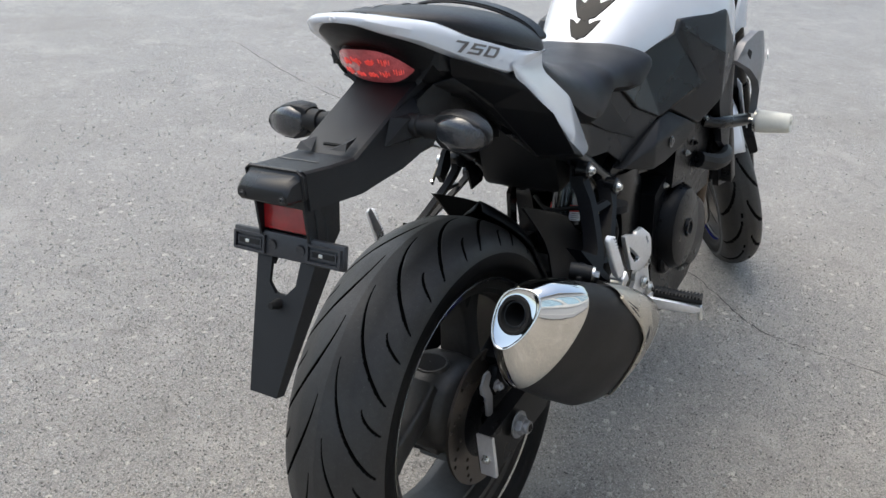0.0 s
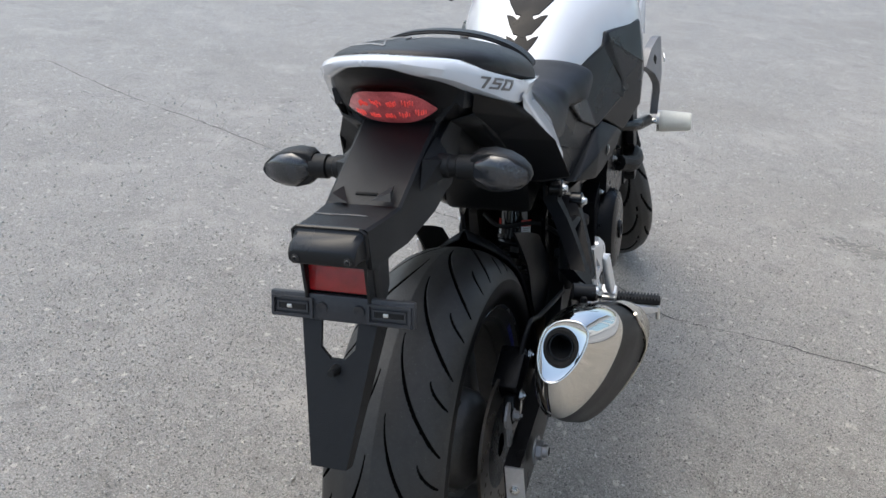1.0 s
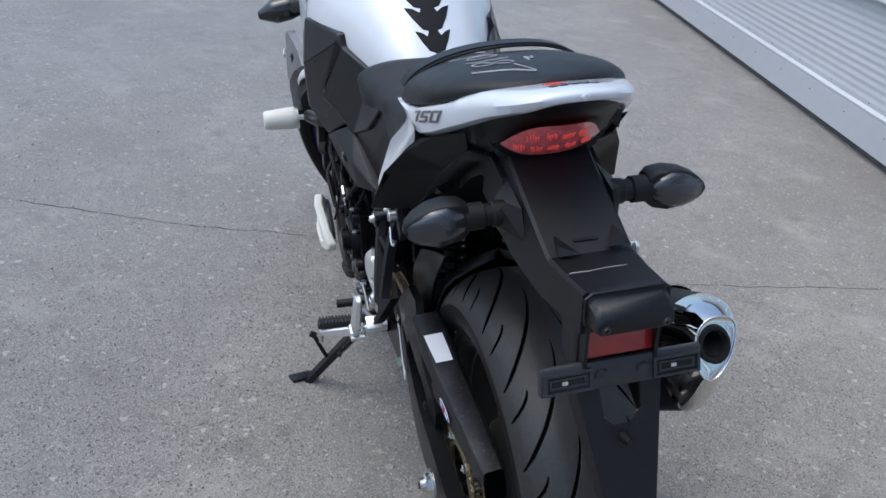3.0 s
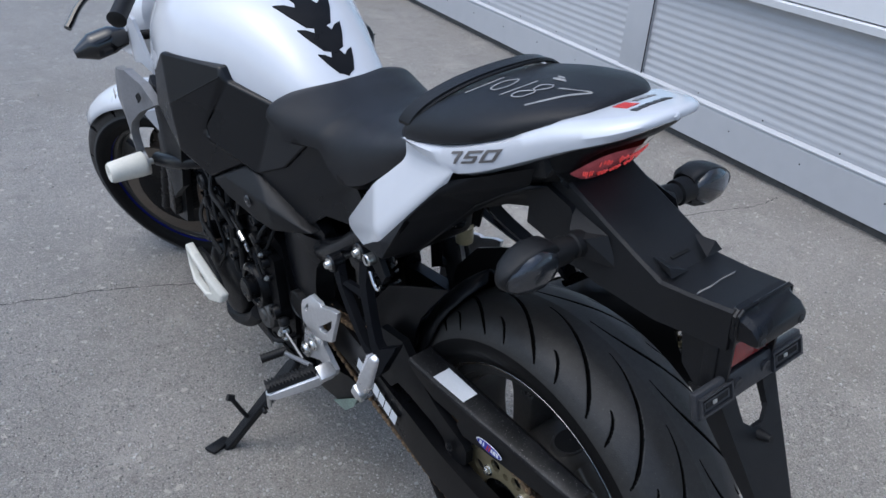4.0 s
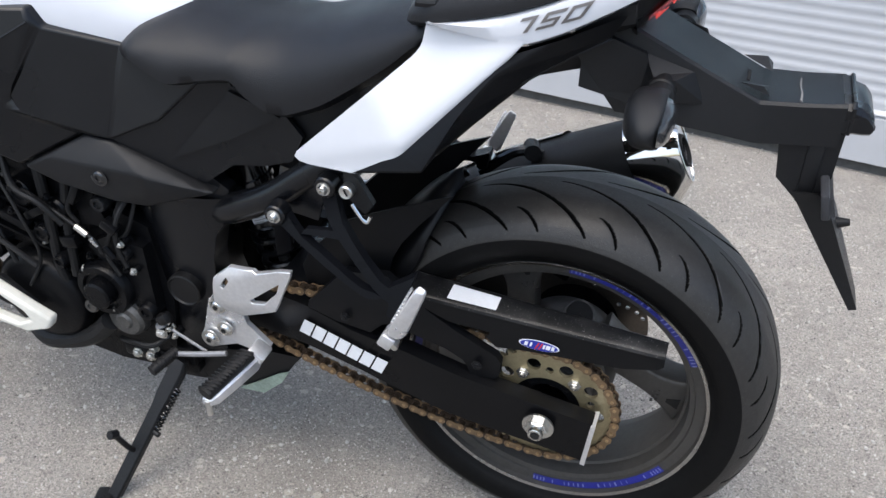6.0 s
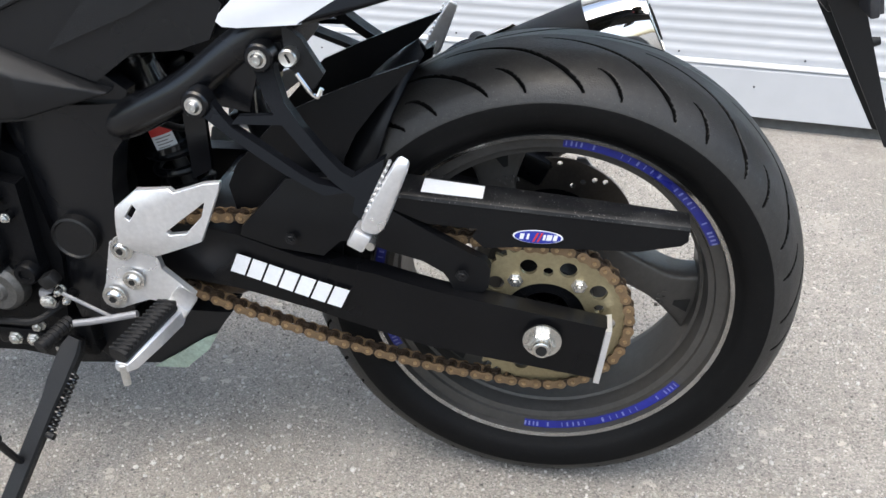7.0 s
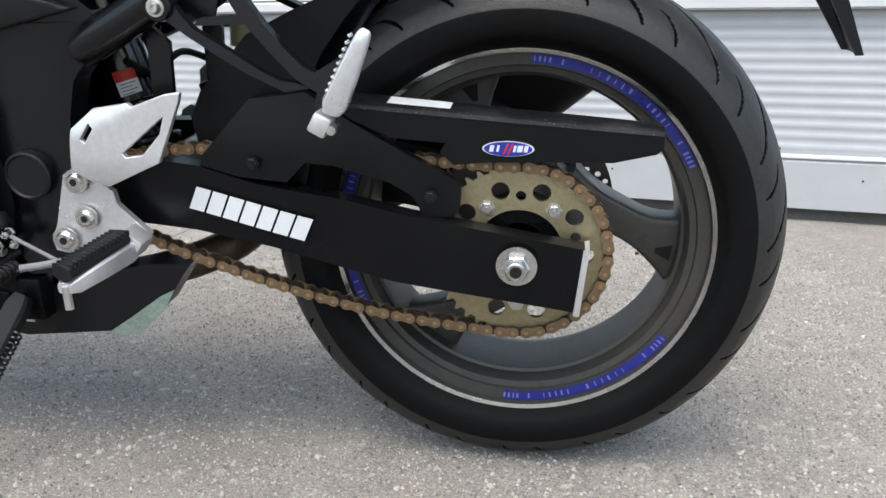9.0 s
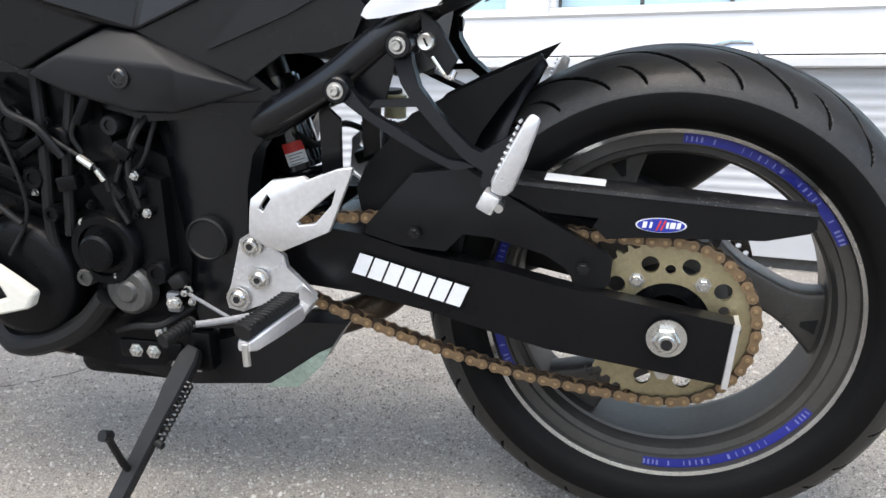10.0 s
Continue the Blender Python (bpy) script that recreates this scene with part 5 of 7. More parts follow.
def chalk(strokes, at, size):
    """Chalked digits: each stroke a thin wavering line on the seat; u runs to the right as one reads it from behind the left side."""
    b = bmesh.new()
    for stroke in strokes:
        pts = []
        for u, v in stroke:
            x = at[0] - u * size * 1.2
            y = at[1] - v * size - u * size * 0.06
            pts.append((x, y, pill_z(x, y) + 0.0012))
        tube(pts, 0.0013, 5, 4, b, 0.4)
    return b


DIGITS = [[(0.0, 1.0), (-0.12, 0.0)],
          [(0.42, 0.95), (0.24, 0.75), (0.26, 0.35), (0.44, 0.25), (0.56, 0.5), (0.50, 0.85), (0.40, 0.96)],
          [(0.86, 1.0), (0.74, 0.05)],
          [(1.30, 0.95), (1.10, 0.85), (1.12, 0.6), (1.26, 0.45), (1.18, 0.15), (0.98, 0.12), (0.98, 0.35), (1.22, 0.55), (1.36, 0.8), (1.28, 0.95)],
          [(1.50, 0.85), (1.80, 0.95), (2.10, 1.05), (1.85, 0.6), (1.50, -0.1)],
          [(0.95, 1.5), (1.15, 1.45), (0.98, 1.32), (1.30, 1.30)]]
for stroke in DIGITS:
    part("chalk_mark", chalk([stroke], (0.098, 0.086), 0.058), CHALK, pillion, "white chalk stroke of the number on the seat")

# ---- tail cowl ----
tail_w = hermite([(-0.158, 0.0), (-0.1575, 0.014), (-0.155, 0.031), (-0.149, 0.048), (-0.127, 0.072), (-0.097, 0.090), (-0.057, 0.107), (0.0, 0.131), (0.06, 0.145), (0.14, 0.148), (0.22, 0.140)])
tail_top = hermite([(-0.195, 0.6895), (-0.16, 0.6790), (-0.12, 0.668), (-0.05, 0.650), (0.02, 0.626), (0.08, 0.605), (0.14, 0.590), (0.22, 0.577)])
tail_low = hermite([(-0.190, 0.685), (-0.162, 0.674), (-0.131, 0.655), (-0.085, 0.634), (-0.026, 0.603), (0.030, 0.576), (0.065, 0.566), (0.10, 0.571), (0.14, 0.578), (0.18, 0.584)])


def tail_side(s):
    xs = [0.168 - 0.3258 * math.sin(math.pi / 2 * t) for t in np.linspace(0, 1, 40)]
    rows = []
    for x in xs:
        w, t, b = tail_w(x), tail_top(x), tail_low(x)
        h = t - b
        k = min(1.0, max(0.0, (w - 0.012) / 0.06))
        g = 0.008 * min(1.0, max(0.0, (x + 0.06) / 0.05))
        rows.append([(x, s * max(w - 0.030, 0), t + 0.006 * k - 1.4 * g), (x, s * max(w - 0.014, 0), t + 0.004 * k - 1.1 * g), (x, s * max(w - 0.004, 0), t - h * 0.10 - 0.5 * g), (x, s * w, t - h * 0.42), (x, s * max(w - 0.003, 0), b + h * 0.12), (x, s * max(w - 0.012, 0), b), (x, s * max(w - 0.026, 0), b + 0.002)])
    return rows


left, right = tail_side(1), tail_side(-1)
b = grid(left)
grid(right, bm=b)
deck = [[(l[0][0], y, l[0][2] + min(0.003, 0.06 * l[0][1]) * (1 - (y / max(l[0][1], 1e-4)) ** 2)) for y in np.linspace(l[0][1], r[0][1], 9)] for l, r in zip(left[18:], right[18:])]
grid(deck, bm=b)
# the blunt rear end joins both flanks
grid([[Vector(p).lerp(Vector(q), u) + Vector((-0.0022 * (1 - (2 * u - 1) ** 2), 0, 0)) for p, q in zip(left[-1], right[-1])] for u in np.linspace(0, 1, 9)], bm=b)
welded(b, 0.0006)
tail = part("tail_cowl", b, WHITE, BIKE, "pearl white tail cowl", angle=45)
mod = tail.modifiers.new("thick", "SOLIDIFY")
mod.thickness, mod.offset = 0.003, 0


# the flank flares outwards under the seat: a broad upper facet, a fold, and a narrow lower one
WEDGE = {"a": (0.169, 0.139, 0.588), "b": (0.181, 0.131, 0.545), "c": (0.242, 0.150, 0.489), "d": (0.383, 0.123, 0.356), "e": (0.262, 0.163, 0.379), "f": (0.200, 0.181, 0.437), "g": (0.067, 0.1515, 0.568), "h": (0.069, 0.146, 0.555), "i": (0.194, 0.1775, 0.424)}
TRIMS = {"h": (0.073, 0.1445, 0.556), "i": (0.196, 0.1755, 0.425), "e": (0.266, 0.166, 0.380), "k": (0.020, 0.1345, 0.577), "m": (0.081, 0.1555, 0.536), "t": (0.157, 0.200, 0.419), "w": (0.119, 0.184, 0.494), "n": (-0.050, 0.108, 0.606), "o": (-0.032, 0.099, 0.574), "p": (0.062, 0.108, 0.512), "q": (0.165, 0.128, 0.405), "r": (0.270, 0.126, 0.366)}
for f in (False, True):
    wd = part("side_wedge", facets(WEDGE, ("agb", "bgfc", "cfd", "ghif", "fied")), WHITE, tail, "pearl white side wedge of the tail", flip=f, angle=80)
    lt = part("lower_trim", facets(TRIMS, ("hkm", "hmwti", "ite", "kno", "kom", "mop", "mpw", "wpqt", "tqre")), TRIM, tail, "satin dark grey lower trim of the tail", flip=f, angle=80)
    deep = 0.022 if f else 0.0
    skirt = [[(-0.030, 0.099, 0.573), (-0.030, 0.056, 0.560), (-0.030, 0.055, 0.520 - deep)], [(0.012, 0.104, 0.548), (0.0, 0.056, 0.544), (0.0, 0.055, 0.518 - deep)], [(0.062, 0.109, 0.513), (0.055, 0.056, 0.522), (0.055, 0.055, 0.500 - deep)], [(0.112, 0.119, 0.462), (0.110, 0.056, 0.488), (0.110, 0.055, 0.470 - deep)], [(0.166, 0.129, 0.405), (0.165, 0.056, 0.445), (0.165, 0.055, 0.430)]]
    sk = part("skirt", grid(skirt), GRAIN, tail, "black inner skirt under the tail", flip=f)
    sk.modifiers.new("thick", "SOLIDIFY").thickness = 0.003
    rounded(wd, 0.010)
    rounded(lt, 0.004)


def tail_y(x, z):
    w, t, b = tail_w(x), tail_top(x), tail_low(x)
    h = t - b
    return float(np.interp(z, (b, b + 0.12 * h, t - 0.42 * h, t - 0.10 * h, t), (w - 0.012, w - 0.003, w, w - 0.004, w - 0.012)))


# model number on both sides: angular slanted digits with open corners, laid on the curved flank
STROKES = {"7": [(0.0, 0.80, 0.80, 1.0), (0.58, 0.0, 0.80, 0.86)], "5": [(0.0, 0.80, 0.96, 1.0), (0.0, 0.42, 0.20, 0.80), (0.0, 0.42, 0.86, 0.60), (0.68, 0.10, 0.88, 0.50), (0.0, 0.0, 0.86, 0.19)], "0": [(0.0, 0.0, 0.20, 0.90), (0.0, 0.80, 0.92, 1.0), (0.74, 0.10, 0.94, 1.0), (0.0, 0.0, 0.90, 0.19)]}
for s in (1, -1):
    for n_, digit in enumerate("750"):
        b = bmesh.new()
        for u0, v0, u1, v1 in STROKES[digit]:
            holed([(u0, v0), (u1, v0), (u1, v1), (u0, v1)], [], 0.0, 0.0006, b)
        refine(b, 0.4)
        for v in b.verts:
            u, h, o = v.co.x, v.co.z, v.co.y
            along = (n_ - 1.45) * 0.0260 + u * 0.0225 + (h - 0.5) * 0.012
            x = (0.026 if s > 0 else -0.008) - s * along
            z = 0.6035 - (x - 0.026) * 0.31 + (h - 0.5) * 0.0165
            v.co = (x, s * (tail_y(x, z) + 0.0024 + o), z)
        part("number_decal", b, GREYINK, tail, "grey slanted digit " + digit)
# small print and a red mark on the rear deck
dz = lambda x, y: tail_top(x) + 0.0076 + 0.003 * (1 - min(1.0, abs(y) / (tail_w(x) - 0.03)) ** 2)
PRINTS = [(-0.096, 0.013, 0.011, 0.010, REDINK)] + [(-0.092, -0.010 - 0.0125 * i, 0.0035, 0.0045, GREYINK) for i in range(3)] + [(-0.121, 0.024 - 0.0125 * i, 0.0050, 0.0046, DARKINK) for i in range(5)]
for x, y, w, h, mat in PRINTS:
    part("print", drape([(x - w, y - h), (x + w, y - h), (x + w, y + h), (x - w, y + h)], dz, 0.0006, 0.004), mat, tail, "small printed marks on the tail")

# ---- black underside of the tail, lamp ----
OFFSET[0] = 0.010
def under_tail():
    rows = []
    for x, w, t, lw, lo in ((0.165, 0.108, 0.566, 0.092, 0.502), (0.12, 0.118, 0.566, 0.09, 0.512), (0.04, 0.116, 0.585, 0.084, 0.545), (-0.02, 0.108, 0.602, 0.076, 0.560), (-0.056, 0.098, 0.616, 0.068, 0.574)):
        sd = float(np.interp(x, (-0.184, -0.16, -0.115, -0.056, 0.0), (0.005, 0.009, 0.022, 0.024, 0.012)))
        half = [(w, t), (w * 0.965, t - sd), (lw * 1.25, lo + (t - lo) * 0.62), (lw, lo + 0.006), (lw * 0.7, lo), (0, lo - 0.003)]
        rows.append([(x, y, z) for y, z in half] + [(x, -y, z) for y, z in reversed(half[:-1])])
    return grid(rows, True, True)


ut = part("under_tail", under_tail(), GRAIN, BIKE, "matt black under-tail housing", angle=40)


def lens_x(u, v):
    """How far back the lens lies: raked steeply, its top edge overhanging, bent forward towards both ends."""
    a = abs(u)
    low, top = -0.061 - 0.004 * a, -0.115 + 0.047 * a**2.2
    return low + (top - low) * v - 0.003 * math.sin(math.pi * v) * (1 - a**3)


def lens_edges(u):
    a = abs(u)
    return 0.5710 + 0.0220 * a**2.5, 0.6280 - 0.034 * a**3.3 + 0.0015 * max(0, a - 0.9) / 0.1


def lamp_rows(grow, out):
    """A low lens: a nearly straight top edge with cut corners and a rounded lower edge."""
    rows = []
    for k in range(29):
        u = -1 + k / 14
        low, top = lens_edges(u)
        row = []
        for j in range(7):
            v = j / 6
            z = low + (top - low) * v
            row.append((lens_x(u, v) - out, 0.0645 * u * grow + 0.0025, (z - 0.600) * (1 + (grow - 1) * 3) + 0.600))
        rows.append(row)
    return rows


# the black visor between the white rim and the lens
visor = []
edge = lamp_rows(1.05, -0.003)
for k in range(29):
    u = -1 + k / 14
    x = -0.1555 + 0.124 * abs(u) ** 1.7
    outer = Vector((x, math.copysign(max(tail_w(x) - 0.014, 0), u) if u else 0.0, tail_low(x) + 0.002))
    inner = Vector(edge[k][6])
    visor.append([outer + Vector((0.012, 0, 0.001)), outer, outer.lerp(inner, 0.35) + Vector((-0.003, 0, -0.002)), outer.lerp(inner, 0.7) + Vector((-0.003, 0, -0.002)), inner, inner + Vector((0.02, 0, 0.002))])
for end in (0, -1):
    s = -1 if end == 0 else 1
    row = [Vector((q.x + 0.055, q.y + s * (0.012 if j < 3 else 0.022), q.z - 0.018 - 0.003 * j)) for j, q in enumerate(visor[end])]
    visor.insert(0, row) if end == 0 else visor.append(row)
part("visor", grid(visor), GRAIN, ut, "matt black visor over the tail lamp", angle=60)
bezel = []
for row in lamp_rows(1.05, -0.004):
    (x0, y0, z0), (x1, y1, z1) = row[0], row[-1]
    bezel.append([(-0.050, y0, z0 - 0.012), (x0 * 0.6 - 0.020, y0, z0 - 0.016), (x0 + 0.006, y0, z0 - 0.008)] + row + [(x1 + 0.02, y1, z1 + 0.002)])
lamp = part("tail_lamp", grid(bezel), GRAIN, BIKE, "black lamp bezel with a rounded chin")


def lens_material(name, colour, glow):
    m = material(name, colour, 0.12, 0, 0.45, 260, 0.9, 260, coat=0.9)
    s = m.node_tree.nodes["Principled BSDF"]
    s.inputs["Emission Color"].default_value = (1.0, 0.05, 0.03, 1)
    s.inputs["Emission Strength"].default_value = glow
    return m


LENS = lens_material("lit_red_lens", (0.64, 0.15, 0.16), 0.015)
LED = lens_material("lit_red_diode", (0.80, 0.15, 0.14), 0.16)
part("lens", grid(lamp_rows(1.0, 0.002)), LENS, lamp, "red tail lamp lens, lit")
# each reflector cup behind the lens is a fan of narrow bright facets of uneven height
rngl = random.Random(12)
for row_v, us in ((0.66, (-0.50, -0.17, 0.17, 0.50)), (0.28, (-0.68, -0.34, 0.0, 0.34, 0.68))):
    for u in us:
        b = bmesh.new()
        for i in range(5):
            uu = u + (i - 2) * 0.048
            low, high = lens_edges(uu)
            v = row_v + rngl.uniform(-0.05, 0.05)
            tall = (0.0135 - 0.0020 * abs(i - 2)) * rngl.uniform(0.6, 1.0)
            block((0.0022, 0.0016 + 0.0006 * (i % 2), tall), Matrix.Translation((lens_x(uu, v) - 0.0026, 0.0645 * uu + 0.0025, low + (high - low) * v)) @ pose(0, 0, 0, 0, -42 * (1 - uu * uu), -math.degrees(math.atan(0.8 * uu * abs(uu) ** 0.2))), 0.0004, b, 1)
        part("diode", b, LED, lamp, "glowing red diode cup")

# ---- number plate carrier ----
def carrier_mesh():
    rows = []
    for x, w, t, d, o in ((0.004, 0.058, 0.596, 0.098, 0.010), (-0.045, 0.056, 0.578, 0.090, 0.012), (-0.080, 0.055, 0.561, 0.086, 0.013), (-0.120, 0.0545, 0.542, 0.076, 0.013), (-0.165, 0.054, 0.521, 0.060, 0.010), (-0.203, 0.053, 0.5035, 0.049, 0.006), (-0.2035, 0.053, 0.5035, 0.049, 0.006), (-0.250, 0.050, 0.506, 0.050, 0.002), (-0.296, 0.048, 0.511, 0.052, 0.001)):
        half = [(w - 0.004, t), (w, t - 0.003), (w + o * 0.45, t - d * 0.5), (w + o, t - d), (w - 0.006, t - d)]
        rows.append([(x, y, z) for y, z in half] + [(x, -y, z) for y, z in reversed(half)])
    return grid(rows, True, True)


plate_carrier = part("plate_carrier", carrier_mesh(), GRAIN, BIKE, "grained black plastic number plate carrier", angle=20)
for f in (False, True):
    fin_ = skin([(0.010, 0.540), (-0.042, 0.472), (-0.106, 0.468), (-0.070, 0.548), (-0.02, 0.566)], lambda x, z: 0.066 + 0.05 * (x + 0.1), 0.012, 0.002)
    part("web", fin_, GRAIN, plate_carrier, flip=f)
    tri = bmesh.new()
    vs = [tri.verts.new(p) for p in ((-0.212, 0.044, 0.5085), (-0.212, 0.016, 0.5085), (-0.176, 0.036, 0.5175), (-0.204, 0.041, 0.5175))]
    for q in ((0, 1, 2), (0, 3, 1), (1, 3, 2), (2, 3, 0)):
        tri.faces.new([vs[i] for i in q])
    part("gusset", tri, GRAIN, plate_carrier, flip=f)
    low = skin([(-0.210, 0.462), (-0.234, 0.452), (-0.240, 0.407), (-0.284, 0.365), (-0.300, 0.385), (-0.302, 0.475), (-0.225, 0.475)], 0.046, 0.006, 0.002)
    part("cheek", low, GRAIN, plate_carrier, flip=f)
# dark strip on the uncut carrier, painting the shade of a slot
part("slot", block((0.004, 0.030, 0.003), Matrix.Translation((-0.186, 0.0, 0.5115)) @ pose(0, 0, 0, 0, -25, 0), 0), HOLE_SHADE, plate_carrier)
SCUFF = material("pale_scuff", (0.16, 0.155, 0.15), 0.8, 0, 0.6, 300)
part("scuff", drape([(-0.248, 0.046), (-0.2455, 0.040), (-0.2465, 0.020), (-0.2445, -0.004), (-0.2455, -0.026), (-0.2470, -0.022), (-0.2465, 0.004), (-0.2490, 0.022), (-0.2480, 0.036)], lambda x, y: 0.5062, 0.0008, 0.003), SCUFF, plate_carrier, "pale scuffed line")
lamp_box = []
for x, w, t, lo in ((-0.292, 0.0475, 0.5115, 0.473), (-0.3035, 0.0475, 0.5105, 0.473), (-0.3050, 0.0460, 0.5080, 0.4735), (-0.3075, 0.0445, 0.5065, 0.474), (-0.3190, 0.0440, 0.5030, 0.474), (-0.3270, 0.0435, 0.4945, 0.475), (-0.3285, 0.0425, 0.4920, 0.477)):
    half = [(w - 0.007, t), (w, t - 0.006), (w, lo + 0.004), (w - 0.005, lo)]
    lamp_box.append([(x, y, z) for y, z in half] + [(x, -y, z) for y, z in reversed(half)])
part("plate_lamp", grid(lamp_box, True, True), SATIN, plate_carrier, "black plate lamp housing")
part("ridge", tube([(-0.3030, 0.047, 0.476), (-0.3030, 0.047, 0.508), (-0.3030, 0.041, 0.5125), (-0.3030, -0.041, 0.5125), (-0.3030, -0.047, 0.508), (-0.3030, -0.047, 0.476)], 0.0025, 6, 1), SATIN, plate_carrier)
for y in (-0.034, 0.034):
    part("screw", bolt((-0.3280, y, 0.4825), 0.004, 0.003, "x", -1), DARKINK, plate_carrier)
part("backing", block((0.020, 0.094, 0.10), Matrix.Translation((-0.276, 0.0, 0.428)), 0.004), GRAIN, plate_carrier)
part("reflector", block((0.008, 0.084, 0.036), Matrix.Translation((-0.2875, 0.0, 0.4400)) @ pose(0, 0, 0, 0, 8, 0), 0.002), REFLEX, plate_carrier, "red rectangular reflector")
BRACKET = material("weathered_black_plastic", (0.030, 0.031, 0.035), 0.42, 0, 0.25, 60, 0.4, 900, dust=0.10, spec=0.4)
bar = part("plate_bracket", block((0.010, 0.194, 0.034), Matrix.Translation((-0.297, -0.003, 0.403)) @ pose(0, 0, 0, 0, 14, 0), 0.003), BRACKET, plate_carrier, "black slotted plate bracket")


def slot_frame():
    """A raised frame round a long slot, with a rail along the slot."""
    box = lambda w, h: [(w, h), (-w, h), (-w, -h), (w, -h)]
    b = holed(box(0.0285, 0.0125), [box(0.0250, 0.0095)], -0.003, 0.003)
    holed(box(0.0215, 0.0060), [box(0.0190, 0.0036)], -0.003, 0.0015, b)
    for v in b.verts:
        v.co = (-v.co.y, v.co.x, v.co.z)
    return b


for y in (0.062, -0.068):
    place = Matrix.Translation((-0.3030, y, 0.4030)) @ pose(0, 0, 0, 0, 14, 0)
    frame_mesh = slot_frame()
    frame_mesh.transform(place)
    part("slot_frame", frame_mesh, BRACKET, plate_carrier)
    # near-black block set in the frame to paint the shade of the slot
    part("slot", block((0.003, 0.036, 0.0064), place @ Matrix.Translation((0.0000, 0, 0)), 0), HOLE_SHADE, plate_carrier)
    part("slot_nut", block((0.003, 0.007, 0.0050), place @ Matrix.Translation((-0.0012, 0.004, 0)), 0.001), ZINC, plate_carrier, "zinc slot nut")
for y in (0.022, -0.028):
    part("boss", welded(turned([(-0.3005, 0.008), (-0.3040, 0.0075), (-0.3040, 0.003), (-0.3025, 0.0)], 14, (0, y, 0.404), "x")), BRACKET, plate_carrier)
# tongue below, with a window cut through and two side ribs
def tongue():
    b = bmesh.new()
    y0 = 0.0
    out = [(0.052, 0.395), (0.024, 0.222), (-0.024, 0.222), (-0.052, 0.395)]
    hole = [(0.024, 0.387), (0.022, 0.356), (0.008, 0.344), (-0.010, 0.344), (-0.024, 0.358), (-0.026, 0.387)]
    made = holed([(y, z) for y, z in out], [hole], -0.0025, 0.0025, b)
    for v in made.verts:
        y, z, d = v.co.x, v.co.z, v.co.y
        v.co = (-0.297 - (0.395 - z) * 0.46 + d, y + y0, z)
    return made


part("plate_tongue", tongue(), GRAIN, plate_carrier, "long black plate tongue with a window")
for f in (1, -1):
    rows = [[(-0.297 - (0.395 - z) * 0.46 + o, f * (0.052 - (0.395 - z) * 0.162) + f * k, z) for o, k in ((-0.002, 0.0), (0.030 * (z - 0.21) / 0.19 + 0.006, 0.004), (0.030 * (z - 0.21) / 0.19 + 0.006, 0.001), (0.0, -0.004))] for z in (0.397, 0.34, 0.28, 0.222)]
    part("side_rib", grid(rows, True, True), GRAIN, plate_carrier)
part("stud", tube([(-0.320, 0.0, 0.331), (-0.343, 0.0, 0.336)], [0.009, 0.0045], 12, 1), RUBBER, plate_carrier, "black rubber stud")

# ---- indicators ----
for s, x0, z0 in ((1, -0.098, 0.513), (-1, -0.100, 0.523)):
    stalk = turned([(s * 0.050, 0.019), (s * 0.085, 0.0165), (s * 0.087, 0.0145), (s * 0.096, 0.0145), (s * 0.098, 0.0175), (s * 0.122, 0.0175), (s * 0.126, 0.014)], 20, (x0 + 0.004, 0, z0))
    ind = part("indicator", stalk, RUBBER, BIKE, "black rubber indicator stalk")
    # a flared mount on the carrier's side, from which the stalk grows
    quad = [(x0 + 0.030, z0 + 0.034), (x0 + 0.042, z0 - 0.030), (x0 - 0.046, z0 - 0.020), (x0 - 0.028, z0 + 0.018)]
    foot = [(x, s * 0.058, z) for x, z in quad]
    neck = [(x0 + 0.004 + 0.019 * math.cos(q), s * 0.078, z0 + 0.019 * math.sin(q)) for q in (0.9, -0.7, -2.3, 2.4)]
    part("mount", grid([foot, neck], True, True), GRAIN, ind, angle=30)
    # a deep round body behind a thin almond-shaped prismatic lens
    shell, glass = [], []
    split = x0 - 0.009
    for t, w, h, g in ((0, 0.019, 0.019, 0.25), (0.10, 0.026, 0.025, 0.62), (0.35, 0.029, 0.0285, 0.93), (0.6, 0.027, 0.0260, 0.95), (0.82, 0.020, 0.0190, 0.93), (0.95, 0.011, 0.011, 0.85), (1.0, 0.003, 0.003, 0.5)):
        y = s * (0.118 + 0.080 * t)
        lap = [2 * math.pi * k / 36 for k in range(36)]
        ring_ = [(x0 + 0.006 + w * math.copysign(abs(math.cos(q)) ** 0.72, math.cos(q)), y, z0 + h * math.copysign(abs(math.sin(q)) ** 0.72, math.sin(q)) - 0.006 * t) for q in lap]
        shell.append([(max(x, split), y, z) for x, y, z in ring_])
        mid = z0 - 0.006 * t
        glass.append([(split - 0.0005 - (split - x) * g * 0.85 - 0.0004 * (k % 2) if x < split else split + 0.002, y, mid + (z - mid) * g) for k, (x, y, z) in enumerate(ring_)])
    part("body", grid(shell, True, True), GRAIN, ind, "black indicator body", angle=45)
    part("lens", grid(glass, True, True), SMOKE, ind, "smoked prismatic indicator lens", angle=60)

# ---- silencer on the right ----
OFFSET[0] = 0.0
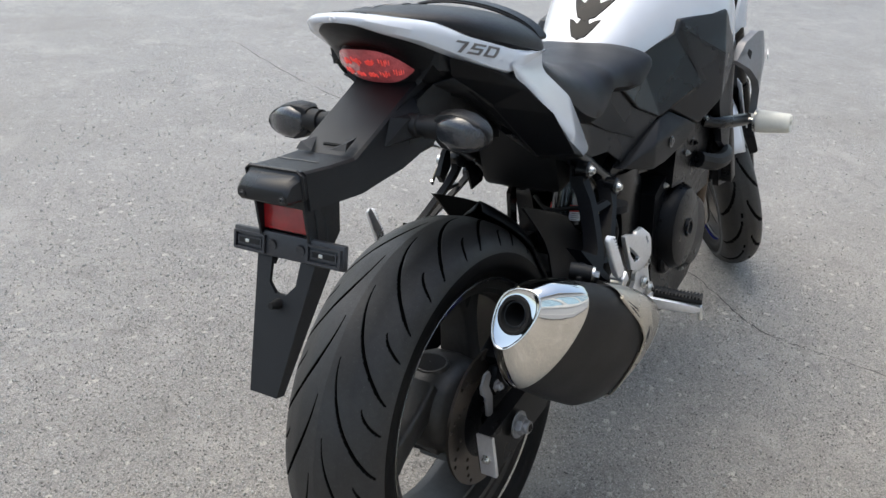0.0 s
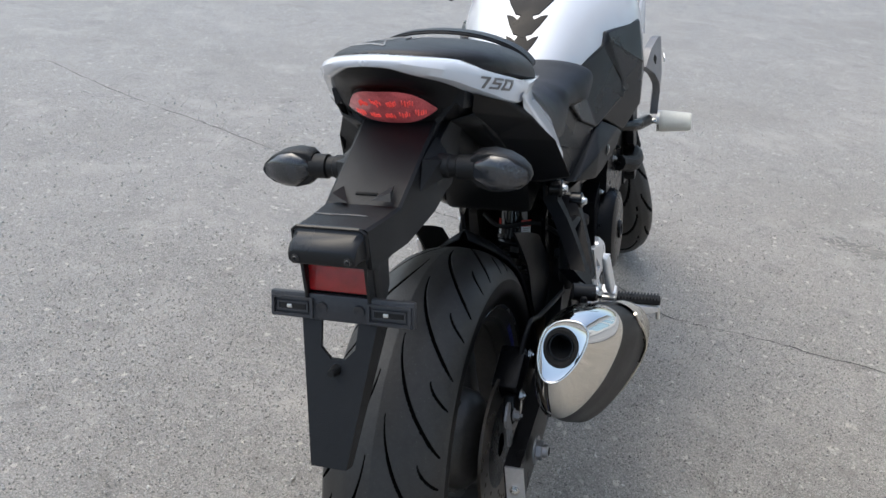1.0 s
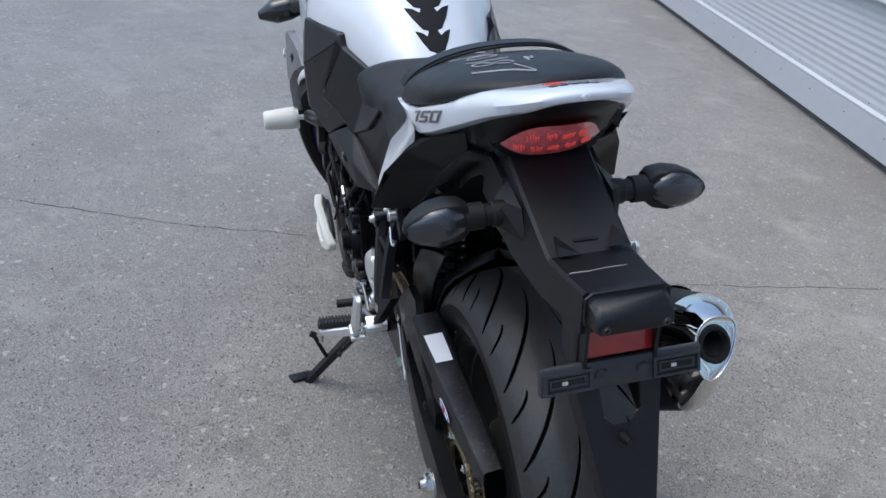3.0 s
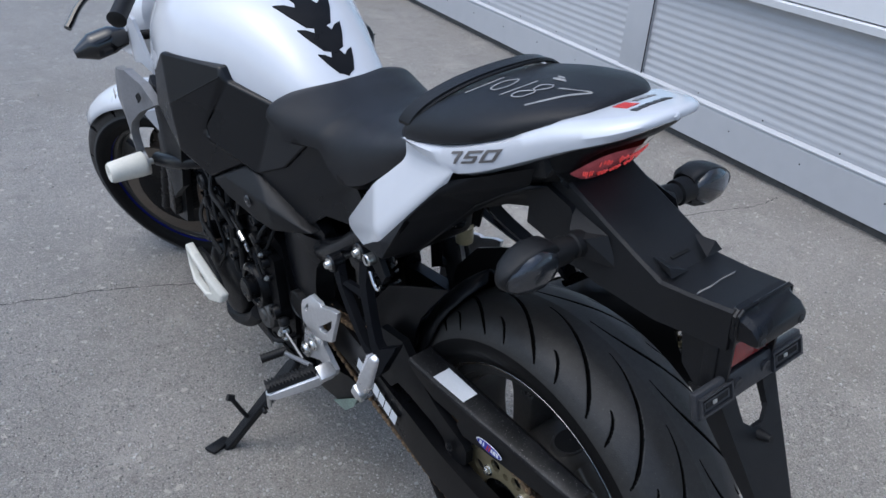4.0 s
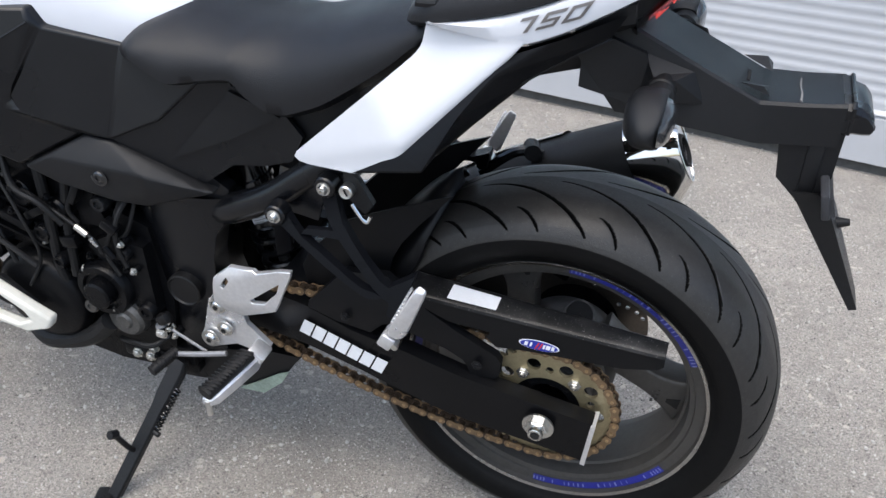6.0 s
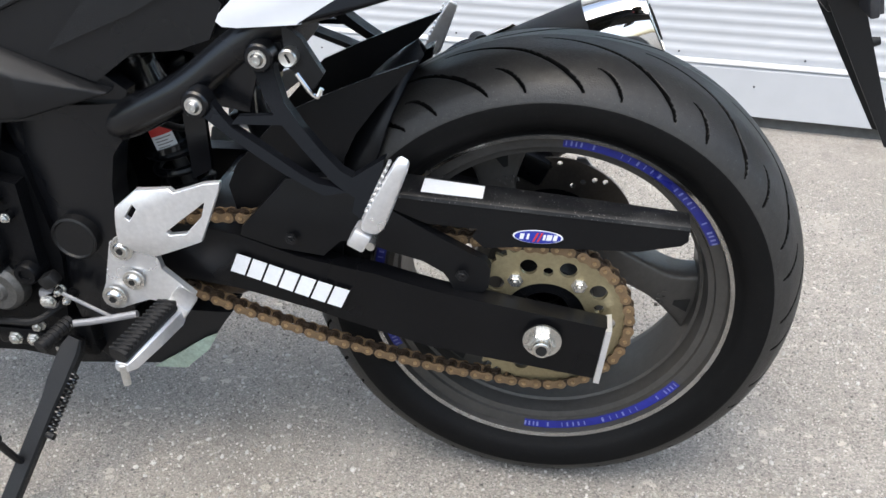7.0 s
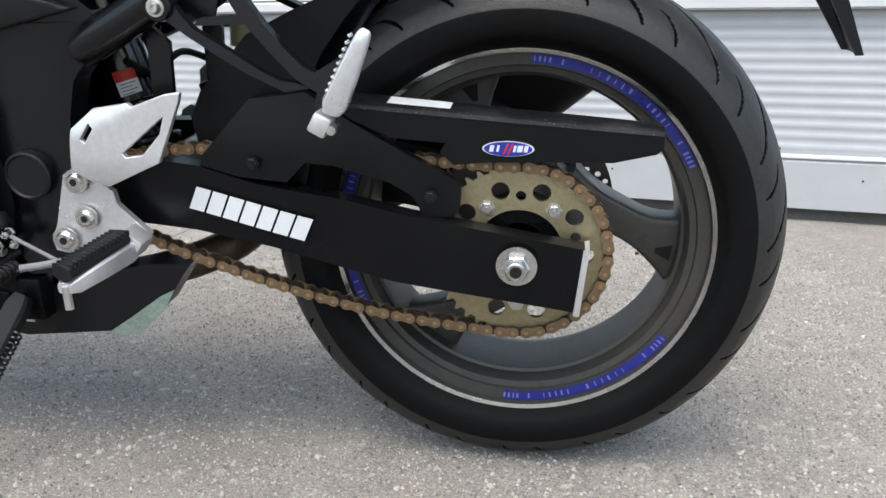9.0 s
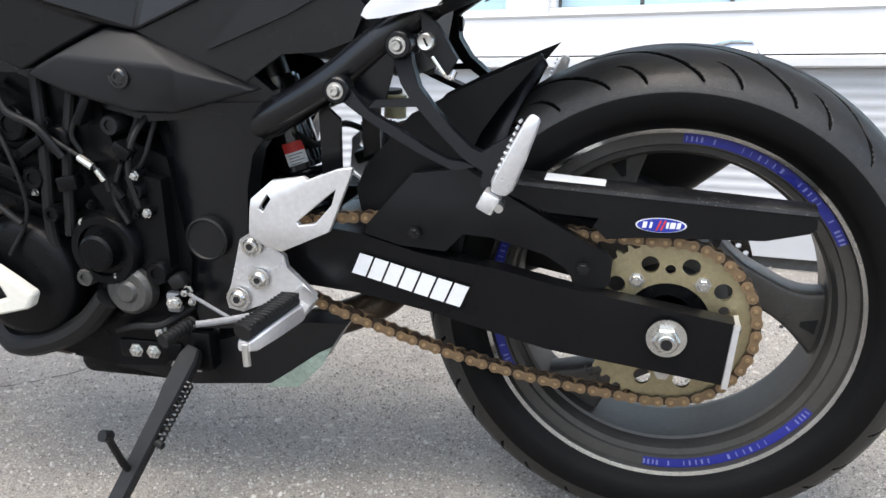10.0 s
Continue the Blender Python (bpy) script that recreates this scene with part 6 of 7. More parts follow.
def section(x, cy, cz, w, h, lean=0.25, n=28):
    """A rounded triangular section, broad above and narrow below."""
    row = []
    for k in range(n):
        q = 2 * math.pi * k / n
        u, v = math.cos(q), math.sin(q)
        wide = w * (1 + 0.28 * v)
        y = wide * math.copysign(abs(u) ** 0.85, u)
        z = h * math.copysign(abs(v) ** 0.9, v)
        row.append((x, cy - y - lean * z * 0.3, cz + z))
    return row


def shear(row, k, cz):
    return [(x + k * (z - cz), y, z) for x, y, z in row]


def canned(x, y, z, w, h, lean=0.9, n=40, k=0.6):
    """A section square to the silencer's own line, which rises towards the rear."""
    return shear(section(x, y, z, w, h, lean, n), k, z)


CAN_LINE = ((0.338, -0.190, -0.006, 0.028, 0.034), (0.318, -0.198, 0.002, 0.046, 0.062), (0.27, -0.212, 0.026, 0.060, 0.080), (0.20, -0.228, 0.062, 0.066, 0.089), (0.13, -0.236, 0.101, 0.068, 0.091), (0.03, -0.238, 0.161, 0.061, 0.083), (-0.065, -0.236, 0.2205, 0.0535, 0.0725))
can = [canned(*row) for row in CAN_LINE]
silencer = part("silencer", grid(can, True, True), CAN, BIKE, "short matt black silencer with a chrome end", angle=50)
cone = [canned(x, y, z, w, h, k=k) for x, y, z, w, h, k in ((-0.0630, -0.236, 0.2195, 0.0550, 0.0740, 0.60), (-0.0665, -0.236, 0.2215, 0.0548, 0.0735, 0.60), (-0.084, -0.235, 0.2360, 0.0500, 0.0665, 0.57), (-0.104, -0.232, 0.2540, 0.0415, 0.0560, 0.53), (-0.119, -0.229, 0.2660, 0.0340, 0.0440, 0.50), (-0.1235, -0.2285, 0.2690, 0.0315, 0.0405, 0.50))]
part("end_cone", grid(cone, True, False), CHROME, silencer, "polished chrome end cone", angle=60)
rim = canned(-0.1235, -0.2285, 0.2690, 0.0305, 0.0395, k=0.5)
part("rim", tube(rim + rim[:1], 0.0019, 8, 1), CHROME, silencer, "bright rolled rim of the end cone", angle=80)
middle = (-0.2285, 0.2745)
circle = shear([(-0.1195, middle[0] - 0.0250 * math.cos(2 * math.pi * k / 40), middle[1] + 0.0250 * math.sin(2 * math.pi * k / 40)) for k in range(40)], 0.5, middle[1])
face = [canned(-0.1235, -0.2285, 0.2690, 0.0300, 0.0390, k=0.5), canned(-0.1215, -0.2285, 0.2700, 0.0280, 0.0365, k=0.5), circle]
part("end_face", grid(face, True), CHROME, silencer, "polished recess round the outlet", angle=60)
def pipe_end(profile):
    b = turned(profile, 40, (0, *middle), "x")
    for v in b.verts:
        v.co.x += 0.5 * (v.co.z - middle[1])
    return b
part("outlet", pipe_end([(-0.06, 0.0), (-0.06, 0.0190), (-0.122, 0.0190), (-0.1245, 0.0200), (-0.1245, 0.0240), (-0.112, 0.0252)]), HOLE_SHADE, silencer, "dark outlet pipe")
part("outlet_ring", pipe_end([(-0.117, 0.0150), (-0.1192, 0.0154), (-0.1192, 0.0164), (-0.117, 0.0170)]), SATIN, silencer)
rows = []
for (x, y, z, w, h), first in zip(CAN_LINE[1:6], (-17, -14, -7, 3, 11)):
    full = canned(x, y, z, w + 0.0035, h + 0.0035, n=72)
    rows.append([full[i] for i in np.linspace(first, 17, 14).round().astype(int)])
part("heat_shield", grid(rows), STEEL, silencer, "brushed stainless heat shield", angle=50)
part("shield_edge", tube([r[0] for r in rows], 0.003, 6, 4), STEEL, silencer)
part("strap", tube([(0.118, -0.212, 0.238), (0.15, -0.205, 0.232), (0.205, -0.204, 0.185)], 0.009, 8), FRAME, silencer, "black silencer strap")
part("hanger_bush", tube([(0.116, -0.200, 0.240), (0.127, -0.234, 0.2345)], 0.0140, 20, 1), RUBBER, silencer, "black rubber silencer bush")
part("washer", tube([(0.127, -0.234, 0.2345), (0.1283, -0.238, 0.2339)], 0.0130, 20, 1), ZINC, silencer)
part("bolt", tube([(0.1283, -0.238, 0.2339), (0.1305, -0.245, 0.2328)], 0.0078, 6, 1), ZINC, silencer)
part("bracket", block((0.020, 0.010, 0.050), Matrix.Translation((0.112, -0.220, 0.212)), 0.003), CAN, silencer)
link_pipe = part("link_pipe", tube([(0.90, -0.03, -0.135), (0.70, -0.03, -0.135), (0.55, -0.04, -0.115), (0.43, -0.06, -0.075), (0.39, -0.13, -0.045), (0.33, -0.195, 0.010)], 0.026, 16), PIPE, BIKE, "heat stained exhaust link pipe")

# right side brake caliper and bracket
caliper = block((0.085, 0.046, 0.042), Matrix.Translation((0.050, -0.108, 0.112)) @ pose(0, 0, 0, 0, -25, 0), 0.008)
block((0.05, 0.02, 0.05), Matrix.Translation((0.012, -0.118, 0.070)) @ pose(0, 0, 0, 0, 20, 0), 0.006, caliper)
stay = [(-0.030, 0.108), (-0.042, 0.108), (-0.056, 0.090), (-0.055, 0.078), (-0.044, 0.066), (-0.042, 0.030), (-0.026, 0.024), (-0.024, 0.060), (-0.034, 0.084), (-0.026, 0.098)]
cal = part("brake_caliper", caliper, ENGINE, BIKE, "dark rear brake caliper")
for p in ((0.085, -0.132, 0.13), (0.02, -0.132, 0.09)):
    part("bolt", bolt(p, 0.007, 0.006, "y", -1, True), ZINC, cal)
part("stay", skin(stay, -0.122, 0.006, 0.0015), GREY, cal, "grey alloy caliper stay")
part("bolt", bolt((-0.012, -0.128, 0.072), 0.0075, 0.010, "y", -1, True), GREY, cal)
part("hose", tube([(0.06, -0.12, 0.13), (0.10, -0.13, 0.18), (0.22, -0.12, 0.13), (0.38, -0.13, 0.10)], 0.0045, 8), RUBBER, cal)
res = part("fluid_reservoir", tube([(0.412, -0.136, 0.204), (0.410, -0.136, 0.238)], 0.017, 20, 1), IVORY, BIKE, "yellowed brake fluid reservoir with a black cap")
part("cap", tube([(0.427, -0.150, 0.230), (0.427, -0.150, 0.244)], 0.023, 20, 1), RUBBER, res, "black screw cap")
part("hose", tube([(0.427, -0.150, 0.196), (0.41, -0.14, 0.15), (0.46, -0.13, 0.10)], 0.005, 8), RUBBER, res)

# ---- engine ----
DULL = material("dull_cast_metal", (0.10, 0.098, 0.094), 0.5, 0.7, 0.4, 60, 0.4, 300, dust=0.15)
crank = [(0.640, -0.075), (0.62, 0.05), (0.640, 0.19), (0.700, 0.215), (0.78, 0.185), (0.86, 0.13), (0.93, 0.09), (0.965, 0.03), (0.95, -0.05), (0.88, -0.095), (0.76, -0.115), (0.68, -0.110)]
engine = part("engine", skin(crank, 0.150, 0.30, 0.012), ENGINE, BIKE, "black painted four cylinder engine")
cyl = [(0.70, 0.19), (0.73, 0.31), (0.80, 0.335), (0.93, 0.315), (0.985, 0.23), (0.955, 0.12), (0.86, 0.12), (0.78, 0.18)]
part("cylinder_block", skin(cyl, 0.165, 0.33, 0.010), ENGINE, engine, "black cylinder block")
for i in range(5):
    part("fin", block((0.15, 0.330, 0.005), Matrix.Translation((0.885 + i * 0.008, 0, 0.145 + i * 0.024)) @ pose(0, 0, 0, 0, -18, 0), 0.001), ENGINE, engine)
for f in (False, True):
    sgn = -1 if f else 1
    if f:
        clutch = welded(turned([(0.15, 0.098), (0.180, 0.096), (0.192, 0.088), (0.196, 0.076), (0.197, 0.022), (0.203, 0.020), (0.203, 0.015), (0.198, 0.013), (0.198, 0.0)], 44, (0.750, 0, 0.076)))
        part("clutch_cover", clutch, ENGINE, engine, "large round black clutch cover", flip=True)
    big = welded(turned([(0.15, 0.088), (0.168, 0.086), (0.176, 0.080), (0.180, 0.070), (0.182, 0.030), (0.182, 0.0)], 44, (0.865, 0, 0.020)))
    part("case_cover", big, ENGINE, engine, "round black engine case cover", flip=f)
    small = welded(turned([(0.15, 0.052), (0.170, 0.050), (0.176, 0.046), (0.176, 0.036), (0.170, 0.034), (0.170, 0.026), (0.190, 0.025), (0.193, 0.021), (0.193, 0.0)], 40, (0.728, 0, 0.070)))
    part("starter_cover", small, ENGINE, engine, "stepped round black cover", flip=f)
    spc = skin([(0.640, 0.165), (0.70, 0.175), (0.745, 0.150), (0.735, 0.135), (0.68, 0.04), (0.640, 0.02)], 0.165, 0.03, 0.006)
    part("sprocket_cover", spc, ENGINE, engine, "black front sprocket cover", flip=f)
    pump = welded(turned([(0.15, 0.036), (0.166, 0.034), (0.172, 0.028), (0.172, 0.016), (0.176, 0.012), (0.176, 0.0)], 30, (0.702, 0, 0.012)))
    part("pump_cover", pump, DULL if not f else ENGINE, engine, "dull grey pump cover", flip=f)
    for x, z in ((0.745, 0.128), (0.748, 0.102), (0.678, 0.118), (0.699, 0.048), (0.69, 0.19), (0.665, 0.118), (0.80, 0.09), (0.93, 0.055), (0.94, -0.02), (0.82, -0.06), (0.79, 0.02), (0.66, -0.06), (0.83, 0.25), (0.90, 0.29), (0.78, 0.24), (0.86, 0.20)):
        y = 0.176 if z > 0.19 and x > 0.75 else 0.160
        part("bolt", bolt((x, y, z), 0.0052, 0.007, "y", 1, True), ZINC if f and (x + z) % 0.02 > 0.008 else ENGINE, engine, flip=f)
for x, z, r in ((0.756, 0.106, 0.0062), (0.714, 0.034, 0.0072), (0.6585, 0.1226, 0.0068), (0.671, 0.172, 0.0072), (0.850, 0.074, 0.0062), (0.821, 0.1435, 0.0052), (0.632, 0.001, 0.0090), (0.608, 0.004, 0.0058)):
    part("bolt", bolt((x, 0.150, z), r * 1.0, 0.020, "y", 1), ENGINE, engine)
    part("bolt", bolt((x, 0.168, z), r * 0.72, 0.006, "y", 1, True), ZINC, engine, "zinc hexagon bolt")
# cables, hoses, wiring on the left; the clutch cable has a bright adjuster
for name, pts, r, mat in (
    ("clutch_cable", [(1.02, 0.15, 0.36), (0.90, 0.172, 0.290), (0.833, 0.176, 0.250), (0.721, 0.178, 0.184), (0.704, 0.176, 0.152)], 0.0032, RUBBER),
    ("hose", [(0.800, 0.160, 0.300), (0.798, 0.168, 0.200), (0.806, 0.168, 0.085), (0.790, 0.16, 0.03)], 0.0085, RUBBER),
    ("hose", [(0.752, 0.155, 0.290), (0.766, 0.165, 0.200), (0.778, 0.168, 0.087)], 0.0075, RUBBER),
    ("hose", [(0.672, 0.140, 0.245), (0.690, 0.160, 0.190), (0.703, 0.168, 0.145), (0.688, 0.168, 0.107)], 0.0038, RUBBER),
    ("hose", [(0.652, 0.135, 0.240), (0.664, 0.155, 0.190), (0.688, 0.160, 0.165)], 0.0035, RUBBER),
    ("wire", [(0.88, 0.17, 0.26), (0.84, 0.185, 0.20), (0.83, 0.18, 0.12), (0.86, 0.19, 0.06)], 0.003, RUBBER),
    ("wire", [(0.93, 0.16, 0.24), (0.90, 0.18, 0.16), (0.88, 0.185, 0.10)], 0.004, RUBBER),
    ("coolant_pipe", [(0.955, 0.13, -0.06), (0.90, 0.16, -0.085), (0.83, 0.165, -0.070), (0.775, 0.165, -0.040), (0.735, 0.168, 0.0)], 0.017, RUBBER),
    ("coolant_pipe", [(1.08, -0.12, 0.20), (1.0, -0.19, 0.19), (0.92, -0.195, 0.19), (0.86, -0.17, 0.21)], 0.020, RUBBER),
):
    part(name, tube(pts, r, 10), mat, engine)
# smaller castings, plugs and brackets on the left flank of the engine
for x, z, r, h, mat in ((0.775, 0.215, 0.020, 0.176, ENGINE), (0.815, 0.165, 0.016, 0.180, ENGINE), (0.838, 0.235, 0.024, 0.178, ENGINE), (0.905, 0.245, 0.018, 0.182, GRAIN), (0.760, 0.030, 0.013, 0.178, DULL), (0.672, 0.150, 0.012, 0.172, ENGINE), (0.700, 0.235, 0.014, 0.166, GRAIN), (0.935, 0.110, 0.022, 0.180, ENGINE), (0.655, 0.040, 0.016, 0.172, ENGINE), (0.792, 0.118, 0.012, 0.184, ENGINE)):
    part("boss", welded(turned([(0.14, r), (h - 0.004, r), (h, r * 0.85), (h, r * 0.5), (h - 0.003, r * 0.45), (h - 0.003, 0.0)], 20, (x, 0, z))), mat, engine)
for x, z, w, t, a in ((0.815, 0.205, 0.050, 0.014, 30), (0.868, 0.180, 0.060, 0.016, -20), (0.728, 0.255, 0.040, 0.012, 60), (0.765, 0.160, 0.030, 0.020, 10), (0.905, 0.195, 0.034, 0.024, 40), (0.680, 0.205, 0.026, 0.016, -35)):
    part("bracket", block((w, 0.020, t), Matrix.Translation((x, 0.170, z)) @ pose(0, 0, 0, 0, a, 0), 0.003), ENGINE, engine)
for pts, r in (([(0.655, 0.13, 0.255), (0.668, 0.165, 0.22), (0.676, 0.172, 0.175), (0.668, 0.17, 0.13)], 0.0042), ([(0.86, 0.165, 0.29), (0.83, 0.188, 0.255), (0.79, 0.188, 0.235), (0.765, 0.178, 0.195)], 0.0055), ([(0.95, 0.15, 0.20), (0.915, 0.19, 0.165), (0.87, 0.192, 0.135), (0.835, 0.188, 0.105)], 0.0048), ([(0.73, 0.15, 0.29), (0.735, 0.172, 0.255), (0.748, 0.176, 0.225), (0.74, 0.172, 0.20)], 0.0035), ([(0.63, 0.13, -0.02), (0.66, 0.165, -0.035), (0.70, 0.165, -0.04), (0.74, 0.15, -0.055)], 0.005)):
    part("hose", tube(pts, r, 8), RUBBER, engine)
part("cable_adjuster", tube([(0.741, 0.178, 0.196), (0.722, 0.179, 0.184)], 0.0052, 8, 1), ZINC, engine, "bright cable adjuster")
part("cable_adjuster", tube([(0.717, 0.179, 0.180), (0.708, 0.178, 0.166)], 0.0042, 8, 1), ZINC, engine)
part("lever_arm", tube([(0.704, 0.17, 0.160), (0.690, 0.17, 0.142)], 0.006, 8, 1), ENGINE, engine)
for y in (0.12, 0.045, -0.045, -0.12):
    part("throttle_body", tube([(0.745, y, 0.30), (0.70, y, 0.34)], 0.026, 14, 1), ENGINE, engine)
for y in (0.125, 0.042, -0.042, -0.125):
    part("header_pipe", tube([(0.985, y, 0.20), (1.04, y, 0.16), (1.045, y * 0.9, 0.02), (1.0, y * 0.6, -0.10), (0.90, y * 0.35, -0.135)], 0.019, 14), PIPE, engine, "heat stained header pipe")
radiator = part("radiator", block((0.035, 0.36, 0.26), Matrix.Translation((1.10, 0, 0.20)) @ pose(0, 0, 0, 0, -18, 0), 0.006), ENGINE, BIKE, "black radiator")
for i in range(24):
    block((0.037, 0.33, 0.002), Matrix.Translation((1.10, 0, 0.20)) @ pose(0, 0, 0, 0, -18, 0) @ Matrix.Translation((0, 0, -0.115 + i * 0.01)), 0, vane := bmesh.new())
    part("vane", vane, SATIN, radiator)
# belly guard with scuffed rear end
belly = [(0.847, -0.120), (0.653, -0.148), (0.538, -0.136), (0.491, -0.132), (0.455, -0.098), (0.425, -0.052), (0.413, -0.036), (0.470, -0.038), (0.560, -0.060), (0.620, -0.080), (0.822, -0.095)]
guard_ = part("belly_guard", skin(belly, 0.118, 0.05, 0.006), SATIN, BIKE, "black belly guard with a scuffed pale edge")
part("scuff", skin([(0.538, -0.138), (0.490, -0.1345), (0.452, -0.098), (0.436, -0.070), (0.456, -0.080), (0.500, -0.112)], 0.1195, 0.004, 0.001), GREENISH, guard_, "pale green scuffed corner")
part("sump", block((0.22, 0.16, 0.08), Matrix.Translation((0.76, 0, -0.13)), 0.02), ENGINE, engine)
for x, z in ((0.690, -0.085), (0.672, -0.118), (0.640, -0.115)):
    part("bolt", bolt((x, 0.120, z), 0.007, 0.006, "y", 1, True), ZINC, guard_)
# shift lever and linkage
shift = part("shift_lever", tube([(0.515, 0.168, -0.008), (0.567, 0.176, -0.018), (0.608, 0.182, -0.024)], 0.0048, 10), GREY, BIKE, "alloy gear shift lever")
part("toe_rubber", tube([(0.606, 0.176, -0.022), (0.622, 0.224, -0.030)], 0.0085, 12, 1), RUBBER, shift, "ribbed toe rubber")
for i in range(8):
    q = Vector((0.606, 0.180, -0.022)).lerp(Vector((0.622, 0.222, -0.030)), i / 7.0)
    part("rib", tube([q, q + Vector((0.0009, 0.0027, -0.0004))], 0.0098, 12, 1), RUBBER, shift)
part("link_rod", tube([(0.556, 0.165, -0.018), (0.615, 0.167, 0.015)], 0.0027, 8, 1), GREY, shift, "thin grey shift rod")
part("rod_nut", bolt((0.617, 0.160, 0.016), 0.0055, 0.012, "y", 1, True), ZINC, shift)
part("joint", block((0.024, 0.020, 0.020), Matrix.Translation((0.628, 0.162, 0.030)) @ pose(0, 0, 0, 0, 30, 0), 0.006), RUBBER, shift, "black rubber joint boot")
part("joint", block((0.022, 0.014, 0.030), Matrix.Translation((0.640, 0.158, -0.002)), 0.006), GREY, shift, "worn alloy shift arm")
part("bolt", bolt((0.640, 0.165, -0.002), 0.006, 0.006, "y", 1, True), ZINC, shift)
part("bolt", bolt((0.664, 0.160, -0.046), 0.007, 0.009, "y", 1, True), ZINC, shift)

# ---- side stand ----
foot = Vector((0.7015, 0.300, -0.279))
knee = Vector((0.628, 0.158, -0.085))
leg = (foot - knee).normalized()
wide = leg.cross(Vector((0.0, 0.77, 0.64))).normalized()
flat = leg.cross(wide)
rows = []
for d, w, t in ((-0.016, 0.010, 0.008), (0.0, 0.0155, 0.010), (0.05, 0.0150, 0.010), (0.075, 0.0125, 0.0085), (0.20, 0.0120, 0.0080), (0.268, 0.0115, 0.0080)):
    p = knee + leg * d
    rows.append([p + wide * (w * u) + flat * (t * v) for u, v in ((1, 0.6), (0.8, 1), (-0.8, 1), (-1, 0.6), (-1, -0.6), (-0.8, -1), (0.8, -1), (1, -0.6))])
stand = part("side_stand", grid(rows, True, True), GRAIN, BIKE, "black side stand swung out onto the asphalt")
part("foot", block((0.030, 0.056, 0.008), Matrix.Translation(foot + Vector((0.012, 0.018, 0.003))) @ pose(0, 0, 0, 8.5, 0, 20), 0.003), GRAIN, stand, "flat stand foot")
part("tang", tube([knee + leg * 0.158, knee + leg * 0.156 + Vector((0.006, 0.012, 0.006)), (0.683, 0.281, -0.142)], 0.0050, 10), GRAIN, stand, "kick tang")
part("tang_end", tube([(0.682, 0.276, -0.145), (0.685, 0.288, -0.138)], 0.0078, 10, 1), GRAIN, stand)
part("spring_peg", tube([knee + leg * 0.118 + wide * 0.010, knee + leg * 0.118 - wide * 0.024], 0.0050, 8, 1), GRAIN, stand)
part("bracket", block((0.05, 0.035, 0.06), Matrix.Translation((0.632, 0.120, -0.085)), 0.006), ENGINE, stand)
part("bracket", block((0.10, 0.022, 0.030), Matrix.Translation((0.698, 0.132, -0.086)), 0.006), ENGINE, stand)
for x in (0.719, 0.692):
    part("bolt", bolt((x, 0.143, -0.087), 0.0078, 0.007, "y", 1, True), ZINC, stand)
part("bolt", bolt((0.628, 0.148, -0.086), 0.009, 0.008, "y", 1, True), ZINC, stand)
pts = []
for i in range(120):
    a = 2 * math.pi * i / 10
    p = (knee + leg * 0.03 - wide * 0.018).lerp(knee + leg * 0.112 - wide * 0.016, i / 119)
    pts.append(p + Vector((0.0050 * math.cos(a), 0.003 * math.sin(a), 0.0050 * math.sin(a))))
part("spring", tube(pts, 0.0017, 5, 1), GLOSS, stand, "black return spring")

# ---- crash protectors ----
for s, x, z in ((1, 1.052, 0.256), (-1, 1.075, 0.254)):
    y0, y1 = s * 0.244, s * 0.322
    knob = welded(turned([(y0, 0.0), (y0, 0.0260), (y0 + s * 0.002, 0.0272), (y0 + s * 0.010, 0.0272), (y0 + s * 0.062, 0.0236), (y1 - s * 0.005, 0.0228), (y1, 0.0195), (y1 - s * 0.001, 0.006), (y1 - s * 0.020, 0.005), (y1 - s * 0.020, 0.0)], 28, (x, 0, z)))
    sl = part("frame_slider", knob, NYLON, BIKE, "white nylon crash knob on a black bracket")
    part("washer", welded(turned([(y0 - s * 0.006, 0.0), (y0 - s * 0.006, 0.0270), (y0, 0.0270), (y0, 0.0)], 24, (x, 0, z))), ZINC, sl)
    part("stem", tube([(x, s * 0.19, z), (x, s * 0.244, z)], 0.007, 10, 1), ZINC, sl)
    part("bracket", tube([(0.90, s * 0.160, 0.290), (0.96, s * 0.195, 0.275), (x + 0.004, s * 0.212, z)], 0.015, 12), SATIN, sl)
loop_pts = [(0.985, 0.058), (0.955, 0.088), (0.905, 0.088), (0.840, 0.040), (0.815, 0.015), (0.822, -0.005), (0.860, -0.012), (0.930, 0.000), (0.975, 0.028)]
slid = holed([(x, z) for x, z in loop_pts], [[(0.967, 0.052), (0.948, 0.074), (0.910, 0.074), (0.856, 0.032), (0.848, 0.012), (0.872, 0.004), (0.925, 0.014), (0.958, 0.034)]], 0, 0.020)
for v in slid.verts:
    v.co.y += 0.192 + 0.02 * (1 - ((v.co.x - 0.9) / 0.09) ** 2)
cs = part("case_slider", slid, NYLON, BIKE, "white nylon engine case slider loop")
mod = cs.modifiers.new("round", "BEVEL")
mod.width, mod.segments, mod.limit_method = 0.005, 3, "ANGLE"
# black plate added across the open loop to paint the shade inside
part("hollow_shade", skin([(0.967, 0.052), (0.948, 0.074), (0.910, 0.074), (0.856, 0.032), (0.848, 0.012), (0.872, 0.004), (0.925, 0.014), (0.958, 0.034)], 0.200, 0.008, 0.001), GRAIN, cs, "dark plate painting the shaded hollow of the slider")

# ---- front end ----
STEER = 36.0
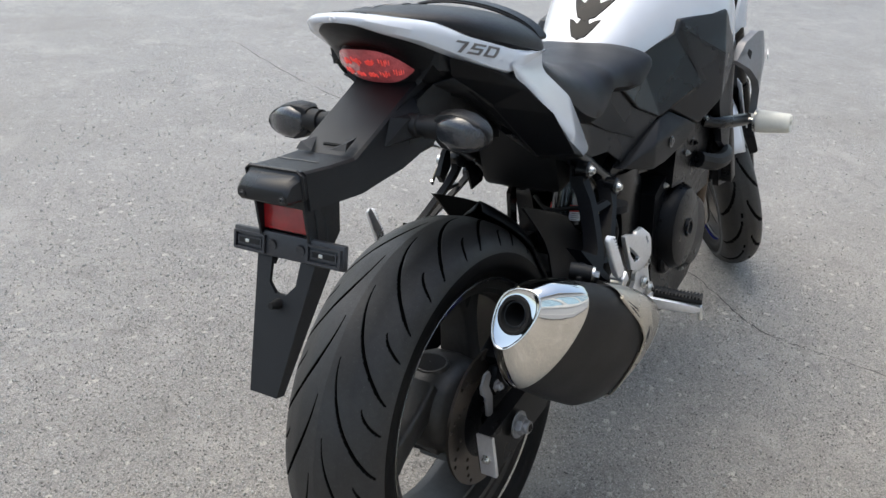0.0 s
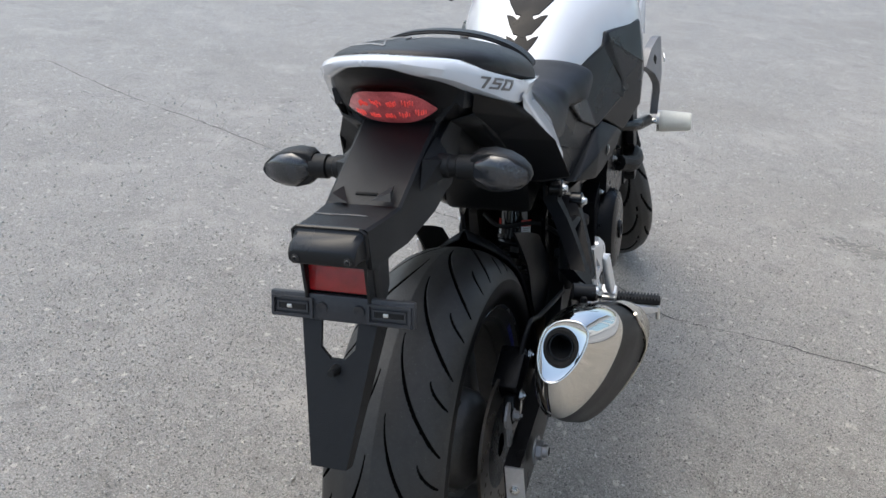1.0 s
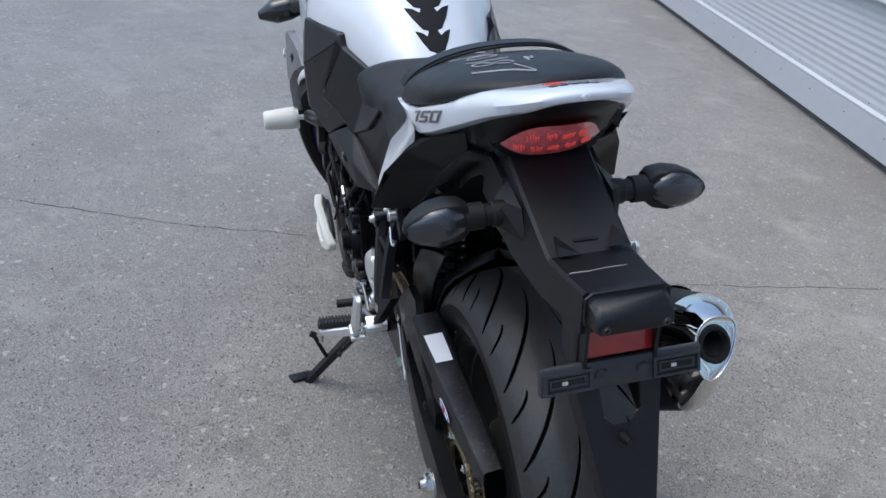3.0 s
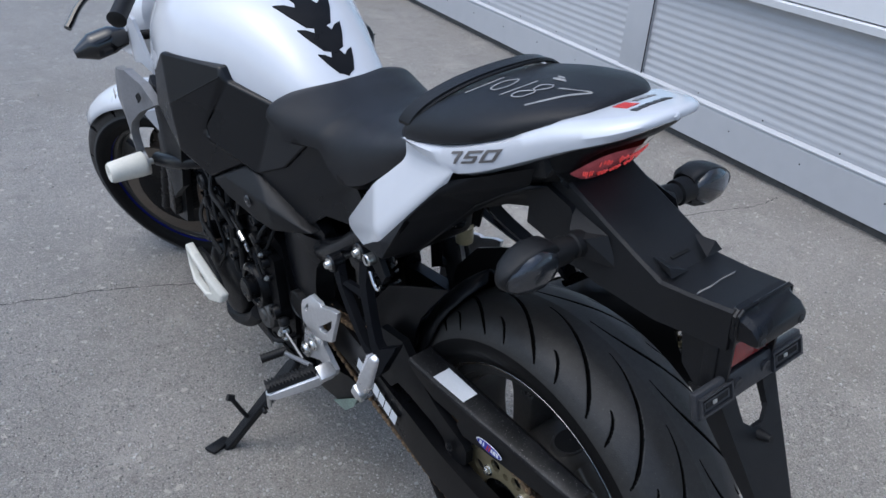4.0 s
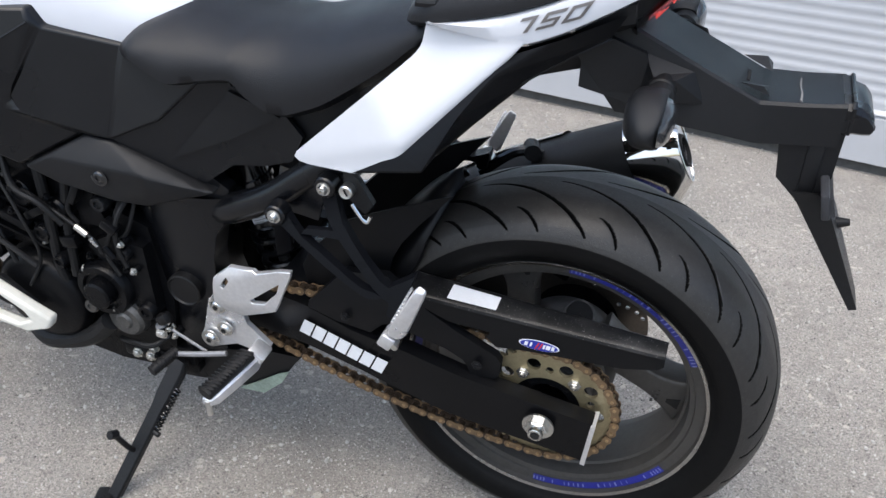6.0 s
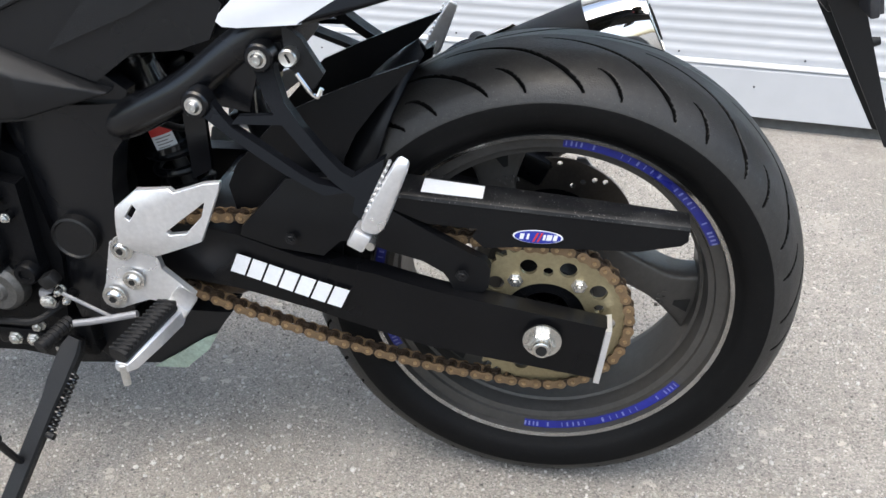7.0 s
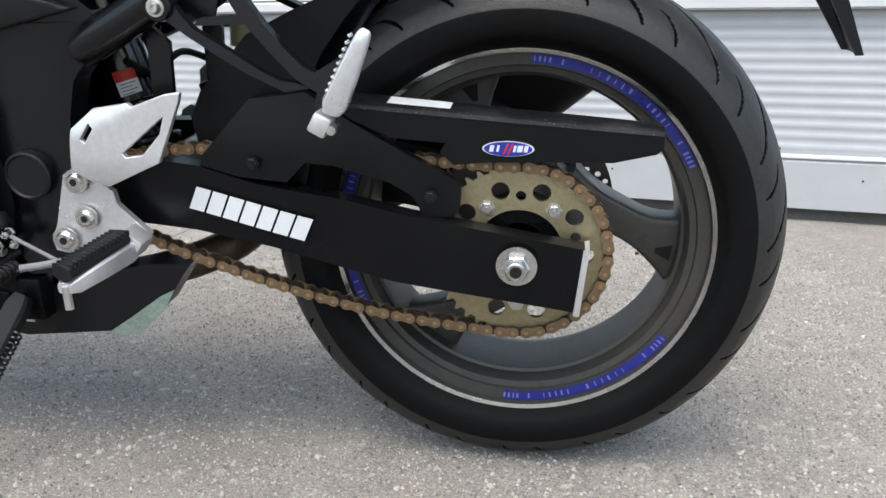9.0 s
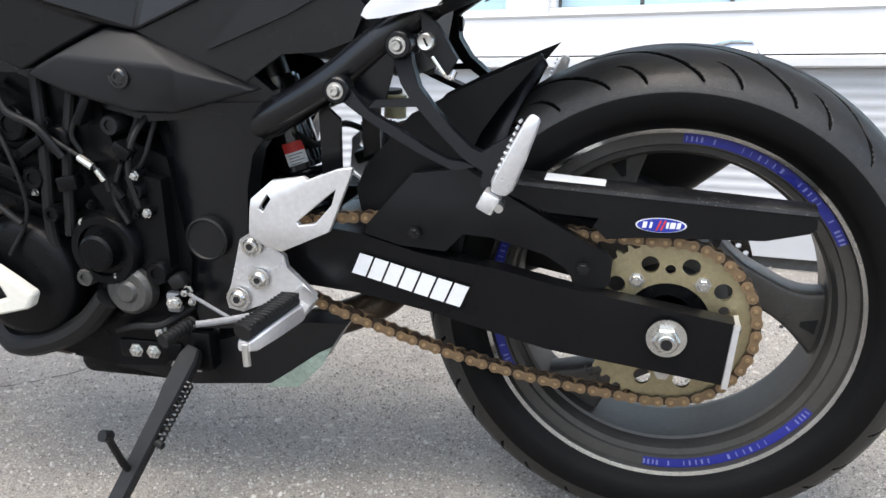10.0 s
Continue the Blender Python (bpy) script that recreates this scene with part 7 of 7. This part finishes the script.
steering = Matrix.Translation((0, -0.024, 0)) @ pose(1.36, 0, 0.30, 0, -24.5, 0) @ pose(0, 0, 0, 0, 0, STEER) @ pose(0, 0, 0, 0, 24.5, 0) @ Matrix.Translation((-1.36, 0, -0.30))


def front(name, bm, mat, parent, label="", angle=32):
    bmesh.ops.transform(bm, matrix=steering, verts=bm.verts)
    return part(name, bm, mat, parent, label, angle=angle)


FX, FZ = 1.552, -0.039
f_rim = turned(rim_profile(0.047, 0.2325), 96, (FX, 0, FZ), closed=True)
front_wheel = front("front_wheel", f_rim, GUNMETAL, BIKE, "gunmetal grey cast front wheel rim")
ft = tyre_mesh(0.300, 0.061, 480, 41, [(15, 0.15, 0.93, 0.42, 0.0, 0.0045, 0.0028)])
ft.transform(steering @ Matrix.Translation((FX, 0, FZ)))
o = new("tyre", ft)
o.parent = front_wheel
tagged(o, "black front tyre")
for k in range(3):
    b = spoke_mesh(radians(30 + 120 * k), 0.03, 0.205, 0.03, 0.018, 0.04, 0.02, 0.0)
    bmesh.ops.translate(b, vec=(FX, 0, FZ), verts=b.verts)
    front("spoke", b, GUNMETAL, front_wheel, angle=50)
front("hub", turned([(-0.06, 0.0), (-0.06, 0.035), (0.06, 0.035), (0.06, 0.0)], 30, (FX, 0, FZ)), GUNMETAL, front_wheel)
for s in (1, -1):
    d = holed([(x + FX, z + FZ) for x, z in ring(0.155, 64)], [[(x + FX, z + FZ) for x, z in ring(0.115, 48)]], s * 0.062, s * 0.067)
    front("brake_disc", d, DISC, front_wheel, "steel front brake disc")
    front("disc_carrier", turned([(s * 0.060, 0.03), (s * 0.066, 0.05), (s * 0.066, 0.118), (s * 0.062, 0.118)], 40, (FX, 0, FZ)), ENGINE, front_wheel)
    front("rim_tape", turned([(s * 0.0435, 0.2237), (s * 0.0420, 0.2110)], 64, (FX, 0, FZ)), BLUE, front_wheel, "blue rim tape")
fork_way = Vector((math.sin(radians(-24.5)), 0, math.cos(radians(24.5))))
for s in (1, -1):
    base = Vector((FX - 0.01, s * 0.100, FZ))
    fork = front("fork_leg", tube([base - fork_way * 0.02, base + fork_way * 0.30], 0.027, 18, 1), ENGINE, BIKE, "black fork lower leg")
    front("stanchion", tube([base + fork_way * 0.28, base + fork_way * 0.68], 0.0215, 18, 1), FRAME, fork, "black fork stanchion")
    front("brake_caliper", block((0.05, 0.05, 0.10), Matrix.Translation((FX - 0.13, s * 0.085, 0.07)), 0.01), ENGINE, fork)
# mudguard
rows = []
for i in range(17):
    a = radians(46 + 112 * i / 16)
    r = 0.322
    w = 0.072 * math.sin(math.pi * (0.18 + 0.70 * i / 16)) ** 0.5
    rows.append([((r - 0.035 * abs(u) ** 2.2) * math.cos(a) + FX, w * u, (r - 0.035 * abs(u) ** 2.2) * math.sin(a) + FZ) for u in np.linspace(-1, 1, 11)])
mg = front("front_mudguard", grid(rows), WHITE, BIKE, "pearl white front mudguard", angle=60)
mod = mg.modifiers.new("thick", "SOLIDIFY")
mod.thickness = 0.003
for s in (1, -1):
    wing = skin([(1.36, 0.24), (1.42, 0.27), (1.50, 0.255), (1.47, 0.18), (1.43, 0.08), (1.40, 0.08), (1.39, 0.16)], 0.092, 0.004, 0.001)
    if s < 0:
        bmesh.ops.scale(wing, vec=(1, -1, 1), verts=wing.verts)
    front("mudguard_stay", wing, WHITE, mg)
# radiator shrouds: grey scoops with a white upper blade
for f in (False, True):
    shy = lambda x, z: 0.262 - 0.20 * abs(x - 1.08) - 0.06 * abs(z - 0.37)
    sh = skin([(0.957, 0.412), (1.000, 0.446), (1.059, 0.464), (1.120, 0.454), (1.160, 0.424), (1.178, 0.372), (1.140, 0.356), (1.098, 0.350), (1.108, 0.300), (1.104, 0.256), (1.088, 0.262), (1.086, 0.310), (1.066, 0.346), (1.020, 0.382)], shy, 0.028, 0.010, 0.02)
    shroud = part("radiator_shroud", sh, GREY, BIKE, "silver grey radiator shroud", flip=f)
    bl = skin([(1.020, 0.452), (1.060, 0.560), (1.130, 0.600), (1.170, 0.520), (1.130, 0.460), (1.060, 0.470)], lambda x, z: 0.212 - 0.25 * abs(x - 1.08), 0.012, 0.005, 0.03)
    part("upper_blade", bl, WHITE, shroud, "white upper blade", flip=f)
    mark = skin([(1.110, 0.400), (1.127, 0.410), (1.144, 0.397), (1.127, 0.385)], lambda x, z: shy(x, z) + 0.001, 0.002, 0.0)
    # the shroud stays closed here; a dark plate paints the opening's shade
    part("slot", skin([(0.986, 0.424), (0.994, 0.433), (1.006, 0.424), (0.998, 0.410)], lambda x, z: shy(x, z) + 0.001, 0.002, 0.0), HOLE_SHADE, shroud, "dark plate painting the shade of an air slot", flip=f)
    part("emblem", mark, ALLOY, shroud, "plain silver emblem", flip=f)
    inner = skin([(0.935, 0.405), (0.985, 0.430), (1.060, 0.440), (1.140, 0.400), (1.120, 0.330), (1.100, 0.240), (1.060, 0.150), (0.960, 0.220), (0.925, 0.320)], lambda x, z: 0.205 - 0.25 * max(0, x - 1.02), 0.020, 0.004, 0.04)
    part("inner_shroud", inner, GRAIN, shroud, "black inner duct behind the shroud", flip=f)
    fp = skin([(1.03, 0.30), (1.06, 0.335), (1.12, 0.295), (1.19, 0.255), (1.17, 0.05), (1.10, 0.06)], 0.165, 0.02, 0.004)
    part("lower_shroud", fp, SATIN, shroud, flip=f)
# headlamp, yokes, bars
front("headlamp", grid([section(x, 0, z, w, h, 0.0) for x, z, w, h in ((1.30, 0.50, 0.07, 0.06), (1.34, 0.49, 0.11, 0.10), (1.42, 0.47, 0.105, 0.095), (1.50, 0.43, 0.06, 0.06))], True, True), WHITE, BIKE, "white headlamp cowl", 50)
yoke = front("yoke", block((0.06, 0.25, 0.03), Matrix.Translation((1.185, 0, 0.585)) @ pose(0, 0, 0, 0, -24.5, 0), 0.008), ENGINE, BIKE, "black top yoke")
front("instrument_panel", block((0.05, 0.18, 0.09), Matrix.Translation((1.27, 0, 0.66)) @ pose(0, 0, 0, 0, 40, 0), 0.012), SATIN, yoke)
bars = part("handlebar", tube([(0.955, 0.255, 0.606), (1.00, 0.215, 0.630), (1.09, 0.10, 0.665), (1.145, 0.0, 0.660), (1.19, -0.10, 0.665), (1.25, -0.28, 0.670), (1.28, -0.42, 0.665)], 0.011, 12), GLOSS, BIKE, "black handlebar turned to the left")
for s, a, b, tip in ((1, (0.940, 0.268, 0.596), (1.010, 0.206, 0.634), (1.020, 0.337, 0.579)), (-1, (1.282, -0.44, 0.664), (1.25, -0.30, 0.668), (1.36, -0.42, 0.650))):
    a, b = Vector(a), Vector(b)
    part("grip", tube([a, a.lerp(b, 0.04), a.lerp(b, 0.12), b], [0.012, 0.019, 0.0170, 0.0170], 16, 1), RUBBER, bars, "black rubber grip")
    part("switch_box", block((0.050, 0.045, 0.045), Matrix.Translation(b.lerp(a, -0.25)) @ pose(0, 0, 0, 0, 0, -40), 0.010), SATIN, bars)
    part("lever", tube([tip, Vector(tip).lerp(b, 0.45) + Vector((0.035, 0.01, 0.014)), b + Vector((0.060, 0.010, 0.008))], [0.0075, 0.0065, 0.0075], 8), GLOSS, bars, "black hand lever")
for s in (1, -1):
    # the indicators turn with the fork
    over = Matrix() if s > 0 else steering @ Matrix.Diagonal((1, -1, 1, 1)) @ steering.inverted()
    stem = tube([(1.16, 0.14, 0.495), (1.165, 0.20, 0.500)], 0.011, 12, 1)
    body = tube([(1.165, 0.190, 0.500), (1.168, 0.222, 0.498), (1.172, 0.262, 0.490), (1.175, 0.300, 0.482)], [0.020, 0.031, 0.031, 0.010], 18, squash=0.95)
    for b in (stem, body):
        bmesh.ops.transform(b, matrix=over, verts=b.verts)
    fi = part("front_indicator", stem, RUBBER, BIKE, "black front indicator stalk")
    part("body", body, GLOSS, fi, "black front indicator body", angle=50)
